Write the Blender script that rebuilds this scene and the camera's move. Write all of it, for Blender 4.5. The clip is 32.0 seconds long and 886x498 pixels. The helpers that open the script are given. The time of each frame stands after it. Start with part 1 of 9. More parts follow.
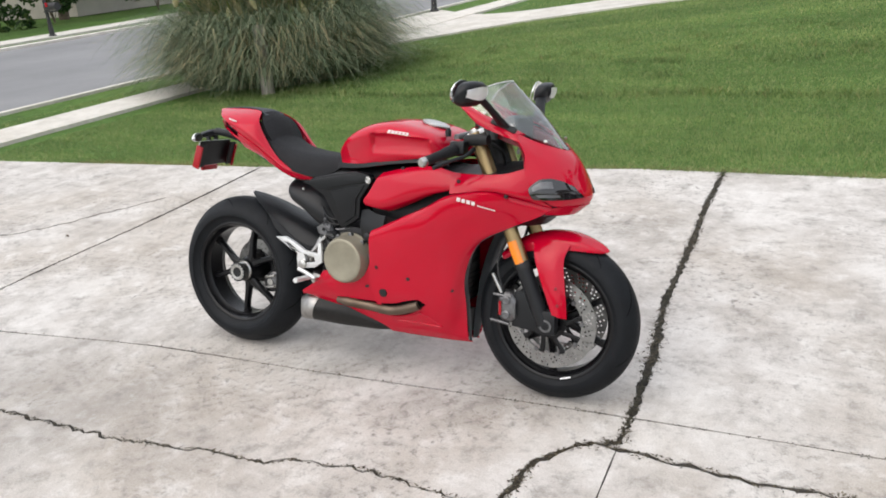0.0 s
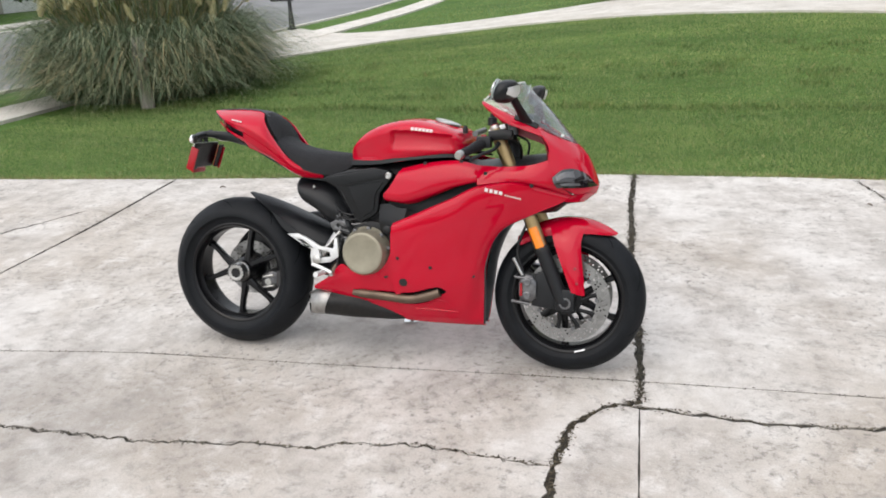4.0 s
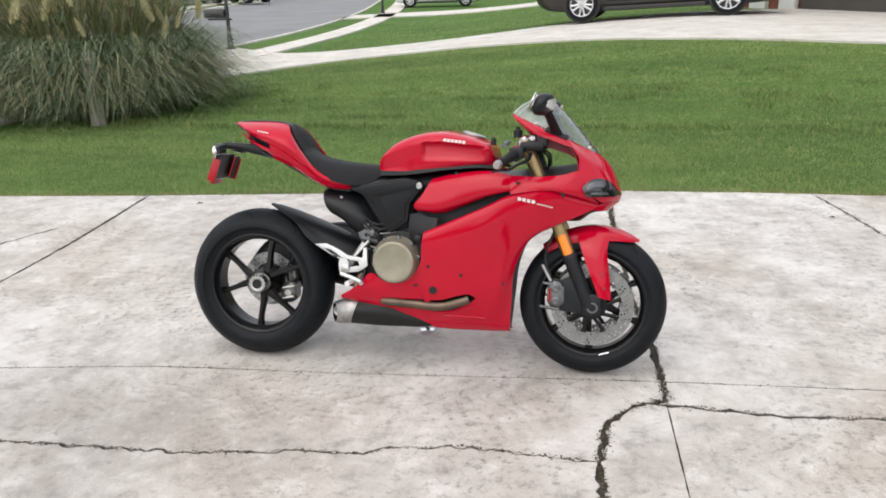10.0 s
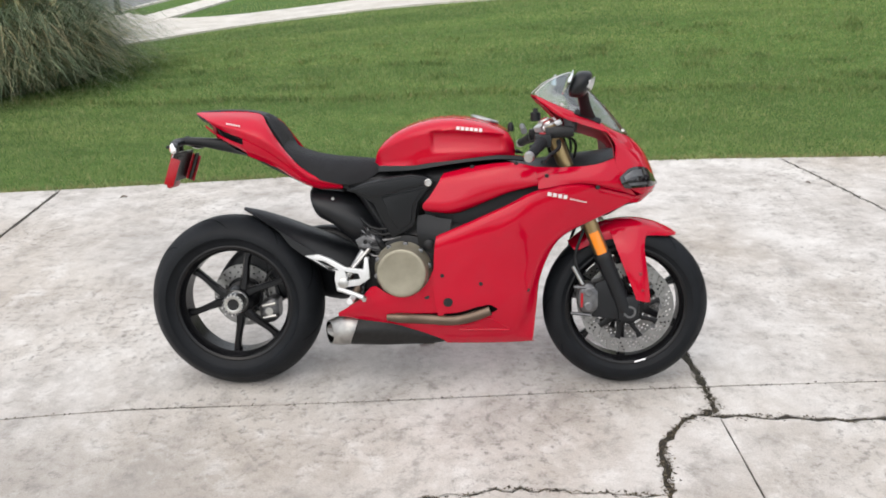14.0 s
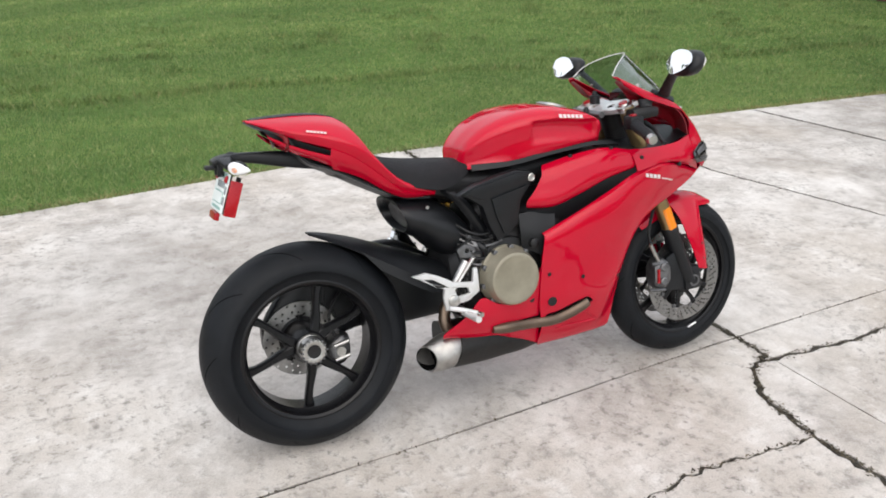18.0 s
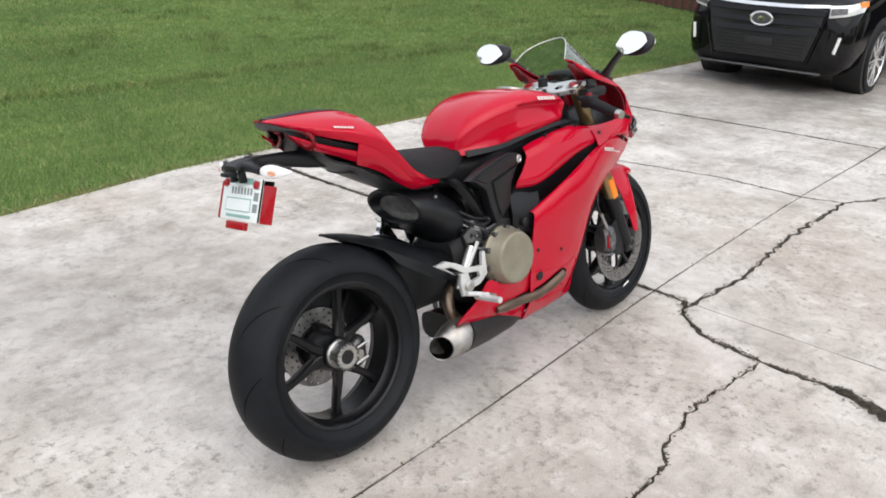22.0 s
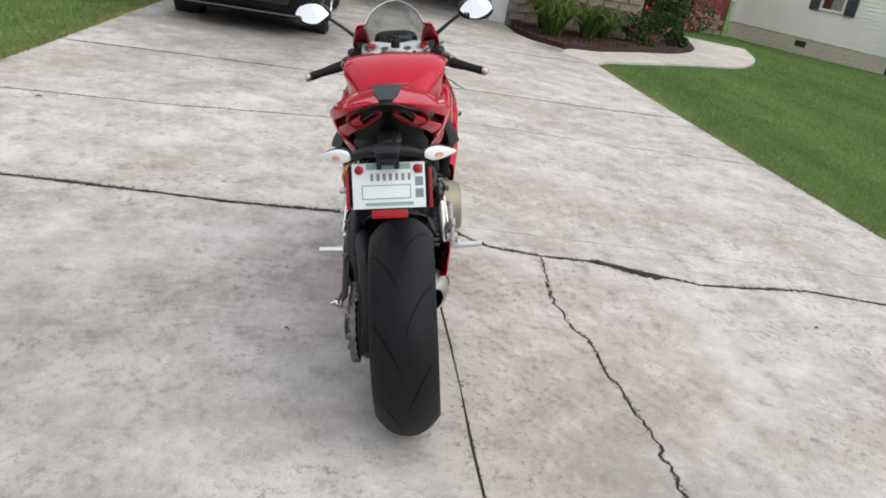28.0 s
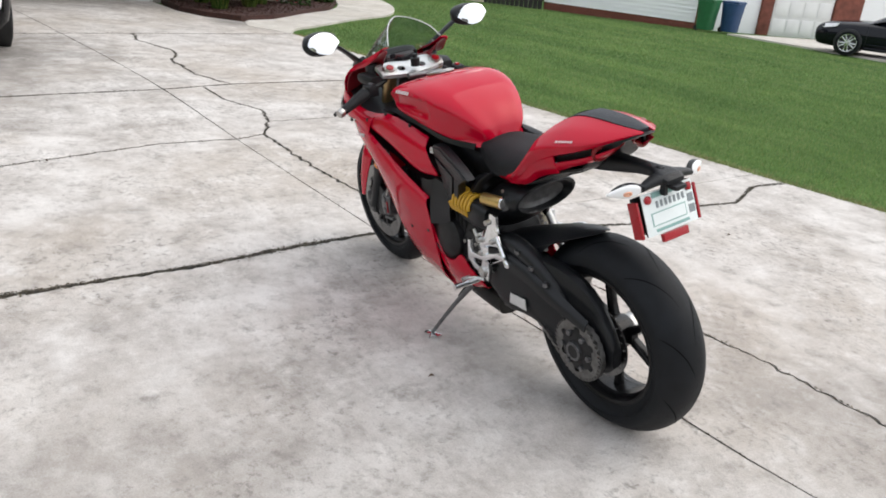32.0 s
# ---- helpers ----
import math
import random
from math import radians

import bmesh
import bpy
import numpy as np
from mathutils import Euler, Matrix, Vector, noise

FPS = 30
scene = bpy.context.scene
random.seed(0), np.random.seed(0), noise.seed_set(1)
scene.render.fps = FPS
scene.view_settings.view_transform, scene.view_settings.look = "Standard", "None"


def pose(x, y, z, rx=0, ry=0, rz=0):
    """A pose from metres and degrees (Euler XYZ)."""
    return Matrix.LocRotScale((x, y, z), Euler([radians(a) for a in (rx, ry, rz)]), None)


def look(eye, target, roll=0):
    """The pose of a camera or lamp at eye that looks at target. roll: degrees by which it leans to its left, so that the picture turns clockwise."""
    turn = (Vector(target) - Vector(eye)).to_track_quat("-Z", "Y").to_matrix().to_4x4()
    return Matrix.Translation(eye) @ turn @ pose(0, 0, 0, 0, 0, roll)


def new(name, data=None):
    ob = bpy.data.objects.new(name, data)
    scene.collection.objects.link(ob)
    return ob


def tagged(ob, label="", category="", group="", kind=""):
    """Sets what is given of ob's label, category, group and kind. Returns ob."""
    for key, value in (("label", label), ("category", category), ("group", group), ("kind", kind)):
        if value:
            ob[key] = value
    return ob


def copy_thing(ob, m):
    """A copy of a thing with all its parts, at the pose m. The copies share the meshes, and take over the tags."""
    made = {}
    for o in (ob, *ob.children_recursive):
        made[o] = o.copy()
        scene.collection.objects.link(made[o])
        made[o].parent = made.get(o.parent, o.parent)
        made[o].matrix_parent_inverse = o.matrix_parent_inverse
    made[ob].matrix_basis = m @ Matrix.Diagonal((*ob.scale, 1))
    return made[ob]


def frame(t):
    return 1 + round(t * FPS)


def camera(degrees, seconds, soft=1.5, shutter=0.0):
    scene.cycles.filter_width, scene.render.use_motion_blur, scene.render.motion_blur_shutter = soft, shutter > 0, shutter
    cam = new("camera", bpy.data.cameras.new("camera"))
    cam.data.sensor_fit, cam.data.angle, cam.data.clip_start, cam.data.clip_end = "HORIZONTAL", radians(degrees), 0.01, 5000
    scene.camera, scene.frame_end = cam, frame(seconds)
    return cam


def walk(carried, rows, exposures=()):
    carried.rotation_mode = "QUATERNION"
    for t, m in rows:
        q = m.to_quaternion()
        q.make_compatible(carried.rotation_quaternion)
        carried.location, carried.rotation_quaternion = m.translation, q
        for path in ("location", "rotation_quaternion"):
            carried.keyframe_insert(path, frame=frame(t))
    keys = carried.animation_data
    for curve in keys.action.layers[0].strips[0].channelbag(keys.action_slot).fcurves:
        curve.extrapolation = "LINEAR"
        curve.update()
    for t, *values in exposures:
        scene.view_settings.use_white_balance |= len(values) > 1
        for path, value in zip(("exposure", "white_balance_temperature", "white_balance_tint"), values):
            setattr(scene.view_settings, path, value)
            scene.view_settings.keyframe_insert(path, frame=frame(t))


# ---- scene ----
cam = camera(58.5, 32.0, 1.8)
PATH = [
    (0, (2.415, -2.326, 1.581), (1.446, -0.733, 0.856), -5.3),
    (0.5, (2.31, -2.337, 1.589), (1.414, -0.715, 0.839), -5.7),
    (1, (2.19, -2.431, 1.588), (1.387, -0.755, 0.849), -5.2),
    (1.5, (2.129, -2.534, 1.602), (1.401, -0.817, 0.88), -5.1),
    (2, (2.167, -2.583, 1.592), (1.477, -0.856, 0.856), -5.0),
    (2.5, (2.088, -2.638, 1.595), (1.406, -0.905, 0.867), -5.6),
    (3, (1.946, -2.713, 1.6), (1.297, -0.966, 0.874), -5.5),
    (3.5, (1.9, -2.744, 1.592), (1.291, -0.984, 0.865), -3.3),
    (5.5, (1.702, -3.071, 1.583), (1.152, -1.251, 0.963), -3.4),
    (6, (1.607, -3.094, 1.586), (1.121, -1.257, 0.962), -3.7),
    (6.5, (1.586, -3.112, 1.582), (1.117, -1.27, 0.958), -2.4),
    (7, (1.65, -3.088, 1.582), (1.151, -1.253, 0.961), -2.1),
    (7.5, (1.762, -3.069, 1.58), (1.216, -1.244, 0.973), -1.9),
    (8, (1.822, -3.055, 1.575), (1.244, -1.238, 0.97), -1.8),
    (8.5, (1.811, -3.048, 1.576), (1.213, -1.237, 0.973), -2.0),
    (9, (1.695, -3.045, 1.577), (1.14, -1.224, 0.964), -2.2),
    (9.5, (1.568, -3.052, 1.581), (1.087, -1.217, 0.946), -2.5),
    (10, (1.5, -3.01, 1.578), (1.08, -1.169, 0.921), -1.4),
    (10.5, (1.418, -2.875, 1.569), (1.032, -1.034, 0.89), -1.9),
    (11, (1.329, -2.74, 1.579), (0.981, -0.902, 0.87), -2.6),
    (11.5, (1.24, -2.69, 1.586), (0.934, -0.86, 0.84), -2.0),
    (12, (1.106, -2.694, 1.596), (0.91, -0.853, 0.839), -2.3),
    (12.5, (1.065, -2.679, 1.602), (0.912, -0.833, 0.848), -1.6),
    (13, (1.066, -2.652, 1.601), (0.92, -0.81, 0.837), -1.3),
    (13.5, (1.082, -2.635, 1.596), (0.928, -0.795, 0.828), -1.6),
    (14, (1.018, -2.607, 1.587), (0.844, -0.763, 0.832), -1.8),
    (14.5, (0.819, -2.579, 1.582), (0.737, -0.729, 0.826), -2.2),
    (16.5, (0.181, -2.376, 1.546), (0.478, -0.554, 0.777), 0.6),
    (17, (-0.04, -2.279, 1.536), (0.381, -0.483, 0.763), 2.0),
    (17.5, (-0.248, -2.156, 1.534), (0.298, -0.392, 0.767), 0.8),
    (18, (-0.486, -2.113, 1.548), (0.261, -0.432, 0.763), 1.0),
    (18.5, (-0.683, -2.032, 1.554), (0.25, -0.457, 0.749), 2.3),
    (19, (-0.818, -1.916, 1.519), (0.243, -0.424, 0.714), 0.9),
    (19.5, (-1.044, -1.84, 1.501), (0.163, -0.457, 0.707), 1.7),
    (20, (-1.199, -1.796, 1.521), (0.102, -0.491, 0.744), 1.9),
    (20.5, (-1.233, -1.75, 1.521), (0.1, -0.468, 0.761), 2.1),
    (21, (-1.213, -1.715, 1.515), (0.124, -0.438, 0.752), 2.5),
    (21.5, (-1.183, -1.69, 1.511), (0.128, -0.39, 0.742), 2.4),
    (22, (-1.188, -1.676, 1.501), (0.1, -0.355, 0.729), 2.0),
    (22.5, (-1.256, -1.626, 1.499), (0.043, -0.313, 0.731), 1.7),
    (23, (-1.4, -1.565, 1.494), (-0.027, -0.329, 0.729), 1.2),
    (23.5, (-1.464, -1.443, 1.481), (-0.031, -0.279, 0.712), 2.6),
    (24, (-1.483, -1.273, 1.472), (-0.004, -0.187, 0.675), 2.0),
    (24.5, (-1.598, -1.162, 1.477), (-0.029, -0.217, 0.675), 2.4),
    (25, (-1.77, -1.107, 1.505), (-0.141, -0.244, 0.731), 1.0),
    (25.5, (-1.826, -1.106, 1.483), (-0.133, -0.306, 0.78), 1.5),
    (27.5, (-2.024, -0.225, 1.441), (-0.181, -0.012, 0.694), 7.3),
    (28, (-2.086, 0.083, 1.428), (-0.24, -0.053, 0.67), 10.1),
    (28.5, (-2.026, 0.323, 1.408), (-0.202, 0.034, 0.641), 11.2),
    (29, (-2.022, 0.508, 1.412), (-0.219, 0.119, 0.639), 11.7),
    (29.5, (-2.072, 0.736, 1.429), (-0.291, 0.237, 0.668), 9.9),
    (30, (-2.033, 0.881, 1.431), (-0.264, 0.295, 0.704), 9.4),
    (30.5, (-1.923, 1.038, 1.423), (-0.178, 0.396, 0.688), 7.4),
    (31, (-1.825, 1.237, 1.423), (-0.133, 0.466, 0.686), 7.2),
    (31.5, (-1.745, 1.508, 1.452), (-0.114, 0.621, 0.709), 5.7),
    (32, (-1.571, 1.674, 1.42), (-0.006, 0.674, 0.679), 5.6),
]
walk(cam, [(t, look(eye, target, roll)) for t, eye, target, roll in PATH], [(0.0, 0.56), (9.0, 0.56), (14.0, 0.58), (18.0, 0.60), (20.0, 0.49), (22.0, 0.55), (23.0, 0.60), (24.2, 0.61), (25.0, 0.49), (25.5, 0.45), (28.0, 0.31), (29.0, 0.42), (30.0, 0.47), (32.0, 0.52)])

# ---- light: a bright overcast sky ----
world = bpy.data.worlds.new("sky")
scene.world = world
world.use_nodes = True
wn = world.node_tree.nodes
wl = world.node_tree.links
sky = wn.new("ShaderNodeTexSky")
sky.sky_type = "NISHITA"
sky.sun_disc = False
sky.sun_elevation = radians(52)
sky.sun_rotation = radians(200)
sky.air_density, sky.dust_density, sky.ozone_density = 1.0, 5.0, 1.0
haze = wn.new("ShaderNodeMix")
haze.data_type = "RGBA"
haze.inputs[0].default_value = 0.72
haze.inputs[7].default_value = (8.6, 8.9, 9.4, 1)
wl.new(sky.outputs[0], haze.inputs[6])
wl.new(haze.outputs[2], wn["Background"].inputs[0])
wn["Background"].inputs[1].default_value = 0.11
sun = new("sun", bpy.data.lights.new("sun", "SUN"))
sun.data.energy = 0.9
sun.data.angle = radians(85)
sun.data.color = (1.0, 0.96, 0.9)
sun.matrix_world = look((-4, -10, 16), (0, 0, 0))

# ---- materials ----
def nodes_of(name):
    m = bpy.data.materials.new(name)
    m.use_nodes = True
    nt = m.node_tree
    return m, nt, nt.nodes["Principled BSDF"]


def noise_node(nt, scale, detail=4.0, rough=0.55, stretch=None, space="Object"):
    tc = nt.nodes.new("ShaderNodeTexCoord")
    n = nt.nodes.new("ShaderNodeTexNoise")
    n.inputs["Scale"].default_value = scale
    n.inputs["Detail"].default_value = detail
    n.inputs["Roughness"].default_value = rough
    src = tc.outputs[space]
    if stretch:
        mp = nt.nodes.new("ShaderNodeMapping")
        mp.inputs["Scale"].default_value = stretch
        nt.links.new(src, mp.inputs[0])
        src = mp.outputs[0]
    nt.links.new(src, n.inputs["Vector"])
    return n.outputs["Fac"]


def ramp(nt, fac, stops):
    r = nt.nodes.new("ShaderNodeValToRGB")
    e = r.color_ramp.elements
    while len(e) < len(stops):
        e.new(0.5)
    for el, (p, c) in zip(e, stops):
        el.position = p
        el.color = (*c, 1) if len(c) == 3 else c
    nt.links.new(fac, r.inputs[0])
    return r.outputs[0]


def mixc(nt, fac, a, b, mode="MIX"):
    m = nt.nodes.new("ShaderNodeMix")
    m.data_type = "RGBA"
    m.blend_type = mode
    for sock, v in ((m.inputs[0], fac), (m.inputs[6], a), (m.inputs[7], b)):
        if isinstance(v, (int, float)):
            sock.default_value = v
        elif isinstance(v, tuple):
            sock.default_value = (*v, 1)
        else:
            nt.links.new(v, sock)
    return m.outputs[2]


def bumped(nt, bsdf, height, strength=0.3, dist=0.01):
    b = nt.nodes.new("ShaderNodeBump")
    b.inputs["Strength"].default_value = strength
    b.inputs["Distance"].default_value = dist
    nt.links.new(height, b.inputs["Height"])
    nt.links.new(b.outputs[0], bsdf.inputs["Normal"])


def surface(name, col, rough=0.5, metal=0.0, vary=0.25, scale=8.0, bump=0.0, bump_scale=120.0, coat=0.0, fine=None, spec=0.5, dirt=None, dirt_at=0.62, space="Object", stretch=None):
    """A plain painted, moulded or mineral surface: two scales of variation, optional relief, dirt and clear coat."""
    m, nt, b = nodes_of(name)
    big = noise_node(nt, scale, 3.0, space=space, stretch=stretch)
    small = noise_node(nt, fine or scale * 14, 5.0, 0.65, space=space, stretch=stretch)
    lo = tuple(c * (1 - vary) for c in col)
    hi = tuple(min(1.0, c * (1 + vary)) for c in col)
    c1 = ramp(nt, big, [(0.3, lo), (0.7, hi)])
    c2 = ramp(nt, small, [(0.3, (1 - vary * 0.6,) * 3), (0.7, (1.0, 1.0, 1.0))])
    out = mixc(nt, 1.0, c1, c2, "MULTIPLY")
    if dirt:
        d = ramp(nt, noise_node(nt, scale * 2.3, 6.0, 0.7, space=space), [(dirt_at, (0, 0, 0)), (dirt_at + 0.16, (1, 1, 1))])
        out = mixc(nt, d, out, dirt)
    nt.links.new(out, b.inputs["Base Color"])
    r = ramp(nt, small, [(0.25, (max(0.02, rough * 0.82),) * 3), (0.75, (min(1, rough * 1.15),) * 3)])
    nt.links.new(r, b.inputs["Roughness"])
    b.inputs["Metallic"].default_value = metal
    b.inputs["Coat Weight"].default_value = coat
    b.inputs["Coat Roughness"].default_value = 0.04
    b.inputs["Specular IOR Level"].default_value = spec
    if bump:
        bumped(nt, b, noise_node(nt, bump_scale, 3.0, 0.6, space=space), bump, 0.004)
    return m


def concrete(name, base, stain, pale, worn=1.0, marks=()):
    """Weathered broom-finished concrete: broad stains, blotches, clustered dark pitting, grit."""
    m, nt, b = nodes_of(name)
    oi = nt.nodes.new("ShaderNodeObjectInfo")
    broad = noise_node(nt, 0.55, 6.0, 0.6)
    cloud = noise_node(nt, 1.9, 9.0, 0.72)
    blot = noise_node(nt, 6.5, 9.0, 0.74)
    speck = noise_node(nt, 27.0, 7.0, 0.76)
    grit = noise_node(nt, 190.0, 3.0, 0.65)
    c = ramp(nt, cloud, [(0.34, stain), (0.49, base), (0.64, pale)])
    tan = (base[0] * 0.80, base[1] * 0.745, base[2] * 0.675)
    c = mixc(nt, ramp(nt, broad, [(0.46, (0, 0, 0)), (0.66, (0.75 * worn,) * 3)]), c, tan)
    c = mixc(nt, ramp(nt, blot, [(0.52, (0, 0, 0)), (0.66, (0.8 * worn,) * 3)]), c, pale)
    c = mixc(nt, ramp(nt, blot, [(0.32, (0.85 * worn,) * 3), (0.47, (0, 0, 0))]), c, tuple(v * 0.70 for v in stain))
    # dark pits and lichen, thick in some patches and absent in others
    spots = ramp(nt, speck, [(0.52, (0, 0, 0)), (0.63, (1, 1, 1))])
    gate = ramp(nt, noise_node(nt, 1.25, 7.0, 0.68), [(0.42, (0.06, 0.06, 0.06)), (0.60, (0.9 * worn,) * 3)])
    c = mixc(nt, mixc(nt, 1.0, spots, gate, "MULTIPLY"), c, tuple(v * 0.56 for v in stain))
    c = mixc(nt, 1.0, c, ramp(nt, grit, [(0.28, (0.78, 0.77, 0.76)), (0.5, (0.98, 0.98, 0.98)), (0.75, (1.10, 1.09, 1.08))]), "MULTIPLY")
    # elliptical dark marks: oil and run-off stains, plus shade painted under SUV and motorcycle
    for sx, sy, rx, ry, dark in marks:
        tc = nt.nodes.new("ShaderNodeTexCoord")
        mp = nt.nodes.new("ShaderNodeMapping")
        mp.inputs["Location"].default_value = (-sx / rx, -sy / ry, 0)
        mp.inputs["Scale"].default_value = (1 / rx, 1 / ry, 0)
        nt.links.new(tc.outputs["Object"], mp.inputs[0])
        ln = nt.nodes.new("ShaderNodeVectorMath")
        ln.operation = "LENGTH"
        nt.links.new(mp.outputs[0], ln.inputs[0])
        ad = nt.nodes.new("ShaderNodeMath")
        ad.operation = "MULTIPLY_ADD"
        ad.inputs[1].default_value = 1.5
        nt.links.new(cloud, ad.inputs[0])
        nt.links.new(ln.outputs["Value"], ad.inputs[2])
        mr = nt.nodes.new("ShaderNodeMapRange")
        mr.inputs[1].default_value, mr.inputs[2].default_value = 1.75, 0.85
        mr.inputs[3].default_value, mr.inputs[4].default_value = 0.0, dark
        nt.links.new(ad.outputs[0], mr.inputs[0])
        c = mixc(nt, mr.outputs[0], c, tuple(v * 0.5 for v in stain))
    tone = nt.nodes.new("ShaderNodeMapRange")
    tone.inputs[3].default_value, tone.inputs[4].default_value = 0.94, 1.04
    nt.links.new(oi.outputs["Random"], tone.inputs[0])
    c = mixc(nt, 1.0, c, tone.outputs[0], "MULTIPLY")
    nt.links.new(c, b.inputs["Base Color"])
    b.inputs["Roughness"].default_value = 0.86
    b.inputs["Specular IOR Level"].default_value = 0.3
    h = mixc(nt, 0.5, grit, speck)
    bumped(nt, b, h, 0.7, 0.005)
    return m


# first mark: oil plus painted contact shadow; (0.8, 0.05): shade painted under the motorcycle
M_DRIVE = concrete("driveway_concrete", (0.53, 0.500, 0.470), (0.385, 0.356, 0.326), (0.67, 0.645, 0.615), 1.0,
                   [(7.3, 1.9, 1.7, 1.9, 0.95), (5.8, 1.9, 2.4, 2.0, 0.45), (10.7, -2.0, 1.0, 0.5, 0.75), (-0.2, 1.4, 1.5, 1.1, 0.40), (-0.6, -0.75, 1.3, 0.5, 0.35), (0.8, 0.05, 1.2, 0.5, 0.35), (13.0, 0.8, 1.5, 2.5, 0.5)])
M_WALK = concrete("walk_concrete", (0.60, 0.57, 0.52), (0.48, 0.45, 0.40), (0.70, 0.67, 0.62), 0.4)
M_SOIL = surface("joint_soil", (0.045, 0.04, 0.033), 0.95, vary=0.5, scale=20, bump=0.6, bump_scale=160)
M_ASPHALT = surface("worn_asphalt", (0.21, 0.21, 0.215), 0.9, vary=0.14, scale=0.5, fine=60, bump=0.5, bump_scale=90)


def grass_ground():
    m, nt, b = nodes_of("lawn_ground")
    a = noise_node(nt, 0.35, 5.0, 0.6)
    c = noise_node(nt, 9.0, 6.0, 0.7)
    col = ramp(nt, a, [(0.3, (0.07, 0.13, 0.035)), (0.55, (0.10, 0.18, 0.048)), (0.75, (0.14, 0.21, 0.06))])
    col = mixc(nt, 1.0, col, ramp(nt, c, [(0.3, (0.6, 0.6, 0.55)), (0.7, (1.15, 1.15, 1.1))]), "MULTIPLY")
    nt.links.new(col, b.inputs["Base Color"])
    b.inputs["Roughness"].default_value = 0.95
    b.inputs["Specular IOR Level"].default_value = 0.1
    bumped(nt, b, c, 0.8, 0.05)
    return m


M_LAWN = grass_ground()


def blade_material(name, dark, mid, pale, dry, tall=False):
    m, nt, b = nodes_of(name)
    g = nt.nodes.new("ShaderNodeNewGeometry")
    col = ramp(nt, g.outputs["Random Per Island"], [(0.0, dark), (0.45, mid), (0.86, pale), (0.97, dry)])
    broad = ramp(nt, noise_node(nt, 0.4, 6.0, 0.62, stretch=(0.22, 2.2, 1)), [(0.36, (0.78, 0.81, 0.78)), (0.64, (1.18, 1.12, 1.06))])
    mid2 = ramp(nt, noise_node(nt, 2.0, 7.0, 0.7, stretch=(0.7, 1.8, 1)), [(0.3, (0.66, 0.72, 0.68)), (0.7, (1.22, 1.18, 1.12))])
    col = mixc(nt, 1.0, mixc(nt, 1.0, col, broad, "MULTIPLY"), mid2, "MULTIPLY")
    nt.links.new(col, b.inputs["Base Color"])
    b.inputs["Roughness"].default_value = 0.55
    b.inputs["Specular IOR Level"].default_value = 0.25
    tr = nt.nodes.new("ShaderNodeBsdfTranslucent")
    nt.links.new(col, tr.inputs[0])
    mx = nt.nodes.new("ShaderNodeMixShader")
    mx.inputs[0].default_value = 0.3
    nt.links.new(b.outputs[0], mx.inputs[1])
    nt.links.new(tr.outputs[0], mx.inputs[2])
    nt.links.new(mx.outputs[0], nt.nodes["Material Output"].inputs[0])
    return m


M_BLADE = blade_material("lawn_blades", (0.158, 0.238, 0.086), (0.224, 0.32, 0.120), (0.30, 0.38, 0.152), (0.46, 0.43, 0.24))

M_BLADE_EAST = blade_material("east_lawn_blades", (0.120, 0.215, 0.074), (0.172, 0.290, 0.102), (0.235, 0.345, 0.130), (0.36, 0.38, 0.20))

# ---- motorcycle finishes ----
M_RED = surface("gloss_red_paint", (0.475, 0.0015, 0.021), 0.6, vary=0.05, scale=3.0, coat=0.75, fine=300, spec=0.0)
M_REDIN = surface("red_inner_plastic", (0.22, 0.004, 0.012), 0.4, vary=0.1)
M_RUBBER = surface("tyre_rubber", (0.0068, 0.0081, 0.0102), 0.55, vary=0.25, scale=14, bump=0.15, bump_scale=400, spec=0.2, dirt=(0.016, 0.0175, 0.020), dirt_at=0.66)
M_WHEEL = surface("satin_black_alloy", (0.005, 0.005, 0.006), 0.3, vary=0.15, scale=20, spec=0.3)
M_PLASTIC = surface("matt_black_plastic", (0.0068, 0.0076, 0.0093), 0.42, vary=0.2, scale=18, bump=0.12, bump_scale=500, spec=0.35)
M_GREYPL = surface("charcoal_plastic", (0.05, 0.052, 0.056), 0.55, vary=0.15, scale=18)
M_SEAT = surface("black_seat_vinyl", (0.0093, 0.0093, 0.011), 0.7, vary=0.2, scale=25, bump=0.35, bump_scale=700, spec=0.3)
M_PAD = surface("slate_seat_cover", (0.028, 0.031, 0.038), 0.6, vary=0.15, scale=25, bump=0.3, bump_scale=700, spec=0.35)
M_STEEL = surface("brushed_steel", (0.52, 0.51, 0.49), 0.3, metal=1.0, vary=0.15, scale=30)
M_ALLOY = surface("pale_cast_alloy", (0.72, 0.72, 0.72), 0.42, metal=0.6, vary=0.08, scale=30)
M_DISC = surface("disc_steel", (0.30, 0.295, 0.29), 0.36, metal=1.0, vary=0.15, scale=40)
M_CARBON = surface("satin_dark_guard", (0.012, 0.0115, 0.011), 0.42, vary=0.3, scale=60, spec=0.3)
M_BRONZE = surface("bronze_grey_cover", (0.30, 0.275, 0.21), 0.45, metal=0.55, vary=0.1, scale=25)
M_TITAN = surface("heat_tinted_pipe", (0.175, 0.130, 0.098), 0.38, metal=0.85, vary=0.25, scale=9)
M_GUN = surface("dull_grey_metal", (0.17, 0.17, 0.175), 0.4, metal=0.8, vary=0.25, scale=40)
M_BRUSHED = surface("brushed_dull_steel", (0.40, 0.39, 0.375), 0.42, metal=0.95, vary=0.2, scale=30)
M_SLATE = surface("slate_grey_plastic", (0.060, 0.064, 0.068), 0.5, vary=0.15, scale=30)
M_CHROME = surface("bright_plated_steel", (0.82, 0.82, 0.82), 0.20, metal=0.85, vary=0.10, scale=25)
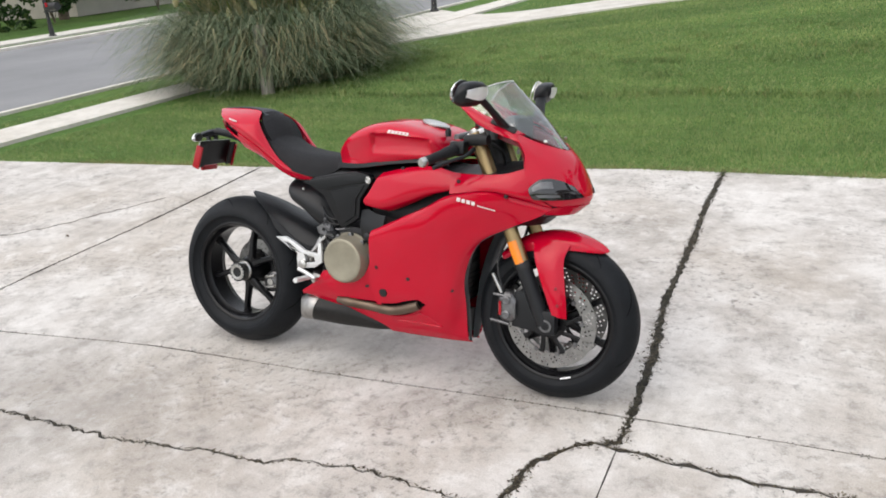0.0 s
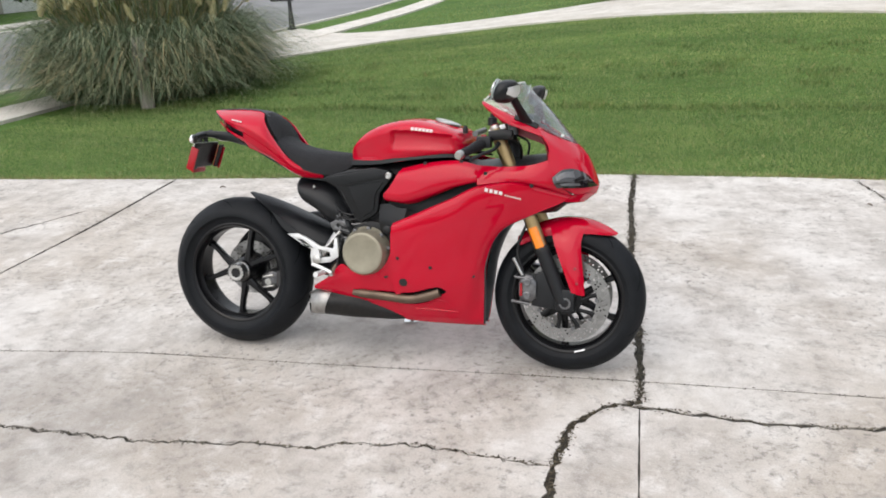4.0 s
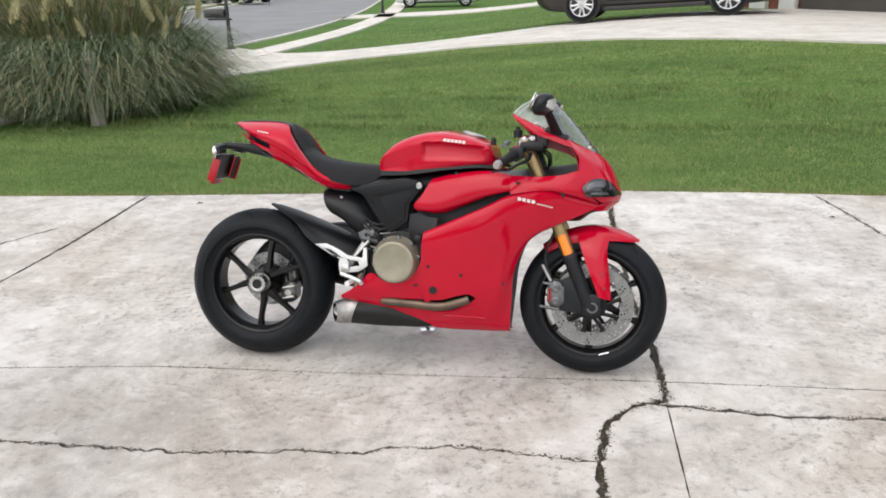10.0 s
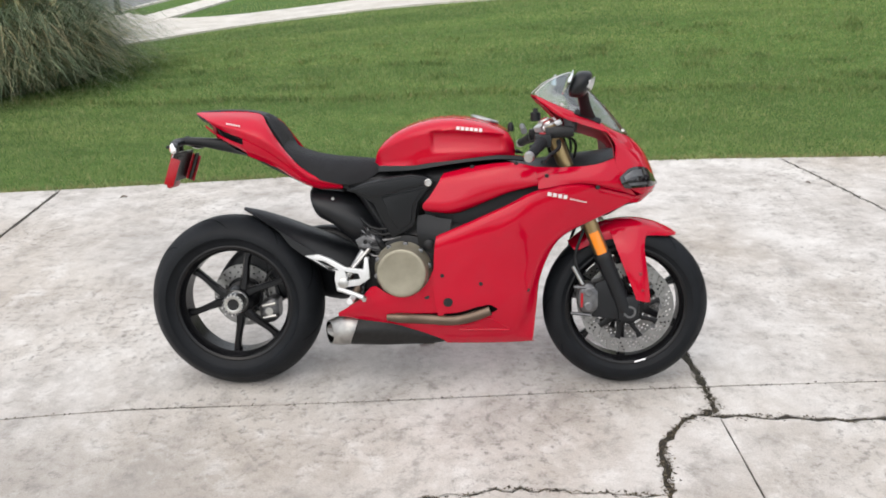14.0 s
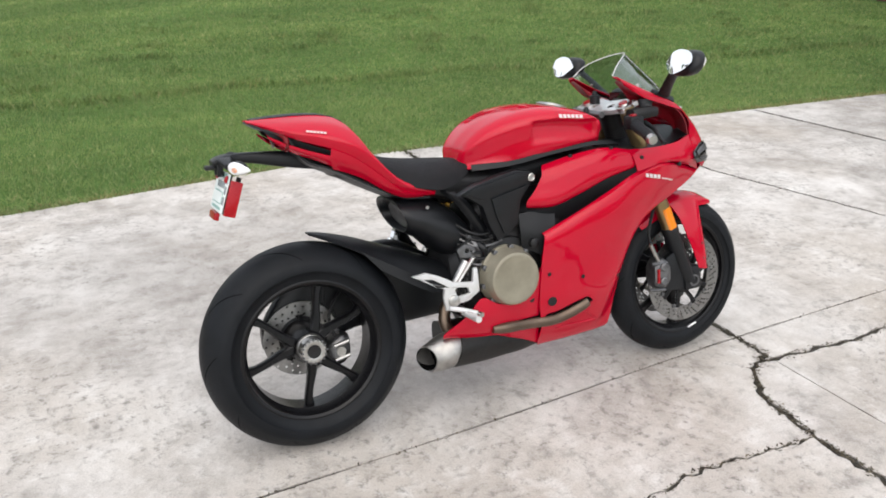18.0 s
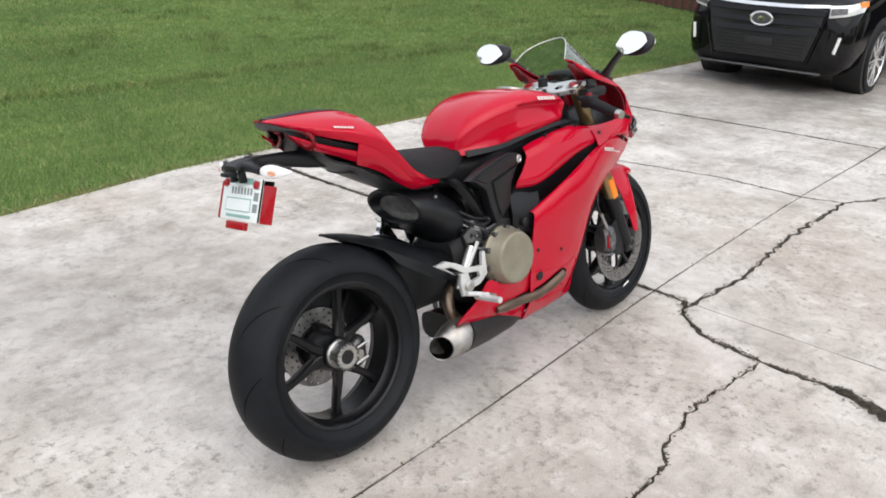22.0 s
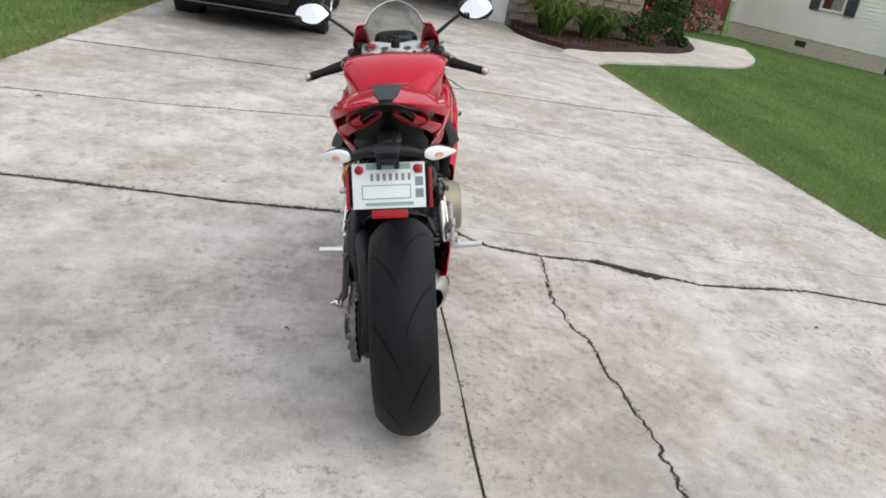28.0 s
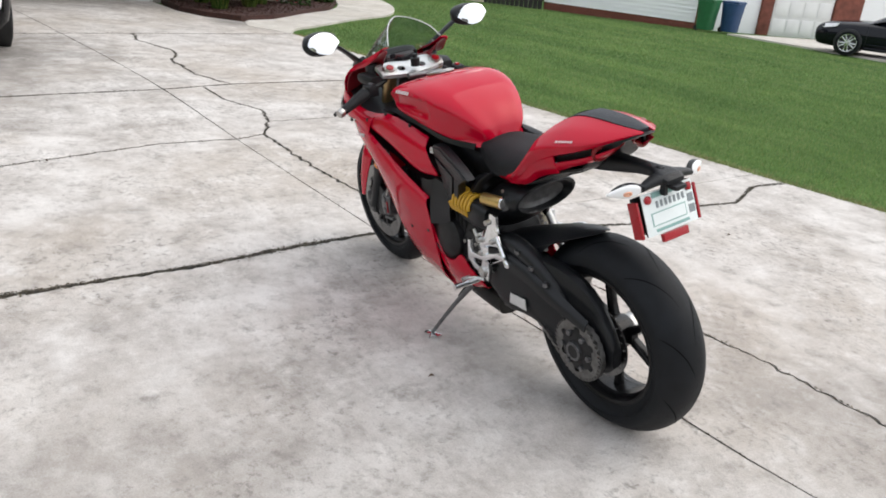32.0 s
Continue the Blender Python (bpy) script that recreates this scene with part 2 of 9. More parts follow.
M_SPROCKET = surface("oily_sprocket_steel", (0.20, 0.196, 0.19), 0.42, metal=0.9, vary=0.3, scale=40)
M_GOLD = surface("bronze_fork_coating", (0.36, 0.26, 0.13), 0.32, metal=0.9, vary=0.1, scale=20)
M_BRASS = surface("brass_reservoir", (0.62, 0.43, 0.16), 0.3, metal=0.9, vary=0.1, scale=20)
M_YELLOW = surface("yellow_spring_paint", (0.5625, 0.315, 0.0225), 0.4, vary=0.12)
M_ORANGE = surface("orange_reflector", (0.85, 0.24, 0.01), 0.25, vary=0.1, coat=0.6)
M_AMBER = surface("pale_amber_bulb", (0.75, 0.36, 0.22), 0.3, vary=0.1, coat=0.5)
M_REDLENS = surface("red_reflector", (0.34, 0.005, 0.012), 0.3, vary=0.12, coat=0.4, spec=0.2)
M_TAILLENS = surface("dark_red_tail_lens", (0.17, 0.004, 0.008), 0.25, vary=0.12, coat=0.4, spec=0.2)
M_WHITE = surface("white_print", (0.85, 0.85, 0.85), 0.45, vary=0.04)
M_PRINT = surface("pale_grey_print", (0.66, 0.58, 0.58), 0.4, vary=0.06)
M_PLATE = surface("plate_paper", (0.78, 0.83, 0.82), 0.55, vary=0.05)
M_PLATE_TEAL = surface("plate_teal_band", (0.25, 0.42, 0.39), 0.6, vary=0.1)
M_INK = surface("grey_ink", (0.24, 0.27, 0.28), 0.7, vary=0.1)
M_DARK = surface("dark_machinery", (0.012, 0.012, 0.013), 0.5, metal=0.3, vary=0.4, scale=35)
M_LAMPGLASS = surface("smoked_lamp_glass", (0.012, 0.010, 0.012), 0.08, vary=0.2, coat=1.0)


def clear_material(name, tint, rough=0.02, see=0.85):
    m, nt, b = nodes_of(name)
    g = nt.nodes.new("ShaderNodeBsdfGlossy")
    g.inputs["Roughness"].default_value = rough
    t = nt.nodes.new("ShaderNodeBsdfTransparent")
    t.inputs[0].default_value = (*tint, 1)
    lw = nt.nodes.new("ShaderNodeLayerWeight")
    lw.inputs[0].default_value = 0.5
    f = nt.nodes.new("ShaderNodeMath")
    f.operation = "POWER"
    f.inputs[1].default_value = 4.0
    nt.links.new(lw.outputs["Facing"], f.inputs[0])
    sm = nt.nodes.new("ShaderNodeMapRange")
    sm.inputs[1].default_value, sm.inputs[2].default_value = 0.0, 1.0
    sm.inputs[3].default_value, sm.inputs[4].default_value = 1 - see, 1.0
    nt.links.new(f.outputs[0], sm.inputs[0])
    mx = nt.nodes.new("ShaderNodeMixShader")
    nt.links.new(sm.outputs[0], mx.inputs[0])
    nt.links.new(t.outputs[0], mx.inputs[1])
    nt.links.new(g.outputs[0], mx.inputs[2])
    nt.links.new(mx.outputs[0], nt.nodes["Material Output"].inputs[0])
    return m


M_SCREEN = clear_material("clear_screen", (0.86, 0.90, 0.90), 0.04, 0.9)
M_GLASS = clear_material("tinted_car_glass", (0.05, 0.06, 0.06), 0.02, 0.9)


def mirror_material():
    m, nt, b = nodes_of("mirror_glass")
    b.inputs["Base Color"].default_value = (0.92, 0.93, 0.94, 1)
    b.inputs["Metallic"].default_value = 1.0
    b.inputs["Roughness"].default_value = 0.02
    return m


M_MIRROR = mirror_material()

# ---- finishes of the surroundings ----
M_BLACKCAR = surface("black_car_paint", (0.004, 0.004, 0.005), 0.5, vary=0.1, scale=2, coat=0.6, spec=0.0)
M_GREYCAR = surface("grey_car_paint", (0.036, 0.033, 0.031), 0.45, metal=0.2, vary=0.06, scale=2, coat=0.6, spec=0.2)
M_WHITECAR = surface("white_van_paint", (0.74, 0.76, 0.78), 0.35, vary=0.04, scale=2, coat=0.6)
M_SILVERCAR = surface("silver_car_paint", (0.48, 0.50, 0.51), 0.34, metal=0.5, vary=0.05, scale=2, coat=0.8)
M_NAVYCAR = surface("dark_blue_car_paint", (0.005, 0.006, 0.010), 0.45, vary=0.1, scale=2, coat=0.6, spec=0.0)
M_CHROME = surface("chrome", (0.80, 0.81, 0.82), 0.12, metal=1.0, vary=0.04)
M_RIM = surface("bright_alloy_rim", (0.62, 0.63, 0.64), 0.26, metal=0.8, vary=0.06)
M_BLACKTRIM = surface("black_trim", (0.015, 0.015, 0.016), 0.5, vary=0.15)
M_SIDING = surface("cream_vinyl_siding", (0.86, 0.84, 0.78), 0.55, vary=0.06, scale=0.6, fine=18)
M_SIDING2 = surface("white_vinyl_siding", (0.88, 0.89, 0.90), 0.55, vary=0.04, scale=0.6, fine=18)
M_TRIMW = surface("white_trim_paint", (0.76, 0.76, 0.75), 0.5, vary=0.05, scale=3)
M_BRICK = surface("red_brick", (0.20, 0.065, 0.045), 0.85, vary=0.35, scale=5, bump=0.4, bump_scale=60)
M_MORTAR = surface("mortar", (0.36, 0.33, 0.30), 0.9, vary=0.15, scale=6)
M_STONE = surface("tan_stone_veneer", (0.33, 0.27, 0.215), 0.85, vary=0.35, scale=4, bump=0.6, bump_scale=40)
M_BLOCK = surface("pale_block_foundation", (0.62, 0.56, 0.45), 0.88, vary=0.22, scale=3, bump=0.4, bump_scale=40)
M_ROOF = surface("dark_roof_shingle", (0.09, 0.085, 0.08), 0.9, vary=0.3, scale=4)
M_FENCE = surface("red_brown_fence_stain", (0.085, 0.028, 0.022), 0.75, vary=0.3, scale=5, stretch=(6, 6, 0.7))
M_DARKFENCE = surface("weathered_dark_fence", (0.030, 0.027, 0.025), 0.8, vary=0.3, scale=5, stretch=(6, 6, 0.7))
M_MULCH = surface("dark_red_mulch", (0.055, 0.02, 0.014), 0.95, vary=0.5, scale=25, bump=1.0, bump_scale=50)
# dark base colour puts the shade of the garage interiors into the surface
M_GARAGE = surface("shaded_interior", (0.07, 0.062, 0.055), 0.8, vary=0.2, scale=1)
M_BINGREEN = surface("green_bin_plastic", (0.016, 0.13, 0.045), 0.5, vary=0.15, scale=4)
M_BINBLUE = surface("blue_bin_plastic", (0.02, 0.06, 0.15), 0.5, vary=0.15, scale=4)
M_SHUTTER = surface("dark_shutter", (0.05, 0.052, 0.06), 0.6, vary=0.1)
M_PANE = clear_material("house_glass", (0.25, 0.30, 0.32), 0.03, 0.75)
M_POST = surface("weathered_post", (0.32, 0.29, 0.25), 0.9, vary=0.3, scale=7, stretch=(5, 5, 0.5), bump=0.5, bump_scale=60)
M_IRON = surface("black_cast_iron", (0.02, 0.02, 0.022), 0.55, vary=0.25, scale=15)
M_BARK = surface("grey_bark", (0.13, 0.10, 0.075), 0.9, vary=0.4, scale=10, bump=0.8, bump_scale=40)
M_LEAF = blade_material("shrub_leaves", (0.012, 0.035, 0.010), (0.025, 0.065, 0.016), (0.05, 0.105, 0.028), (0.10, 0.14, 0.04))
M_LEAF2 = blade_material("tree_leaves", (0.015, 0.045, 0.012), (0.03, 0.08, 0.02), (0.06, 0.12, 0.03), (0.09, 0.14, 0.04))
M_STRAP = blade_material("strap_leaves", (0.05, 0.10, 0.02), (0.10, 0.17, 0.035), (0.22, 0.27, 0.07), (0.34, 0.33, 0.12))
M_FLOWER = surface("pink_red_flowers", (0.50, 0.03, 0.06), 0.6, vary=0.3, scale=30)
M_PAMPAS = blade_material("pampas_leaves", (0.065, 0.105, 0.06), (0.15, 0.20, 0.13), (0.30, 0.35, 0.25), (0.44, 0.40, 0.27))
M_DRYSTEM = blade_material("dry_stems", (0.22, 0.16, 0.10), (0.38, 0.31, 0.19), (0.55, 0.48, 0.30), (0.36, 0.40, 0.22))
M_PLUME = blade_material("seed_plumes", (0.66, 0.58, 0.34), (0.78, 0.71, 0.46), (0.86, 0.80, 0.58), (0.90, 0.86, 0.68))
M_STRAW = blade_material("dry_thatch", (0.16, 0.12, 0.05), (0.26, 0.21, 0.10), (0.36, 0.30, 0.16), (0.15, 0.2, 0.06))
M_CRUMB = blade_material("soil_crumbs", (0.035, 0.03, 0.024), (0.07, 0.06, 0.045), (0.12, 0.105, 0.08), (0.2, 0.18, 0.14))
M_FARWALL = surface("beige_house_wall", (0.42, 0.39, 0.34), 0.8, vary=0.12, scale=0.8)
M_DRYLEAF = surface("dry_brown_leaf", (0.09, 0.055, 0.03), 0.8, vary=0.3, scale=60)
# darker greens put the shade of the lawn's step into the blades
M_LEDGE = blade_material("rough_grass", (0.11, 0.175, 0.06), (0.165, 0.245, 0.085), (0.22, 0.30, 0.11), (0.34, 0.31, 0.16))

# ---- small builders ----
def mesh_from(name, verts, faces, mats, smooth=False, mat_index=None):
    me = bpy.data.meshes.new(name)
    me.from_pydata([tuple(v) for v in verts], [], faces)
    for m in mats if isinstance(mats, (list, tuple)) else [mats]:
        me.materials.append(m)
    if smooth:
        me.polygons.foreach_set("use_smooth", [True] * len(me.polygons))
    if mat_index is not None:
        me.polygons.foreach_set("material_index", mat_index)
    me.update()
    return me


def bm_mesh(name, bm, mats, smooth=True, angle=40):
    """Finish a bmesh: outward normals, smooth shading with sharp edges above the angle."""
    bmesh.ops.recalc_face_normals(bm, faces=bm.faces[:])
    if smooth:
        for f in bm.faces:
            f.smooth = True
        lim = radians(angle)
        for e in bm.edges:
            if len(e.link_faces) == 2 and e.calc_face_angle(0.0) > lim:
                e.smooth = False
    me = bpy.data.meshes.new(name)
    bm.to_mesh(me)
    bm.free()
    for m in mats if isinstance(mats, (list, tuple)) else [mats]:
        me.materials.append(m)
    return me


def part(name, bm, material, parent, label="", smooth=True, angle=40):
    ob = new(name, bm_mesh(name, bm, material, smooth, angle) if isinstance(bm, bmesh.types.BMesh) else bm)
    ob.parent = parent
    if label:
        tagged(ob, label)
    return ob


def thing(name, label, category, at=None, group="", kind=""):
    ob = new(name)
    ob.empty_display_size = 0.1
    if at is not None:
        ob.matrix_world = at
    return tagged(ob, label, category, group, kind)


def box_bm(x0, x1, y0, y1, z0, z1, bevel=0.0, seg=2, bm=None):
    b = bmesh.new()
    bmesh.ops.create_cube(b, size=1.0)
    for v in b.verts:
        v.co = Vector((x0 + (v.co.x + 0.5) * (x1 - x0), y0 + (v.co.y + 0.5) * (y1 - y0), z0 + (v.co.z + 0.5) * (z1 - z0)))
    if bevel:
        bmesh.ops.bevel(b, geom=b.edges[:], offset=bevel, segments=seg, affect="EDGES", profile=0.6)
    return join_bm(bm, b) if bm is not None else b


def join_bm(bm, other, m=None):
    me = bpy.data.meshes.new("tmp")
    other.to_mesh(me)
    other.free()
    if m is not None:
        me.transform(m)
    bm.from_mesh(me)
    bpy.data.meshes.remove(me)
    return bm


def smooth_line(pts, n, closed=False):
    """Points evenly spread along a Catmull-Rom curve through the given ones."""
    P = [Vector(p) for p in pts]
    if len(P) == 1:
        return [P[0].copy() for _ in range(n)]
    dense = []
    cnt = len(P)
    spans = cnt if closed else cnt - 1
    for i in range(spans):
        if closed:
            a, b, c, d = P[(i - 1) % cnt], P[i], P[(i + 1) % cnt], P[(i + 2) % cnt]
        else:
            b, c = P[i], P[i + 1]
            a = P[i - 1] if i > 0 else b * 2 - c
            d = P[i + 2] if i + 2 < cnt else c * 2 - b
        # centripetal form keeps the curve from overshooting
        t0 = 0.0
        t1 = t0 + max((b - a).length, 1e-6) ** 0.5
        t2 = t1 + max((c - b).length, 1e-6) ** 0.5
        t3 = t2 + max((d - c).length, 1e-6) ** 0.5
        for k in range(12):
            t = t1 + (t2 - t1) * k / 12
            a1 = a * ((t1 - t) / (t1 - t0)) + b * ((t - t0) / (t1 - t0))
            a2 = b * ((t2 - t) / (t2 - t1)) + c * ((t - t1) / (t2 - t1))
            a3 = c * ((t3 - t) / (t3 - t2)) + d * ((t - t2) / (t3 - t2))
            b1 = a1 * ((t2 - t) / (t2 - t0)) + a2 * ((t - t0) / (t2 - t0))
            b2 = a2 * ((t3 - t) / (t3 - t1)) + a3 * ((t - t1) / (t3 - t1))
            dense.append(b1 * ((t2 - t) / (t2 - t1)) + b2 * ((t - t1) / (t2 - t1)))
    dense.append(P[0].copy() if closed else P[-1].copy())
    lens = [0.0]
    for p, q in zip(dense, dense[1:]):
        lens.append(lens[-1] + (q - p).length)
    out = []
    j = 0
    total = lens[-1]
    steps = n if closed else n - 1
    for i in range(n):
        want = total * i / steps
        while j < len(lens) - 2 and lens[j + 1] < want:
            j += 1
        f = (want - lens[j]) / max(lens[j + 1] - lens[j], 1e-9)
        out.append(dense[j].lerp(dense[j + 1], min(max(f, 0), 1)))
    return out


def patch(rows, nu=24, nv=8, thick=0.0, closed=False, cap=False, mirror=False, straight=False):
    """A smooth sheet through rows of points. Each row is spread to nu points; the rows are joined by curves with nv points each.
    closed: every row is a ring. thick: depth given to the sheet, inwards along its normals. mirror: adds the same across y = 0."""
    spread = [smooth_line(r, nu, closed) for r in rows]
    if straight:
        grid = spread
        nv = len(rows)
    else:
        cols = [smooth_line([r[i] for r in spread], nv) for i in range(nu)]
        grid = [[cols[i][j] for i in range(nu)] for j in range(nv)]
    bm = bmesh.new()
    vs = [[bm.verts.new(p) for p in row] for row in grid]
    top = nu if closed else nu - 1
    for j in range(nv - 1):
        for i in range(top):
            q = [vs[j][i], vs[j][(i + 1) % nu], vs[j + 1][(i + 1) % nu], vs[j + 1][i]]
            if len({tuple(round(c, 6) for c in v.co) for v in q}) >= 3:
                bm.faces.new(q)
    if cap and closed:
        bm.faces.new(vs[0])
        bm.faces.new(vs[-1][::-1])
    bmesh.ops.remove_doubles(bm, verts=bm.verts[:], dist=1e-5)
    if thick:
        bmesh.ops.recalc_face_normals(bm, faces=bm.faces[:])
        bmesh.ops.solidify(bm, geom=bm.faces[:], thickness=thick)
    if mirror:
        mirror_bm(bm)
    return bm


def mirror_bm(bm):
    other = bm.copy()
    for v in other.verts:
        v.co.y = -v.co.y
    bmesh.ops.reverse_faces(other, faces=other.faces[:])
    return join_bm(bm, other)


def tube(points, radius, sides=10, n=None, closed=False, flat=None, taper=None):
    """A round bar along a smooth line. taper: radius factors along the way; flat: (width, height) factors of the section."""
    pts = smooth_line(points, n or max(2, len(points) * 5), closed) if len(points) > 2 or closed else [Vector(p) for p in points]
    bm = bmesh.new()
    rings = []
    m = len(pts)
    up = Vector((0, 0, 1))
    for i, p in enumerate(pts):
        if closed:
            d = pts[(i + 1) % m] - pts[i - 1]
        else:
            d = pts[min(i + 1, m - 1)] - pts[max(i - 1, 0)]
        d.normalize()
        side = d.cross(up)
        if side.length < 0.05:
            side = d.cross(Vector((0, 1, 0)))
        side.normalize()
        above = side.cross(d)
        r = radius * (np.interp(i / max(m - 1, 1), np.linspace(0, 1, len(taper)), taper) if taper else 1.0)
        w, h = flat or (1, 1)
        rings.append([bm.verts.new(p + side * (math.cos(a) * r * w) + above * (math.sin(a) * r * h)) for a in (math.tau * k / sides for k in range(sides))])
    for i in range(m if closed else m - 1):
        a, b = rings[i], rings[(i + 1) % m]
        for k in range(sides):
            bm.faces.new((a[k], a[(k + 1) % sides], b[(k + 1) % sides], b[k]))
    if not closed:
        bm.faces.new(rings[0][::-1])
        bm.faces.new(rings[-1])
    return bm


def lathe(profile, axis="y", sides=48, at=(0, 0, 0), closed=False, capped=True):
    """Turns (offset along the axis, radius) pairs round an axis through at."""
    bm = bmesh.new()
    rings = []
    for a, r in profile:
        ring = []
        for k in range(sides):
            c, s = math.cos(math.tau * k / sides) * r, math.sin(math.tau * k / sides) * r
            co = {"x": (a, c, s), "y": (c, a, s), "z": (c, s, a)}[axis]
            ring.append(bm.verts.new(Vector(co) + Vector(at)))
        rings.append(ring)
    pairs = list(zip(rings, rings[1:])) + ([(rings[-1], rings[0])] if closed else [])
    for p, q in pairs:
        for k in range(sides):
            bm.faces.new((p[k], p[(k + 1) % sides], q[(k + 1) % sides], q[k]))
    if not closed and capped:
        bm.faces.new(rings[0][::-1])
        bm.faces.new(rings[-1])
    bmesh.ops.remove_doubles(bm, verts=bm.verts[:], dist=1e-6)
    return bm


def plate(outline, y0, y1, bevel=0.0, holes=(), smooth_n=0):
    """A flat part cut from a plate: an outline in x and z, between two depths y, with holes cut through."""
    pts = [(p[0], p[1]) for p in outline]
    if smooth_n:
        pts = [(v.x, v.y) for v in smooth_line([(x, z, 0) for x, z in pts], smooth_n, True)]
    loops = [pts, *[[(p[0], p[1]) for p in h] for h in holes]]
    bm = bmesh.new()
    edges = []
    for lp in loops:
        vs = [bm.verts.new((x, y0, z)) for x, z in lp]
        edges += [bm.edges.new((vs[i], vs[(i + 1) % len(vs)])) for i in range(len(vs))]
    fill = bmesh.ops.triangle_fill(bm, edges=edges, use_beauty=True)
    faces = [f for f in fill["geom"] if isinstance(f, bmesh.types.BMFace)]
    bmesh.ops.dissolve_limit(bm, angle_limit=0.01, verts=bm.verts[:], edges=bm.edges[:])
    faces = bm.faces[:]
    ext = bmesh.ops.extrude_face_region(bm, geom=faces)
    for v in ext["geom"]:
        if isinstance(v, bmesh.types.BMVert):
            v.co.y = y1
    bmesh.ops.recalc_face_normals(bm, faces=bm.faces[:])
    if bevel:
        rim = [e for e in bm.edges if len(e.link_faces) == 2 and e.calc_face_angle(0) > 0.9 and abs(e.verts[0].co.y - e.verts[1].co.y) < 1e-6]
        bmesh.ops.bevel(bm, geom=rim, offset=bevel, segments=2, affect="EDGES", profile=0.6)
    return bm


def ring_pts(cx, cz, r, n=16, r2=None, turn=0.0):
    return [(cx + math.cos(math.tau * k / n + turn) * r, cz + math.sin(math.tau * k / n + turn) * (r2 or r)) for k in range(n)]


def spoke_bm(at, r0, r1, angle, sweep, y0, y1, w0, w1, d):
    """One curved spoke from the hub to the rim."""
    rows = []
    for i in range(7):
        u = i / 6
        a = angle + sweep * math.sin(u * math.pi * 0.6)
        r = r0 + (r1 - r0) * u
        w = w0 + (w1 - w0) * math.sin(u * math.pi / 2)
        if u > 0.8:
            w *= 1 + (u - 0.8) * 3
        y = y0 + (y1 - y0) * u
        c = Vector((at[0] + r * math.cos(a), at[1] + y, at[2] + r * math.sin(a)))
        t = Vector((-math.sin(a), 0, math.cos(a)))
        yy = Vector((0, 1, 0))
        rows.append([c - t * w * 0.5 - yy * d * 0.3, c - t * w * 0.3 - yy * d * 0.5, c + t * w * 0.3 - yy * d * 0.5, c + t * w * 0.5 - yy * d * 0.3,
                     c + t * w * 0.5 + yy * d * 0.3, c + t * w * 0.3 + yy * d * 0.5, c - t * w * 0.3 + yy * d * 0.5, c - t * w * 0.5 + yy * d * 0.3])
    bm = bmesh.new()
    vs = [[bm.verts.new(p) for p in row] for row in rows]
    for a, b in zip(vs, vs[1:]):
        for k in range(8):
            bm.faces.new((a[k], a[(k + 1) % 8], b[(k + 1) % 8], b[k]))
    bm.faces.new(vs[0])
    bm.faces.new(vs[-1][::-1])
    return bm


def arm_rows(secs, n=20):
    """Rounded-box rings along x: (x, y centre, z centre, half width, half height)."""
    rows = []
    for x, yc, zc, hy, hz in secs:
        ring = []
        for k in range(n):
            a = math.tau * k / n
            c, s = math.cos(a), math.sin(a)
            ring.append((x, yc + hy * math.copysign(abs(c) ** 0.55, c), zc + hz * math.copysign(abs(s) ** 0.55, s)))
        rows.append(ring)
    return rows


def loft(secs, nu=28, nv=18):
    return patch(arm_rows(secs), nu, nv, closed=True, cap=True)

# ---- the lie of the land ----
from mathutils import geometry


def ease(a, b, x):
    t = min(max((x - a) / (b - a), 0.0), 1.0)
    return t * t * (3 - 2 * t)


def land(x, y):
    """Height of the ground: level drive, a neighbouring plot that stands higher, a slow fall towards the house and the east."""
    u = 0.85 * x - 0.55 * y - 5.0
    fall = max(0.0, 0.5 * (u + math.sqrt(u * u + 1)) - 0.09)
    return 0.62 * ease(3.6, 11.0, y) * ease(-6.5, 4.0, x) - 0.028 * fall


def land_sheet(name, xs, ys, drop, mat, label, category):
    verts = [(x, y, land(x, y) - drop) for y in ys for x in xs]
    w = len(xs)
    faces = [(j * w + i, j * w + i + 1, (j + 1) * w + i + 1, (j + 1) * w + i) for j in range(len(ys) - 1) for i in range(w - 1)]
    return tagged(new(name, mesh_from(name, verts, faces, mat, True)), label, category, kind="structure")


near_x = [-600, -200, -80, -50, -35] + [-25 + 0.5 * k for k in range(101)] + [35, 60, 120, 600]
near_y = [-600, -200, -80, -45, -30] + [-22 + 0.5 * k for k in range(121)] + [50, 70, 120, 250, 700]
land_sheet("ground", near_x, near_y, 0.03, M_LAWN, "mown green lawn on level and gently rising ground", "lawn")


def wander(pts, step=0.05, amp=0.018, seed=1):
    """A crack's line: the given points joined by a finely jagged way."""
    rnd = random.Random(seed)
    out = []
    for a, b in zip(pts, pts[1:]):
        a, b = Vector((*a[:2], 0)), Vector((*b[:2], 0))
        n = max(1, int((b - a).length / step))
        side = Vector((-(b - a).y, (b - a).x, 0)).normalized()
        for k in range(n):
            out.append(a.lerp(b, k / n) + side * (rnd.uniform(-amp, amp) if k else 0.0))
    out.append(Vector((*pts[-1][:2], 0)))
    return out


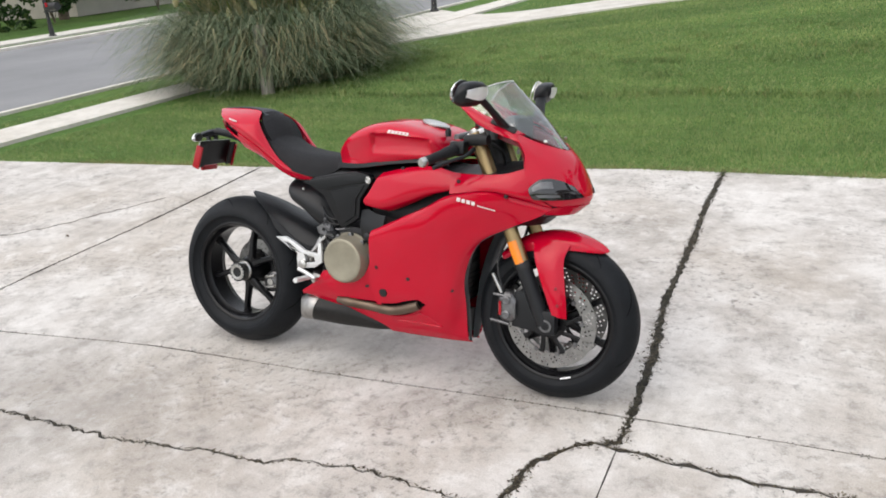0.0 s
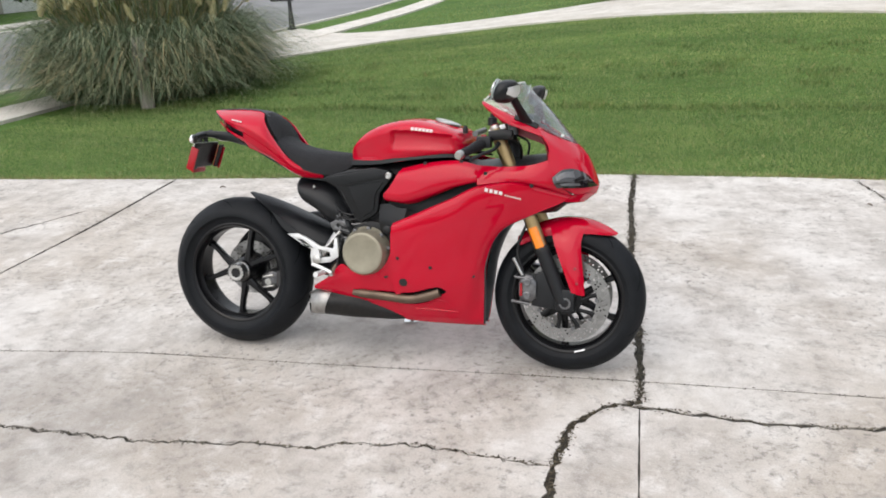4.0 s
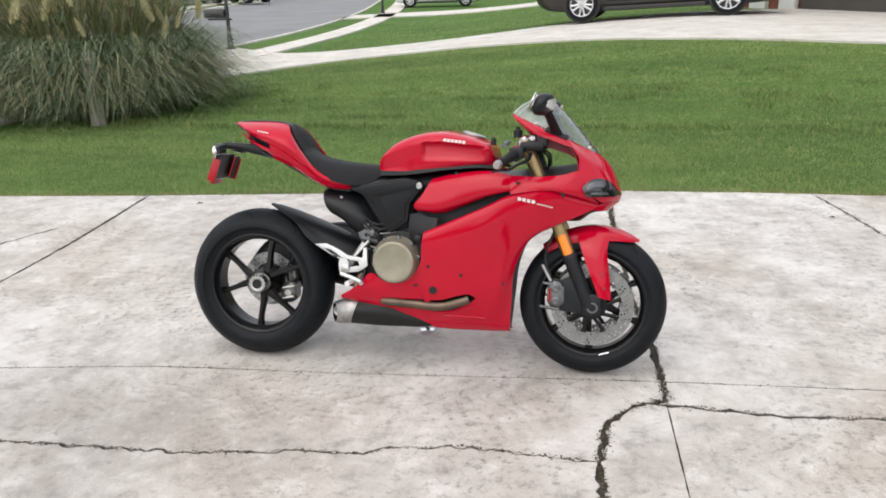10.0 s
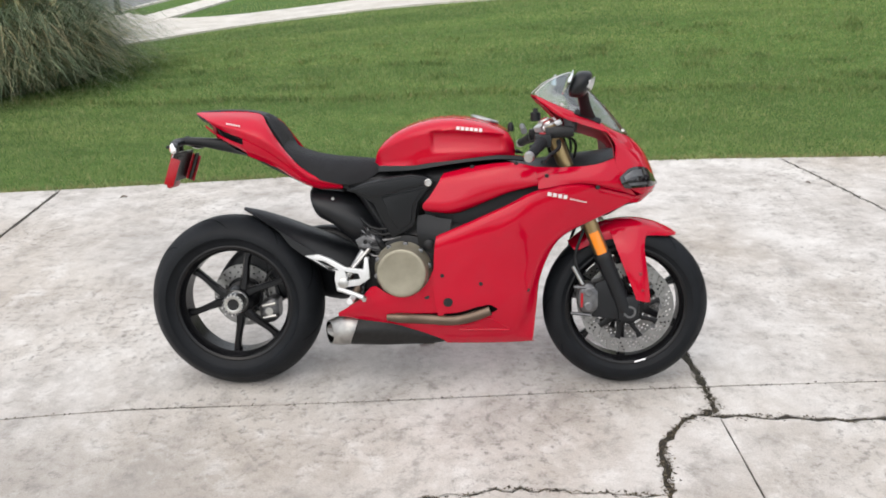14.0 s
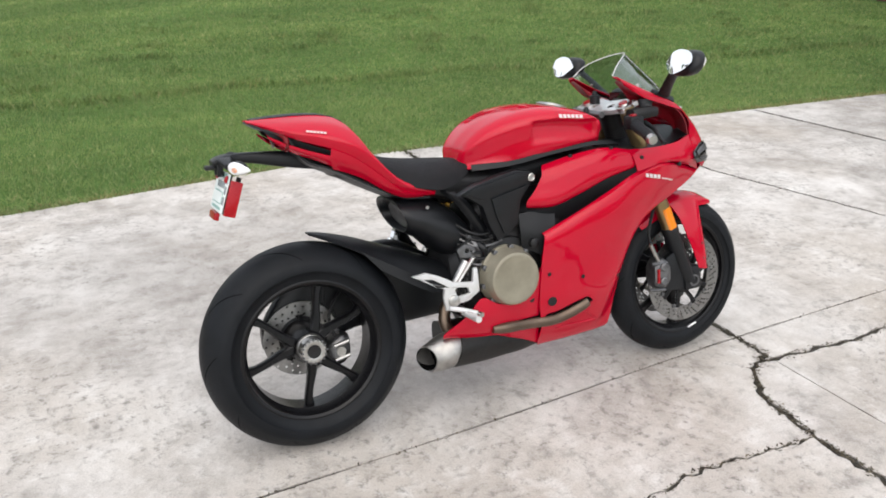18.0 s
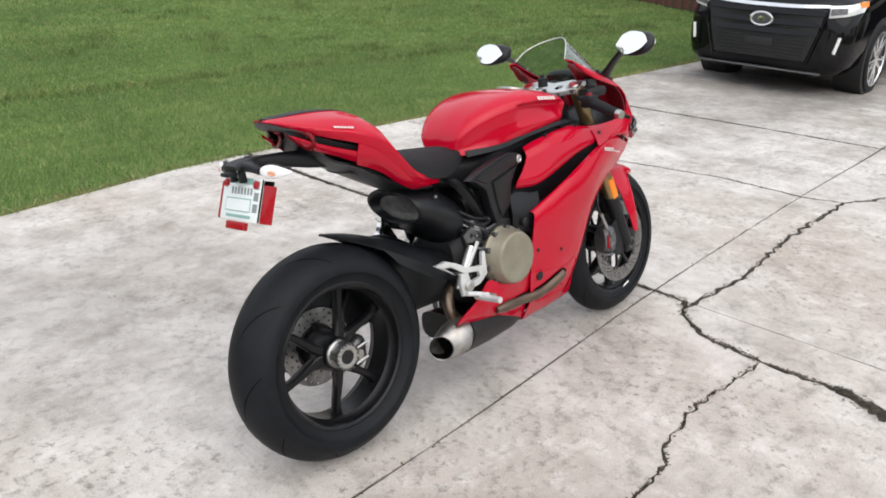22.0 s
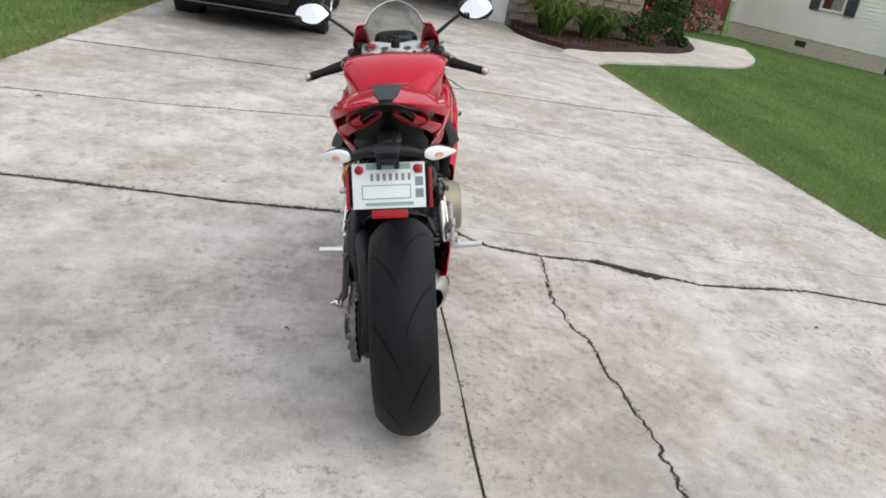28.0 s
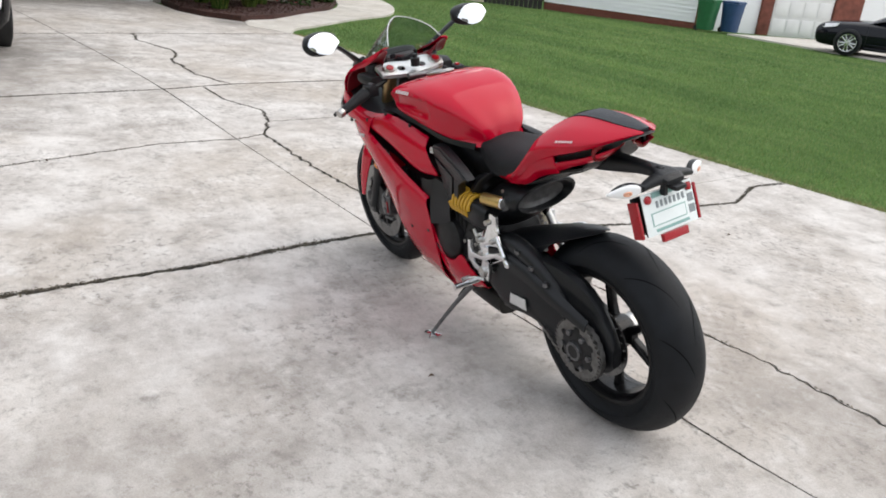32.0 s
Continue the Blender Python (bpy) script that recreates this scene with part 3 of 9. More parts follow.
def ribbon(line, width, seed=1, fray=0.5):
    """The outline of a crack of uneven width along a line."""
    rnd = random.Random(seed)
    left, right = [], []
    m = len(line)
    for i, p in enumerate(line):
        d = (line[min(i + 1, m - 1)] - line[max(i - 1, 0)]).normalized()
        s = Vector((-d.y, d.x, 0))
        w = width * (1 + rnd.uniform(-fray, fray))
        if i in (0, m - 1):
            w *= 0.35
        left.append(p + s * w / 2)
        right.append(p - s * w / 2)
    return left + right[::-1]


def slab_mesh(name, outline, cuts, mat, z=None, depth=0.09):
    """A slab with the cracks cut out of it: flat top, walls going down."""
    hold = [Vector(p[:2]) for p in outline]
    lo = (min(p.x for p in hold) - 0.02, min(p.y for p in hold) - 0.02)
    hi = (max(p.x for p in hold) + 0.02, max(p.y for p in hold) + 0.02)
    verts, faces = list(hold), [list(range(len(hold)))]
    for cut in cuts:
        if max(p.x for p in cut) < lo[0] or min(p.x for p in cut) > hi[0] or max(p.y for p in cut) < lo[1] or min(p.y for p in cut) > hi[1]:
            continue
        n = len(cut) // 2
        # each crack goes in as a chain of quads
        base = len(verts)
        verts += [Vector(p[:2]) for p in cut]
        for i in range(n - 1):
            faces.append([base + 2 * n - 1 - i, base + 2 * n - 2 - i, base + i + 1, base + i])
    # loose points let a wide slab follow the land
    if z:
        verts += [Vector((lo[0] + 0.7 * i, lo[1] + 0.7 * j)) for i in range(1, int((hi[0] - lo[0]) / 0.7)) for j in range(1, int((hi[1] - lo[1]) / 0.7))]
    vs, _, fs, _, _, orig = geometry.delaunay_2d_cdt(verts, [], faces, 0, 1e-5)
    bm = bmesh.new()
    top = [bm.verts.new((v.x, v.y, z(v.x, v.y) if z else 0.0)) for v in vs]
    for f, o in zip(fs, orig):
        if 0 in o and len(o) == 1:
            bm.faces.new([top[i] for i in f])
    bmesh.ops.delete(bm, geom=[v for v in bm.verts if not v.link_faces], context="VERTS")
    rim = [e for e in bm.edges if len(e.link_faces) == 1]
    ext = bmesh.ops.extrude_edge_only(bm, edges=rim)
    for v in ext["geom"]:
        if isinstance(v, bmesh.types.BMVert):
            v.co.z -= depth
    return bm_mesh(name, bm, mat, False)


driveway = thing("driveway", "broad pale concrete driveway, stained and cracked into slabs", "driveway", kind="structure")
# joints run square to the drive; cracks wander (points on the plan, metres)
CRACKS = [
    ([(1.44, 2.95), (1.48, 2.2), (1.54, 1.6), (1.59, 0.9), (1.68, 0.36), (1.72, -0.05)], 0.03, 0.025, 0.006),
    ([(1.72, -0.05), (1.73, -0.20), (1.61, -0.26), (1.51, -0.41), (1.49, -0.66)], 0.02, 0.025, 0.009),
    ([(1.49, -0.66), (1.52, -0.95), (1.48, -1.16), (1.42, -1.46), (1.55, -2.04), (1.53, -2.48), (1.75, -2.9), (1.75, -3.25)], 0.022, 0.03, 0.01),
    ([(1.53, -0.93), (1.48, -1.08), (1.43, -1.26)], 0.06, 0.02, 0.012),
    ([(1.49, -0.66), (1.28, -0.66), (0.97, -0.65), (0.88, -0.69), (0.77, -0.70), (0.68, -0.76), (0.45, -0.775), (0.25, -0.825), (0.07, -0.86), (-0.35, -0.895), (-0.76, -0.93), (-1.4, -1.1), (-3.2, -1.3)], 0.011, 0.025, 0.013),
    ([(1.70, -0.24), (1.96, -0.23), (2.15, -0.25), (2.46, -0.20), (2.85, -0.15), (3.68, -0.11), (4.04, -0.27), (4.42, -0.34), (4.82, -0.16), (5.36, -0.13)], 0.02, 0.04, 0.016),
    ([(5.47, -0.4), (5.98, -0.21), (6.76, -0.2), (7.18, -0.34), (7.55, -0.36), (8.29, -0.14), (8.99, -0.24)], 0.026, 0.05, 0.03),
    ([(3.68, -0.11), (3.59, 0.11), (3.56, 0.61), (3.2, 1.7), (3.0, 2.6), (2.9, 2.98)], 0.014, 0.05, 0.014),
    ([(4.04, -0.27), (4.10, -0.9), (4.12, -1.61), (4.27, -2.88)], 0.019, 0.05, 0.010),
    ([(-2.2, 1.45), (-2.48, 0.79), (-3.0, 0.1), (-3.6, -0.4)], 0.022, 0.05, 0.03),
]
SAW = [
    ([(-9.5, -2.0), (-3.5, -0.82), (-1.25, -0.45), (-0.4, -0.285), (0.33, -0.212), (1.72, -0.05), (2.5, 0.02), (3.59, 0.11), (5.26, 0.22), (8.92, 0.63), (13.16, 1.16)], 0.0075),
    ([(1.73, -0.22), (1.77, -0.74), (1.83, -1.53), (1.98, -3.2)], 0.006),
    ([(4.75, 3.05), (5.11, 1.13), (5.26, 0.22), (5.45, -0.4), (5.66, -1.67), (5.97, -2.71)], 0.034),
    ([(8.08, 3.24), (8.48, 1.32), (8.86, -0.01), (9.46, -2.45)], 0.036),
    ([(-2.05, 2.3), (-1.9, 1.15), (-1.83, 0.13), (-1.76, -0.53), (-1.5, -3.8)], 0.022),
]
cuts = [ribbon(wander(pts, step, amp, 7 + k), wide, 3 + k) for k, (pts, wide, step, amp) in enumerate(CRACKS)]
for k, (pts, wide) in enumerate(SAW):
    cuts.append(ribbon(smooth_line([(*p, 0) for p in pts], 80), wide, 31 + k, 0.45))
DRIVE_LEFT = [(-7.3, 1.5), (-5.0, 1.88), (-2.2, 2.28), (-0.84, 2.52), (0.9, 2.88), (1.75, 2.94), (2.4, 2.99), (4.6, 3.06), (8.09, 3.25), (12.44, 4.18), (20.2, 5.1)]
DRIVE_RIGHT = [(21.5, -1.8), (14.2, -1.6), (13.88, -1.46), (12.23, -1.54), (11.43, -1.77), (10.94, -2.19), (10.32, -2.57), (9.51, -2.51), (6.0, -2.75), (4.3, -2.9), (2.0, -3.2), (1.06, -3.38), (-2.5, -3.95), (-7.3, -4.75)]
drive_outline = [Vector((*p, 0)) for p in DRIVE_RIGHT[::-1] + DRIVE_LEFT[::-1]]
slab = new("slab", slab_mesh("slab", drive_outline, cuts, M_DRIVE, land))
slab.parent = driveway
soil_outline = [Vector((x, y + 0.05, 0)) for x, y in DRIVE_RIGHT[::-1]] + [Vector((x, y - 0.05, 0)) for x, y in DRIVE_LEFT[::-1]]
soil = new("joint_soil", slab_mesh("joint_soil", soil_outline, [], M_SOIL, lambda x, y: land(x, y) - 0.005, 0.03))
soil.parent = driveway

# ---- street, walks and the neighbour's drive ----
def strip(name, left, right, mat, label, category, lift=0.0, parent=None, n=60, thick=0.1):
    """A paved band between two lines, following the land, with a real thickness."""
    a, b = smooth_line([(*p, 0) for p in left], n), smooth_line([(*p, 0) for p in right], n)
    top = []
    for p, q in zip(a, b):
        for k in range(5):
            r = p.lerp(q, k / 4)
            top.append((r.x, r.y, land(r.x, r.y) + lift))
    low = [(x, y, z - thick) for x, y, z in top]
    m = len(top)
    faces = []
    for i in range(n - 1):
        for k in range(4):
            faces.append((i * 5 + k, i * 5 + k + 1, (i + 1) * 5 + k + 1, (i + 1) * 5 + k))
        for k in (0, 4):
            faces.append((i * 5 + k, (i + 1) * 5 + k, m + (i + 1) * 5 + k, m + i * 5 + k))
    for i in (0, n - 1):
        for k in range(4):
            faces.append((i * 5 + k, i * 5 + k + 1, m + i * 5 + k + 1, m + i * 5 + k))
    ob = new(name, mesh_from(name, top + low, faces, mat))
    if parent:
        ob.parent = parent
    else:
        tagged(ob, label, category, kind="structure")
    return ob


ROAD_NEAR = [(-7.6, -40), (-7.6, -5), (-7.7, 4), (-8.02, 14), (-8.3, 20), (-10.0, 31), (-14.5, 50), (-21, 76), (-34, 120)]
ROAD_FAR = [(-16.6, -40), (-16.6, -5), (-16.6, 4), (-16.8, 14), (-17.4, 20), (-19.5, 31), (-23.5, 50), (-29, 76), (-42, 120)]


def beside(line, d):
    return [(x + d, y) for x, y in line]


strip("road", ROAD_FAR, ROAD_NEAR, M_ASPHALT, "grey worn asphalt street curving away", "road", -0.012)
kerb = thing("kerb", "pale concrete kerb and gutter along the street", "kerb", kind="structure")
strip("kerb_stone", beside(ROAD_NEAR, -0.02), beside(ROAD_NEAR, 0.10), M_WALK, "", "", 0.012, kerb)
strip("kerb_stone", beside(ROAD_FAR, -0.32), beside(ROAD_FAR, 0.02), M_WALK, "", "", 0.055, kerb)
strip("pavement", beside(ROAD_NEAR, 1.20), beside(ROAD_NEAR, 1.96), M_WALK, "pale concrete footpath beside the street", "footpath", 0.012)
strip("pavement_far", beside(ROAD_FAR, -2.9), beside(ROAD_FAR, -1.6), M_WALK, "pale concrete footpath on the far side", "footpath", 0.02)
strip("neighbour_drive", [(-7.7, 15.2), (-5.6, 13.6), (-3.5, 14.0), (-1.5, 14.8), (0, 15.8), (2, 16.7), (4, 17.2), (5.5, 17.4), (7.0, 17.5), (8.4, 14.0)], [(-7.5, 7.2), (-5.6, 8.9), (-4.82, 9.9), (-3.5, 11.2), (-1.4, 11.6), (0.5, 11.0), (2.2, 10.2), (4.36, 9.5), (7.0, 9.0), (9.4, 8.7)], M_WALK, "bright concrete drive of the neighbouring house", "driveway", 0.003, n=70)
strip("far_drive", [(-9.8, 30), (-6, 33.5), (0, 38)], [(-9.4, 27.5), (-5, 30), (1, 33)], M_WALK, "pale concrete drive further along the street", "driveway", 0.012, n=30)
strip("garden_path", [(10.3, -2.1), (11.1, -2.35), (11.62, -3.0), (12.7, -3.85), (14.1, -5.05), (16.05, -6.05), (18.17, -6.65), (20.81, -7.18)], [(9.5, -2.48), (10.2, -2.82), (10.8, -3.4), (12.22, -4.69), (13.67, -6.17), (16.16, -7.53), (20.12, -8.81)], M_WALK, "pale curved concrete garden path", "path", 0.006, n=40)
strip("east_drive", [(13.33, -16.22), (11.26, -15.96), (8.16, -15.53), (-6.0, -14.0)], [(12.21, -23.08), (10.41, -22.73), (6.63, -21.89), (-6.04, -18.69)], M_WALK, "pale concrete drive beside the bins", "driveway", 0.012, n=30)

# ---- lawn blades ----
def inside(px, py, poly):
    """Which of the points lie inside a polygon."""
    x1, y1 = poly[:, 0], poly[:, 1]
    x2, y2 = np.roll(x1, -1), np.roll(y1, -1)
    hit = np.zeros(len(px), bool)
    for a, b, c, d in zip(x1, y1, x2, y2):
        if b != d:
            hit ^= ((b > py) != (d > py)) & (px < (c - a) * (py - b) / (d - b) + a)
    return hit


def np_ease(a, b, x):
    t = np.clip((x - a) / (b - a), 0, 1)
    return t * t * (3 - 2 * t)


def np_land(x, y):
    u = 0.85 * x - 0.55 * y - 5.0
    return 0.62 * np_ease(3.6, 11.0, y) * np_ease(-6.5, 4.0, x) - 0.028 * np.maximum(0, 0.5 * (u + np.sqrt(u * u + 1)) - 0.09)


def blades_mesh(name, px, py, pz, height, width, lean, mat, rng, bend=0.5, seg=1):
    """Many grass blades as slim tapering strips, each leaning its own way."""
    n = len(px)
    az = rng.uniform(0, math.tau, n)
    face = rng.uniform(0, math.tau, n)
    h = height * rng.uniform(0.55, 1.15, n)
    w = width * rng.uniform(0.7, 1.3, n)
    tilt = lean * rng.uniform(0.2, 1.0, n)
    sx, sy = np.cos(face) * w / 2, np.sin(face) * w / 2
    rows = []
    for k in range(seg):
        u = k / seg
        off = tilt * h * (u * (1 - bend) + bend * u * u)
        cx, cy, cz = px + np.cos(az) * off, py + np.sin(az) * off, pz + h * (u - 0.25 * lean * u * u)
        f = 1 - 0.55 * u
        rows.append(np.stack([cx - sx * f, cy - sy * f, cz], 1))
        rows.append(np.stack([cx + sx * f, cy + sy * f, cz], 1))
    off = tilt * h
    rows.append(np.stack([px + np.cos(az) * off, py + np.sin(az) * off, pz + h * (1 - 0.25 * lean)], 1))
    per = 2 * seg + 1
    verts = np.stack(rows, 1).reshape(-1, 3)
    base = np.arange(n) * per
    tris = []
    for k in range(seg - 1):
        tris.append(np.stack([base + 2 * k, base + 2 * k + 1, base + 2 * k + 3], 1))
        tris.append(np.stack([base + 2 * k, base + 2 * k + 3, base + 2 * k + 2], 1))
    tris.append(np.stack([base + 2 * seg - 2, base + 2 * seg - 1, base + 2 * seg], 1))
    tris = np.concatenate(tris, 0)
    me = bpy.data.meshes.new(name)
    me.vertices.add(len(verts))
    me.vertices.foreach_set("co", verts.ravel().astype(np.float32))
    me.loops.add(tris.size)
    me.loops.foreach_set("vertex_index", tris.ravel().astype(np.int32))
    me.polygons.add(len(tris))
    me.polygons.foreach_set("loop_start", np.arange(len(tris), dtype=np.int32) * 3)
    me.polygons.foreach_set("loop_total", np.full(len(tris), 3, np.int32))
    me.update()
    me.validate()
    me.materials.append(mat)
    return me


rng = np.random.default_rng(11)


def lawn(name, poly, density, label, height=0.05, width=0.0055, holes=(), far=None, mat=M_BLADE):
    poly = np.array(poly, float)
    lo, hi = poly.min(0), poly.max(0)
    n = int((hi - lo).prod() * density)
    px, py = rng.uniform(lo[0], hi[0], n), rng.uniform(lo[1], hi[1], n)
    keep = inside(px, py, poly)
    for hole in holes:
        keep &= ~inside(px, py, np.array(hole, float))
    if far:
        d = np.hypot(px - far[0], py - far[1])
        keep &= rng.uniform(0, 1, n) < np.clip((far[2] / np.maximum(d, 0.1)) ** 1.5, 0.10, 1)
    px, py = px[keep], py[keep]
    pz = np_land(px, py) - 0.03
    # mowing tracks and growth patches change the height a little
    patchy = 0.85 + 0.18 * np.sin(px * 1.3 + 0.7 * np.sin(py * 0.9)) * np.sin(py * 1.9 + 0.5 * np.sin(px * 1.7))
    d = np.hypot(px - 0.0, py + 0.5)
    ob = new(name, blades_mesh(name, px, py, pz, height * patchy, width * np.clip(d / 6, 0.8, 2.6), 0.9, mat, rng))
    return tagged(ob, label, "grass", kind="stuff")


edge_l = [(x, y + 0.03) for x, y in DRIVE_LEFT]
lawn("lawn_grass", [(-5.4, 2.0)] + edge_l[1:-2] + [(12.2, 4.0), (12.2, 7.0), (9.6, 8.6), (7.0, 8.9), (4.36, 9.4), (2.2, 10.1), (0.5, 10.9), (-1.4, 11.5), (-3.5, 11.1), (-4.82, 9.8), (-5.45, 8.6)], 5200, "dense mown green lawn grass, a little uneven", far=(0.5, 0.0, 5.0))
lawn("lawn_grass_east", [(-1.0, -3.75), (1.06, -3.42), (2.0, -3.24), (4.38, -2.98), (6.01, -2.82), (9.56, -2.64), (10.75, -3.42), (12.26, -4.83), (13.72, -6.34), (16.24, -7.74), (20.25, -9.08), (25.45, -10.62), (20.77, -13.46), (19.25, -14.26), (14.83, -16.06), (11.36, -15.5), (2.39, -14.3), (-1.0, -9.03)], 4600, "dense mown green lawn grass beside the drive", far=(1.0, -1.0, 4.5), mat=M_BLADE_EAST)
lawn("verge_grass", [(-7.05, 1.5), (-7.05, 13), (-7.3, 20), (-6.75, 20), (-6.35, 13), (-6.35, 1.5)], 1500, "narrow grass verge by the kerb", far=(0, 0, 6))
lawn("plot_grass", [(-5.5, 14.3), (-3.5, 14.2), (0, 15.9), (4, 17.6), (6, 18), (2, 32), (-6, 29.5), (-6.0, 20)], 700, "mown grass of the neighbouring plot", far=(0, 0, 8))

# ragged tufts and a few fallen leaves along the drive's edge
n = 5200
t = rng.uniform(0, 1, n)
ex = np.interp(t, np.linspace(0, 1, len(DRIVE_LEFT)), [p[0] for p in DRIVE_LEFT])
ey = np.interp(ex, [p[0] for p in DRIVE_LEFT], [p[1] for p in DRIVE_LEFT]) + np.abs(rng.normal(0, 0.045, n)) - 0.02
ex2 = rng.uniform(0.0, 8.6, 4200)
ry = sorted(DRIVE_RIGHT)
ey2 = np.interp(ex2, [p[0] for p in ry], [p[1] for p in ry]) - np.abs(rng.normal(0, 0.045, 4200)) + 0.02
tagged(new("edge_tufts", blades_mesh("edge_tufts", np.r_[ex, ex2], np.r_[ey, ey2], np_land(np.r_[ex, ex2], np.r_[ey, ey2]) - 0.025, 0.075, 0.006, 1.1, M_BLADE, rng, seg=2)), "ragged longer grass along the edge of the concrete", "grass", kind="stuff")

straw = rng.uniform(0, 1, (2, 9000))
sx3 = straw[0] * 12.4 - 4.0
sy3 = np.interp(sx3, [p[0] for p in DRIVE_LEFT], [p[1] for p in DRIVE_LEFT]) + np.abs(rng.normal(0, 0.05, 9000)) + 0.005
sx4 = straw[1] * 9.0 + 0.5
sy4 = np.interp(sx4, [p[0] for p in ry], [p[1] for p in ry]) - np.abs(rng.normal(0, 0.05, 9000)) - 0.005
tagged(new("dry_thatch", blades_mesh("dry_thatch", np.r_[sx3, sx4], np.r_[sy3, sy4], np_land(np.r_[sx3, sx4], np.r_[sy3, sy4]) - 0.01, 0.03, 0.007, 1.7, M_STRAW, rng)), "dry straw-coloured thatch along the concrete's edge", "grass", kind="stuff")

# longer, darker blades paint in the shaded step of the lawn; weedy tufts above it
n = 4500
bx = rng.uniform(-4.2, 10.0, n)
by = 5.22 + 0.06 * np.sin(bx * 0.9) + 0.05 * np.sin(bx * 2.7) + rng.normal(0, 0.07, n)
tx, ty = rng.uniform(-4.0, 9.5, 90), rng.uniform(5.3, 8.2, 90)
wx = np.repeat(tx, 60) + rng.normal(0, 0.09, 5400)
wy = np.repeat(ty, 60) + rng.normal(0, 0.05, 5400)
gx, gy = np.r_[bx, wx], np.r_[by, wy]
tagged(new("rough_grass", blades_mesh("rough_grass", gx, gy, np_land(gx, gy) - 0.03, 0.095, 0.009, 1.0, M_LEDGE, rng, seg=2)), "longer grass coloured darker for the shade of a lawn step, with weedy tufts", "grass", kind="stuff")

# crumbs of soil and moss worked out of the joints
def crumbs(line, spread, count):
    px = np.array([p[0] for p in line])
    py = np.array([p[1] for p in line])
    s = np.r_[0, np.cumsum(np.hypot(np.diff(px), np.diff(py)))]
    u = rng.uniform(0, s[-1], count)
    clump = 0.35 + 0.65 * np.abs(np.sin(u * 5.1 + 2 * np.sin(u * 1.7)))
    return np.interp(u, s, px) + rng.normal(0, 1, count) * spread * clump, np.interp(u, s, py) + rng.normal(0, 1, count) * spread * clump


heaps = [crumbs(CRACKS[0][0], 0.016, 3600), crumbs(CRACKS[1][0], 0.012, 700), crumbs(CRACKS[2][0], 0.012, 2200), crumbs(CRACKS[3][0], 0.022, 600), crumbs(CRACKS[4][0], 0.006, 1100), crumbs(CRACKS[5][0], 0.010, 1200), crumbs(CRACKS[6][0], 0.012, 1500), crumbs(CRACKS[7][0], 0.012, 1200), crumbs(SAW[0][0], 0.006, 1600), crumbs(SAW[2][0], 0.02, 2600), crumbs(SAW[3][0], 0.022, 1800), crumbs(SAW[4][0], 0.01, 1000)]
hx, hy = np.concatenate([h[0] for h in heaps]), np.concatenate([h[1] for h in heaps])
tagged(new("joint_dirt", blades_mesh("joint_dirt", hx, hy, np_land(hx, hy) + 0.0005, 0.006, 0.010, 2.6, M_CRUMB, rng)), "dark crumbs of soil and moss along the joints", "dirt", kind="stuff")

# ---- pampas grass clump with its old post ----
def blade_bundle(name, n, centre, r0, reach, height, width, mat, seg, seed, droop, cross=0.0):
    """Long arching leaves that rise from a clump and fall outwards."""
    g = np.random.default_rng(seed)
    az = g.uniform(0, math.tau, n)
    out = reach * g.uniform(0.15, 1.0, n) ** 0.7
    h = height * g.uniform(0.6 - 0.2 * min(cross, 1), 1.1, n)
    rr = r0 * np.sqrt(g.uniform(0, 1, n))
    a2 = az + g.normal(0, 0.5 + cross, n)
    bx, by = centre[0] + np.cos(a2) * rr, centre[1] + np.sin(a2) * rr
    w = width * g.uniform(0.6, 1.3, n)
    fall = droop * g.uniform(0.5, 1.2, n)
    tw = az + math.pi / 2 + g.normal(0, 0.5, n)
    rows = []
    for k in range(seg + 1):
        u = k / seg
        d = out * u ** 1.1
        z = h * np.sin(u ** 0.85 * np.minimum(1 + 0.55 * fall, 1.93) * math.pi / 2)
        f = w * (0.6 + 0.7 * u) * (1 - u ** 3 * 0.95)
        cx, cy = bx + np.cos(az) * d, by + np.sin(az) * d
        rows += [np.stack([cx - np.cos(tw) * f / 2, cy - np.sin(tw) * f / 2, np.maximum(z, 0.02) + centre[2]], 1), np.stack([cx + np.cos(tw) * f / 2, cy + np.sin(tw) * f / 2, np.maximum(z, 0.02) + centre[2]], 1)]
    per = 2 * (seg + 1)
    verts = np.stack(rows, 1).reshape(-1, 3)
    base = np.arange(n) * per
    quads = np.concatenate([np.stack([base + 2 * k, base + 2 * k + 1, base + 2 * k + 3, base + 2 * k + 2], 1) for k in range(seg)], 0)
    me = bpy.data.meshes.new(name)
    me.vertices.add(len(verts))
    me.vertices.foreach_set("co", verts.ravel().astype(np.float32))
    me.loops.add(quads.size)
    me.loops.foreach_set("vertex_index", quads.ravel().astype(np.int32))
    me.polygons.add(len(quads))
    me.polygons.foreach_set("loop_start", np.arange(len(quads), dtype=np.int32) * 4)
    me.polygons.foreach_set("loop_total", np.full(len(quads), 4, np.int32))
    me.update()
    me.validate()
    me.materials.append(mat)
    return me


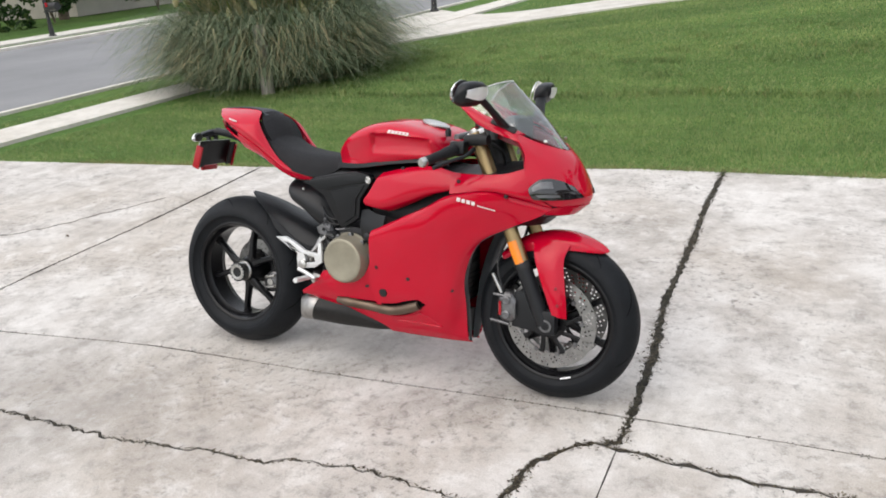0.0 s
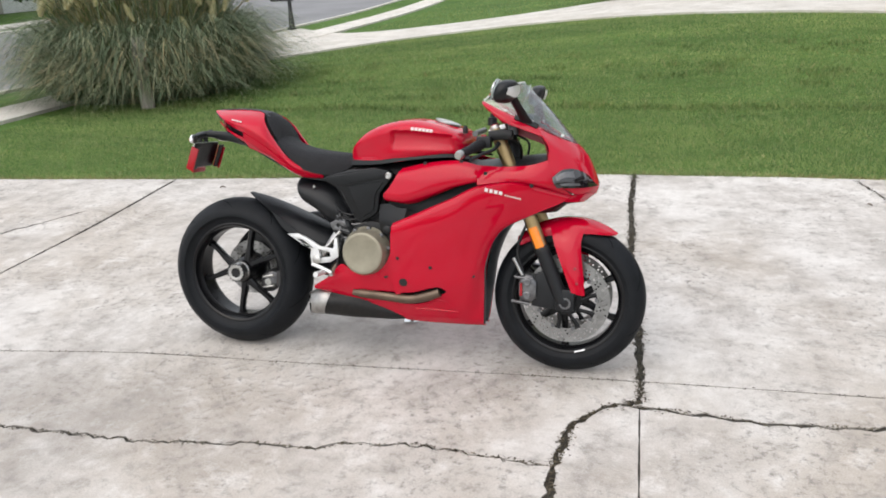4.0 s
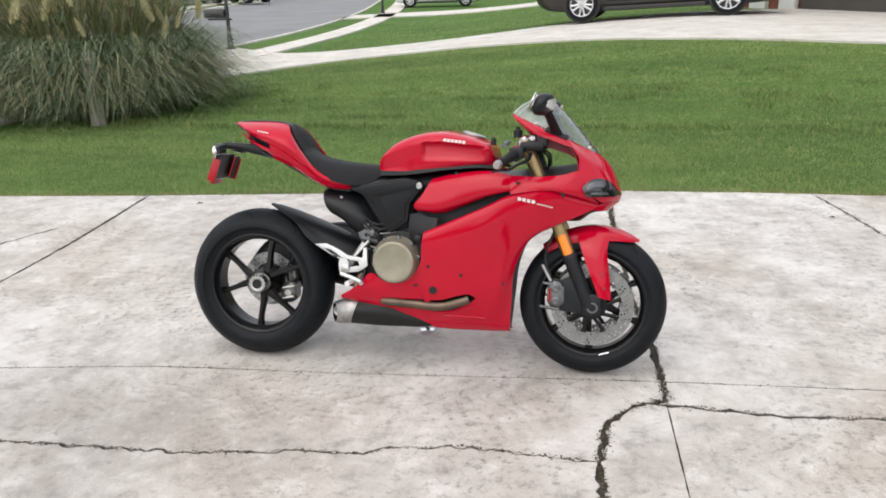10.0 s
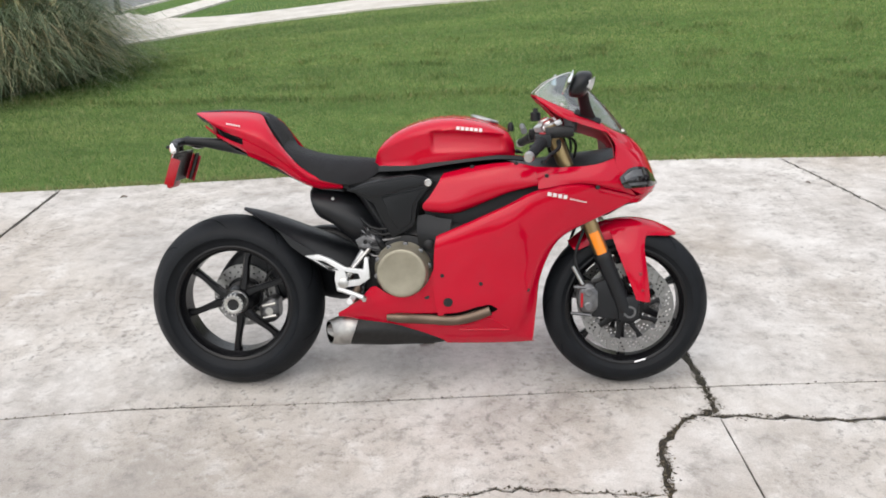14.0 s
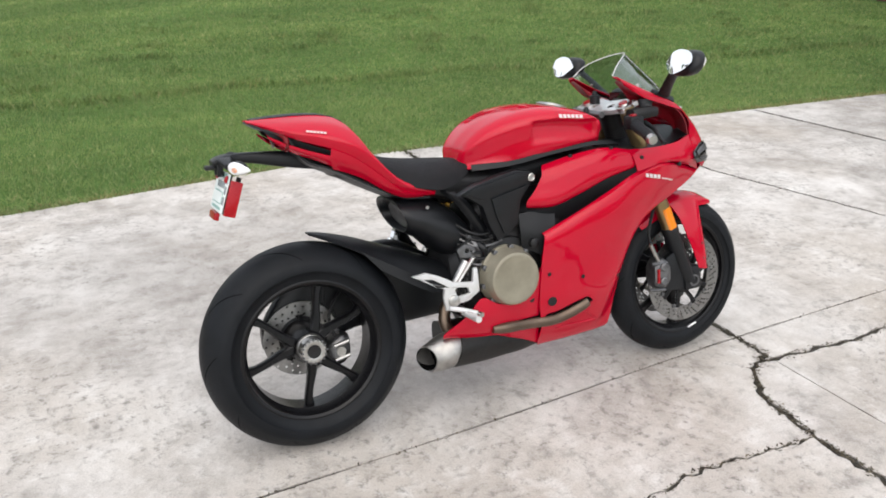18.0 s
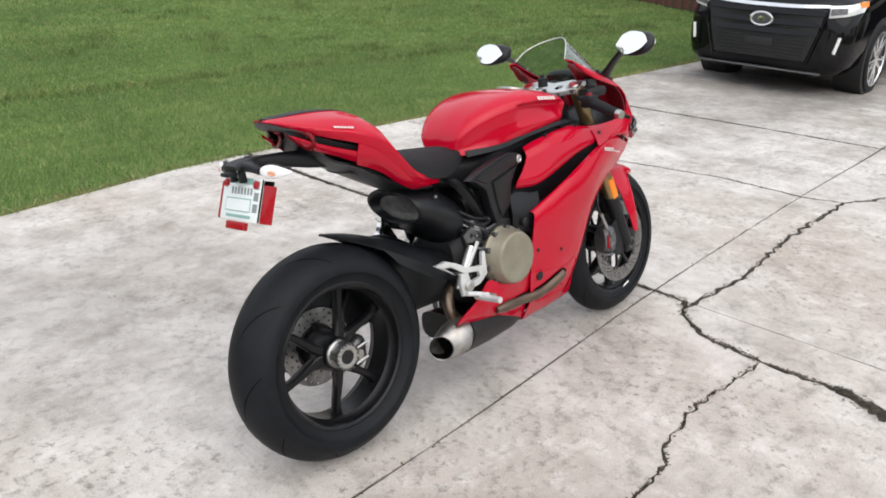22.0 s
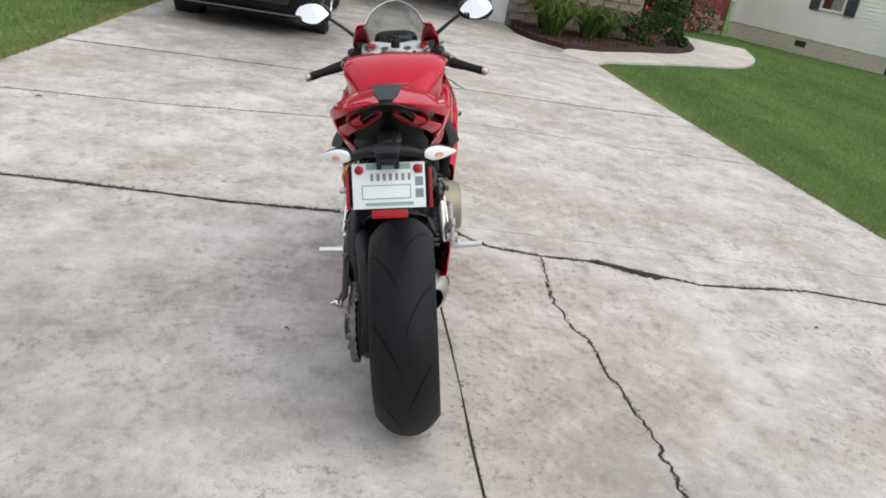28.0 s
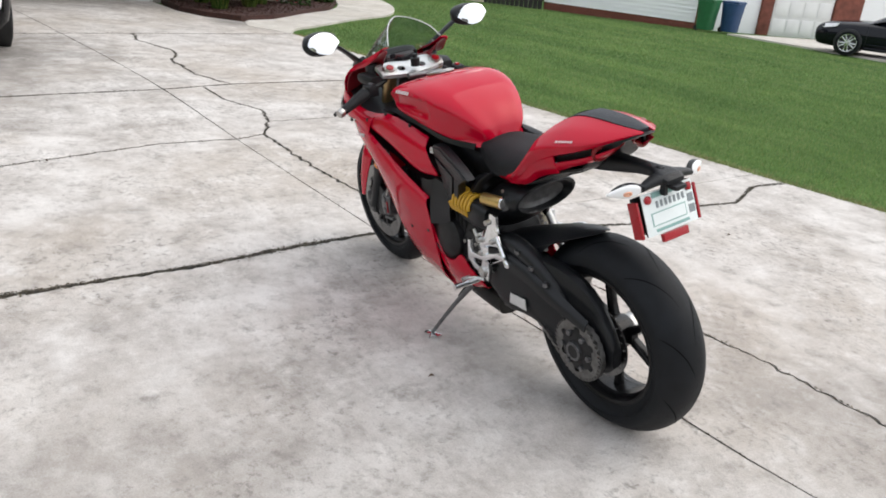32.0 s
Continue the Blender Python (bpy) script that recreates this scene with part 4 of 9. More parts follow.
PC = (-5.3, 6.45, land(-5.3, 6.45) - 0.02)
pampas = thing("pampas_grass", "large arching pampas grass clump with cream plumes and dry stems", "plant", Matrix.Translation(PC))
for nm, count, r0, reach, hh, ww, mat, dr, sd in (("skirt_leaves", 8000, 1.30, 1.30, 0.55, 0.009, M_PAMPAS, 1.40, 24), ("leaves", 9000, 1.20, 1.55, 0.95, 0.009, M_PAMPAS, 1.05, 21), ("inner_leaves", 3500, 0.95, 1.35, 1.5, 0.008, M_PAMPAS, 0.55, 22), ("dry_stems", 2600, 0.8, 1.1, 1.95, 0.008, M_DRYSTEM, 0.3, 23), ("dry_leaves", 3200, 1.25, 1.35, 0.75, 0.008, M_DRYSTEM, 1.1, 26), ("pale_leaves", 1500, 0.9, 1.15, 1.5, 0.008, M_STRAP, 0.5, 25)):
    o = new(nm, blade_bundle(nm, count, (0, 0, 0), r0, reach, hh, ww, mat, 8, sd, dr, 0.9))
    o.parent = pampas
prnd = random.Random(8)


def plume_mesh(seed):
    r = random.Random(seed)
    verts, faces = [], []
    for k in range(1100):
        u = r.random()
        rad = 0.095 * math.sin(math.pi * min(0.08 + u * 0.92, 1)) ** 0.7
        a = r.uniform(0, math.tau)
        d = rad * r.uniform(0.1, 1)
        c = Vector((d * math.cos(a), d * math.sin(a), 0.50 * u))
        t = Vector((math.cos(a) * 0.4, math.sin(a) * 0.4, 1)).normalized() * r.uniform(0.03, 0.08)
        s = Vector((-math.sin(a), math.cos(a), 0)) * r.uniform(0.004, 0.009)
        i = len(verts)
        verts += [c - s, c + s, c + t]
        faces.append((i, i + 1, i + 2))
    return mesh_from("plume", verts, faces, M_PLUME)


plumes = [plume_mesh(40 + k) for k in range(4)]
for k in range(110):
    a, d = prnd.uniform(0, math.tau), prnd.uniform(0.7, 1.4)
    hz = prnd.uniform(0.6, 1.6)
    o = new("plume", plumes[k % 4])
    o.parent = pampas
    o.matrix_local = pose(math.cos(a) * d, math.sin(a) * d, hz, math.degrees(-math.sin(a)) * 0.35, math.degrees(math.cos(a)) * 0.35, prnd.uniform(0, 360)) @ Matrix.Scale(prnd.uniform(0.38, 0.62), 4)
    st = part("plume_stalk", tube([(math.cos(a) * 0.3, math.sin(a) * 0.3, 0), (math.cos(a) * d * 0.6, math.sin(a) * d * 0.6, hz * 0.6), (math.cos(a) * d, math.sin(a) * d, hz + 0.05)], 0.006, 5, 7), M_DRYSTEM, pampas)
post = thing("wooden_post", "weathered grey wooden post standing in the pampas clump", "post", pose(-4.50, 5.20, land(-4.50, 5.20) - 0.03, -5, -4, 0))
part("shaft", lathe([(0, 0.085), (0.4, 0.082), (0.80, 0.078), (0.835, 0.068), (0.84, 0.0)], "z", 14), M_POST, post)

# ---- mail boxes ----
def mailbox(at, label, group="mail boxes"):
    o = thing("mailbox", label, "mailbox", at, group)
    part("post", tube([(0, 0, 0), (0, 0, 0.25), (0, 0, 0.3), (0, 0, 1.02), (0, 0, 1.18)], 0.05, 12, 24, taper=[1.5, 1.4, 1.0, 0.9, 0.9, 0.9, 0.5]), M_IRON, o)
    part("arm", box_bm(-0.02, 0.02, -0.10, 0.50, 0.66, 0.70, 0.006), M_IRON, o)
    part("box", patch([[(0.10 * math.cos(a), y, 0.805 + (0.11 * math.sin(a) if math.sin(a) > 0 else 0.10 * math.sin(a))) for a in (math.tau * k / 16 for k in range(16))] for y in (0.05, 0.55)], 24, 4, closed=True, cap=True), M_IRON, o)
    part("base", lathe([(0, 0.11), (0.04, 0.11), (0.07, 0.07), (0.2, 0.06)], "z", 16), M_IRON, o)
    part("flag", box_bm(0.098, 0.103, 0.15, 0.25, 0.81, 0.92, 0.002), M_REDLENS, o)
    return o


mb = mailbox(pose(-7.62, 14.8, 0, 0, 0, 90), "black cast post-mounted mailbox on the grass verge")
copy_thing(mb, pose(-8.8, 31.5, 0, 0, 0, 80))
copy_thing(mb, pose(-18.6, 12.2, 0, 0, 0, -90))
copy_thing(mb, pose(-21.0, 33.0, 0, 0, 0, -80))

# ---- cars ----
def car_wheel(o, x, y, r, w, rim_r, spokes=10, rim_mat=None):
    s = 1 if y > 0 else -1
    t = part("wheel", lathe([(y - s * w, rim_r), (y - s * w * 0.9, r - 0.02), (y - s * w * 0.75, r), (y - s * w * 0.25, r), (y - s * w * 0.05, r - 0.025), (y, rim_r + 0.03), (y - s * 0.01, rim_r)], "y", 40, (x, 0, r), closed=True), M_RUBBER, o, "black tyre on a bright alloy wheel")
    part("rim", lathe([(y - s * 0.005, rim_r + 0.004), (y - s * 0.02, rim_r - 0.02), (y - s * 0.10, rim_r - 0.03), (y - s * 0.10, 0.0)], "y", 36, (x, 0, r), capped=False), M_BLACKTRIM, t)
    for k in range(spokes):
        part("spoke", spoke_bm((x, y - s * 0.03, r), 0.03, rim_r - 0.01, math.tau * k / spokes, 0.08 * (1 if k % 2 else -1), 0, 0, 0.05, 0.035, 0.03), rim_mat or M_RIM, t)
    part("rim_ring", lathe([(y - s * 0.03, rim_r - 0.018), (y - s * 0.004, rim_r - 0.014), (y - s * 0.002, rim_r + 0.006), (y - s * 0.03, rim_r + 0.006)], "y", 36, (x, 0, r), closed=True), rim_mat or M_RIM, t)
    part("hub_cap", lathe([(y - s * 0.05, 0.06), (y - s * 0.015, 0.05), (y - s * 0.012, 0.0)], "y", 20, (x, 0, r)), rim_mat or M_RIM, t)


def car(name, label, at, secs, cabin, axles, r, rim_r, half_track, paint, spokes=10, group="parked cars", low=None, rim_mat=None):
    """A parked car: x forward. secs: lower body rings (x, half width, bottom, top); cabin: glasshouse rings with its roof."""
    o = thing(name, label, "car", at, group)
    wmax = max(s[1] for s in secs)
    part("body", patch([car_ring(x, w, b, t) for x, w, b, t in secs], 36, 40, closed=True, cap=True), paint, o, angle=50)
    part("glasshouse", patch([car_ring(x, w, b, t, 0.62) for x, w, b, t in cabin], 32, 24, closed=True, cap=True), M_GLASS, o, "dark tinted windows")
    mid = cabin[1:-1]
    part("roof", patch([[(x, -w * 0.70, t - 0.035), (x, -w * 0.45, t + 0.004), (x, 0, t + 0.012), (x, w * 0.45, t + 0.004), (x, w * 0.70, t - 0.035)] for x, w, b, t in mid], 20, 14, 0.02), paint, o)
    for ax in axles:
        for sy in (-1, 1):
            # flat black disc on the uncut body paints in the shaded wheel well
            part("wheel_arch", lathe([(sy * (wmax - 0.30), 0.0), (sy * (wmax - 0.30), r + 0.035), (sy * (wmax + 0.003), r + 0.035), (sy * (wmax + 0.006), r + 0.028), (sy * (wmax + 0.006), 0.0)], "y", 44, (ax, 0, r + 0.012)), M_BLACKTRIM, o)
            car_wheel(o, ax, sy * (wmax + 0.035), r, 0.22, rim_r, spokes, rim_mat)
    x0, x1 = axles[1] + r + 0.1, axles[0] - r - 0.1
    for sy in (-1, 1):
        part("sill", box_bm(x0, x1, sy * (wmax - 0.03) - 0.02, sy * (wmax - 0.03) + 0.02, 0.19, 0.27, 0.012), low or M_BLACKTRIM, o)
        for xs in ((x0 + x1) / 2, x1 - 0.02):
            part("door_seam", box_bm(xs - 0.004, xs + 0.004, sy * (wmax - 0.004), sy * (wmax + 0.004), 0.32, 0.88, 0.001), M_BLACKTRIM, o)
        for xs in ((x0 + x1) / 2 + 0.14, x0 + 0.02):
            part("door_handle", box_bm(xs, xs + 0.17, sy * (wmax - 0.01), sy * (wmax + 0.016), 0.80, 0.83, 0.008), M_CHROME if low else paint, o)
        part("side_trim", box_bm(x0 + 0.05, x1 - 0.05, sy * (wmax - 0.012), sy * (wmax + 0.005), 0.335, 0.365, 0.006), paint, o)
    return o


def car_ring(x, w, b, t, tuck=0.9):
    h = t - b
    half = [(0.0, b), (w * 0.8, b), (w * 0.96, b + h * 0.14), (w * 1.0, b + h * 0.45), (w * (0.97 if tuck > 0.8 else 0.88), b + h * 0.80), (w * tuck * 0.93, t - h * 0.06), (w * tuck * 0.6, t), (0.0, t + h * 0.012)]
    return [(x, y, z) for y, z in half] + [(x, -y, z) for y, z in half[-2:0:-1]]


# black SUV facing the street
suv = car("suv", "black SUV with chrome grille bar parked on the drive", pose(9.06, 2.27, land(9.06, 2.27), 0, 0, 184) @ Matrix.Translation((0, 0.115, 0)) @ Matrix.Diagonal((1, 0.88, 1, 1)),
          [(2.36, 0.70, 0.32, 0.84), (2.33, 0.83, 0.26, 0.91), (2.22, 0.92, 0.23, 0.97), (1.7, 0.965, 0.22, 1.07), (1.2, 0.965, 0.22, 1.14), (0.6, 0.965, 0.22, 1.16), (-1.2, 0.965, 0.22, 1.18), (-1.9, 0.95, 0.24, 1.16), (-2.28, 0.88, 0.30, 1.08), (-2.35, 0.75, 0.42, 0.95)],
          [(1.15, 0.80, 1.08, 1.16), (0.35, 0.84, 1.10, 1.62), (-0.3, 0.85, 1.12, 1.70), (-1.5, 0.84, 1.12, 1.66), (-2.15, 0.76, 1.10, 1.30)], (1.46, -1.36), 0.36, 0.27, 0.95, M_BLACKCAR, 10, rim_mat=M_CHROME)
part("grille_field", patch([[(2.375, -0.66, 0.865), (2.385, 0, 0.865), (2.375, 0.66, 0.865)], [(2.385, -0.60, 0.62), (2.395, 0, 0.62), (2.385, 0.60, 0.62)], [(2.375, -0.52, 0.37), (2.385, 0, 0.37), (2.375, 0.52, 0.37)]], 16, 8, 0.01), M_BLACKTRIM, suv, "black grille field")
for k, (z, w) in enumerate(((0.82, 0.66), (0.72, 0.64), (0.63, 0.61))):
    part("grille_bar", patch([[(2.37, -w, z + 0.032), (2.41, -w * 0.5, z + 0.030), (2.42, 0, z + 0.030), (2.41, w * 0.5, z + 0.030), (2.37, w, z + 0.032)], [(2.385, -w, z - 0.02), (2.43, -w * 0.5, z - 0.022), (2.44, 0, z - 0.022), (2.43, w * 0.5, z - 0.022), (2.385, w, z - 0.02)]], 20, 5, 0.02), M_BLACKCAR, suv, "gloss black grille bar")
for k in range(6):
    part("mesh_bar", box_bm(2.385, 2.40, -0.52 + 0.01 * k, 0.52 - 0.01 * k, 0.56 - k * 0.032, 0.568 - k * 0.032, 0.002), M_BLACKTRIM, suv)
part("chrome_bar", patch([[(2.34, -0.68, 0.905), (2.395, -0.4, 0.893), (2.415, 0, 0.888), (2.395, 0.4, 0.893), (2.34, 0.68, 0.905)], [(2.35, -0.68, 0.880), (2.41, -0.4, 0.862), (2.43, 0, 0.856), (2.41, 0.4, 0.862), (2.35, 0.68, 0.880)]], 24, 4, 0.02), M_CHROME, suv, "chrome bar over the grille")
bd = part("badge", lathe([(0, 0.0), (0, 0.070), (0.012, 0.070), (0.016, 0.062), (0.014, 0.057), (0.016, 0.0)], "x", 32), M_CHROME, suv, "oval chrome badge without lettering")
bd.matrix_local = pose(2.43, 0, 0.735) @ Matrix.Diagonal((1, 1.9, 1, 1))
part("badge_field", lathe([(0.014, 0.0), (0.017, 0.052), (0.012, 0.056)], "x", 24), M_GREYPL, bd)
part("skid_lip", box_bm(2.15, 2.375, -0.70, 0.70, 0.255, 0.272, 0.006), M_GUN, suv, "thin grey lower lip")
part("number_panel", box_bm(2.40, 2.41, -0.16, 0.16, 0.48, 0.56, 0.004), M_BLACKTRIM, suv)
for sy in (-1, 1):
    part("headlamp", patch([[(2.10, sy * 0.93, 0.95), (2.27, sy * 0.84, 0.915), (2.355, sy * 0.68, 0.90)], [(2.10, sy * 0.955, 0.90), (2.29, sy * 0.865, 0.865), (2.37, sy * 0.69, 0.85)], [(2.14, sy * 0.955, 0.855), (2.30, sy * 0.86, 0.815), (2.372, sy * 0.69, 0.79)]], 16, 8, 0.02), M_ALLOY, suv, "clear headlamp with amber corner")
    part("lamp_mask", patch([[(2.31, sy * 0.845, 0.888), (2.378, sy * 0.70, 0.875)], [(2.315, sy * 0.85, 0.835), (2.380, sy * 0.705, 0.812)]], 6, 4, 0.006), M_GUN, suv, "dark reflector inside the headlamp")
    part("amber_corner", patch([[(2.07, sy * 0.955, 0.95), (2.17, sy * 0.915, 0.945)], [(2.06, sy * 0.967, 0.90), (2.17, sy * 0.935, 0.89)]], 6, 4, 0.015), M_ORANGE, suv)
    part("running_light", tube([(2.335, sy * 0.83, 0.62), (2.34, sy * 0.80, 0.47)], 0.017, 8), M_WHITE, suv, "slim upright running light")
    part("fog_recess", patch([[(2.31, sy * 0.86, 0.67), (2.365, sy * 0.74, 0.66)], [(2.325, sy * 0.84, 0.42), (2.37, sy * 0.72, 0.42)]], 8, 8, 0.02), M_BLACKCAR, suv)
    part("crease", tube([(2.385, sy * 0.68, 0.84), (2.40, sy * 0.61, 0.56), (2.385, sy * 0.54, 0.34)], 0.011, 8), M_BLACKCAR, suv)
    part("door_mirror", loft([(0.78, sy * 1.03, 1.14, 0.09, 0.07), (0.70, sy * 1.06, 1.15, 0.11, 0.09), (0.64, sy * 1.05, 1.15, 0.10, 0.08)], 16, 6), M_BLACKCAR, suv)

# grey saloon on the neighbour's drive
saloon_body = [(2.38, 0.55, 0.40, 0.62), (2.30, 0.74, 0.24, 0.74), (2.05, 0.86, 0.20, 0.82), (1.5, 0.905, 0.19, 0.90), (0.6, 0.915, 0.19, 0.94), (-1.0, 0.915, 0.19, 0.98), (-1.7, 0.90, 0.20, 1.02), (-2.2, 0.84, 0.26, 1.02), (-2.38, 0.74, 0.36, 0.98), (-2.42, 0.62, 0.46, 0.88)]
saloon_cabin = [(1.0, 0.72, 0.88, 0.94), (0.25, 0.80, 0.92, 1.34), (-0.4, 0.81, 0.94, 1.42), (-1.1, 0.80, 0.95, 1.36), (-1.9, 0.70, 0.96, 1.03)]
sx, sy_ = 2.1, 15.9
sedan = car("saloon_car", "dark grey saloon car parked on the neighbour's drive", pose(2.17, 16.05, land(2.17, 15.4) + 0.015, 0, -2.5, -5) @ Matrix.Scale(1.06, 4), saloon_body, saloon_cabin, (1.42, -1.42), 0.335, 0.235, 0.905, M_GREYCAR, 10, low=M_GREYCAR)
for s in (-1, 1):
    part("tail_lamp", patch([[(-2.30, s * 0.66, 1.0), (-2.2, s * 0.80, 1.0), (-1.95, s * 0.885, 0.96)], [(-2.42, s * 0.62, 0.86), (-2.28, s * 0.82, 0.84), (-2.0, s * 0.905, 0.86)]], 12, 6, 0.02), M_REDLENS, sedan, "red wrap-round tail lamp")
    part("fog_lamp", box_bm(2.10, 2.26, s * 0.78 - 0.03, s * 0.78 + 0.05, 0.40, 0.47, 0.02), M_ALLOY, sedan)

# dark car inside the garage, its tail to the drive
garage_car = car("garage_car", "dark car parked inside the open garage", pose(18.52, 0.63, land(18.52, 0.63), 0, 0, 4), saloon_body, saloon_cabin, (1.42, -1.42), 0.335, 0.235, 0.905, M_BLACKCAR, 8, low=M_BLACKCAR)
for s in (-1, 1):
    part("tail_lamp", patch([[(-2.36, s * 0.45, 0.99), (-2.33, s * 0.66, 0.99), (-2.15, s * 0.85, 0.97)], [(-2.45, s * 0.45, 0.86), (-2.40, s * 0.66, 0.86), (-2.2, s * 0.87, 0.86)]], 12, 6, 0.02), M_REDLENS, garage_car, "red tail lamp")
part("rear_plate", box_bm(-2.475, -2.455, -0.16, 0.16, 0.78, 0.94, 0.004), M_TRIMW, garage_car, "pale number plate without characters")
part("chrome_strip", box_bm(-2.46, -2.42, -0.62, 0.62, 0.52, 0.55, 0.008), M_CHROME, garage_car)

# dark blue car by the bins
navy = car("navy_car", "dark blue car parked on the drive beside the bins", pose(8.69, -16.62, land(8.69, -16.62), 0, 0, 25) @ Matrix.Scale(0.79, 4), saloon_body, saloon_cabin, (1.42, -1.42), 0.335, 0.24, 0.905, M_NAVYCAR, 10, low=M_NAVYCAR)
for s in (-1, 1):
    part("headlamp", patch([[(2.2, s * 0.62, 0.76), (2.0, s * 0.80, 0.80), (1.75, s * 0.87, 0.84)], [(2.33, s * 0.60, 0.66), (2.1, s * 0.85, 0.68), (1.8, s * 0.90, 0.74)]], 12, 6, 0.02), M_ALLOY, navy)

# white van and others far along the street
van_body = [(2.15, 0.62, 0.36, 0.70), (2.08, 0.78, 0.24, 0.92), (1.7, 0.84, 0.22, 1.05), (1.3, 0.86, 0.22, 1.30), (0.9, 0.86, 0.22, 1.70), (0.3, 0.86, 0.22, 1.84), (-1.9, 0.86, 0.24, 1.84), (-2.1, 0.82, 0.30, 1.78), (-2.15, 0.74, 0.40, 1.66)]
van_cab = [(1.45, 0.70, 1.02, 1.16), (1.1, 0.79, 1.06, 1.58), (0.7, 0.868, 1.10, 1.70), (0.45, 0.868, 1.10, 1.66), (0.35, 0.86, 1.12, 1.5)]
van = car("white_van", "small white panel van parked on a far drive", pose(-8.0, 38.8, land(-8.0, 38.8), 0, 0, 12), van_body, van_cab, (1.42, -1.40), 0.31, 0.20, 0.85, M_WHITECAR, 8)
part("bumper", box_bm(1.95, 2.2, -0.78, 0.78, 0.26, 0.55, 0.06), M_BLACKTRIM, van)
part("tail_lamp", box_bm(-2.17, -2.08, -0.84, -0.74, 0.7, 1.0, 0.02), M_REDLENS, van)
mini_body = [(2.4, 0.6, 0.38, 0.7), (2.3, 0.8, 0.25, 0.9), (1.6, 0.92, 0.22, 1.05), (0.8, 0.95, 0.22, 1.12), (-1.6, 0.95, 0.22, 1.15), (-2.3, 0.9, 0.3, 1.1), (-2.42, 0.8, 0.42, 0.95)]
mini_cab = [(1.5, 0.78, 1.0, 1.1), (0.6, 0.86, 1.08, 1.66), (0.0, 0.87, 1.1, 1.74), (-1.6, 0.86, 1.1, 1.70), (-2.3, 0.78, 1.06, 1.3)]
car("silver_minivan", "silver minivan parked on a far drive", pose(-0.6, 44.5, 0.25, 0, 0, 14), mini_body, mini_cab, (1.5, -1.5), 0.34, 0.23, 0.93, M_SILVERCAR, 8)
car("white_pickup", "long white car parked across the street", pose(-23.5, 66.0, 0.3, 0, 0, 10), mini_body, saloon_cabin, (1.5, -1.5), 0.38, 0.25, 0.93, M_WHITECAR, 8)
car("dark_truck", "dark pickup truck parked across the street", pose(-19.0, 74.0, 0.3, 0, 0, 10), mini_body, mini_cab, (1.5, -1.5), 0.42, 0.27, 0.93, M_NAVYCAR, 6)
car("grey_truck", "grey pickup truck parked across the street", pose(-24.0, 37.0, 0.05, 0, 0, -15), mini_body, mini_cab, (1.5, -1.5), 0.42, 0.27, 0.93, M_SILVERCAR, 6)
car("black_car", "black car parked across the street", pose(-23.0, 47.0, 0.1, 0, 0, -20), saloon_body, saloon_cabin, (1.42, -1.42), 0.34, 0.24, 0.905, M_BLACKCAR, 8, low=M_BLACKCAR)
yard_sign = thing("yard_sign", "small white yard sign on the grass across the street", "sign", pose(-20.6, 46.0, 0.0, 0, 0, 20))
part("board", box_bm(-0.35, 0.35, -0.01, 0.01, 0.35, 0.85, 0.004), M_TRIMW, yard_sign)
part("stake", box_bm(-0.02, 0.02, -0.008, 0.008, 0, 0.4), M_IRON, yard_sign)

# ---- houses ----
def wall_run(parent, a, b, z0, z1, mat, name="wall", thick=0.16, sink=True):
    """A plain wall between two plan points; its outer face on the line, thickness to the left of the way from a to b."""
    a, b = Vector((*a, 0)), Vector((*b, 0))
    d = (b - a).normalized()
    n = Vector((-d.y, d.x, 0)) * thick
    vs = [a, b, b + n, a + n]
    g = min(land(v.x, v.y) for v in vs) if sink else 0.0
    verts = [(v.x, v.y, z0 + g) for v in vs] + [(v.x, v.y, z1 + g) for v in vs]
    o = new(name, mesh_from(name, verts, [(0, 1, 5, 4), (1, 2, 6, 5), (2, 3, 7, 6), (3, 0, 4, 7), (4, 5, 6, 7), (3, 2, 1, 0)], mat))
    o.parent = parent
    return o


def siding_run(parent, a, b, z0, z1, mat, pitch=0.115):
    """Lapped boards along a wall: each leans out at its lower edge."""
    a, b = Vector((*a, 0)), Vector((*b, 0))
    d = (b - a).normalized()
    out = Vector((d.y, -d.x, 0))
    rows = int((z1 - z0) / pitch)
    me = None
    for k in range(rows):
        z = z0 + k * pitch
        lo, hi, bk = out * 0.022, out * 0.006, out * -0.01
        if me is None:
            prof = [(lo, 0.0), (hi, pitch), (bk, pitch), (bk, 0.0)]
            verts = [tuple(a + o + Vector((0, 0, h))) for o, h in prof] + [tuple(b + o + Vector((0, 0, h))) for o, h in prof]
            me = mesh_from("siding_board", verts, [(0, 4, 5, 1), (1, 5, 6, 2), (2, 6, 7, 3), (3, 7, 4, 0), (0, 1, 2, 3), (7, 6, 5, 4)], mat)
        o = new("siding_board", me)
        o.parent = parent
        o.location.z = z + min(land(a.x, a.y), land(b.x, b.y))


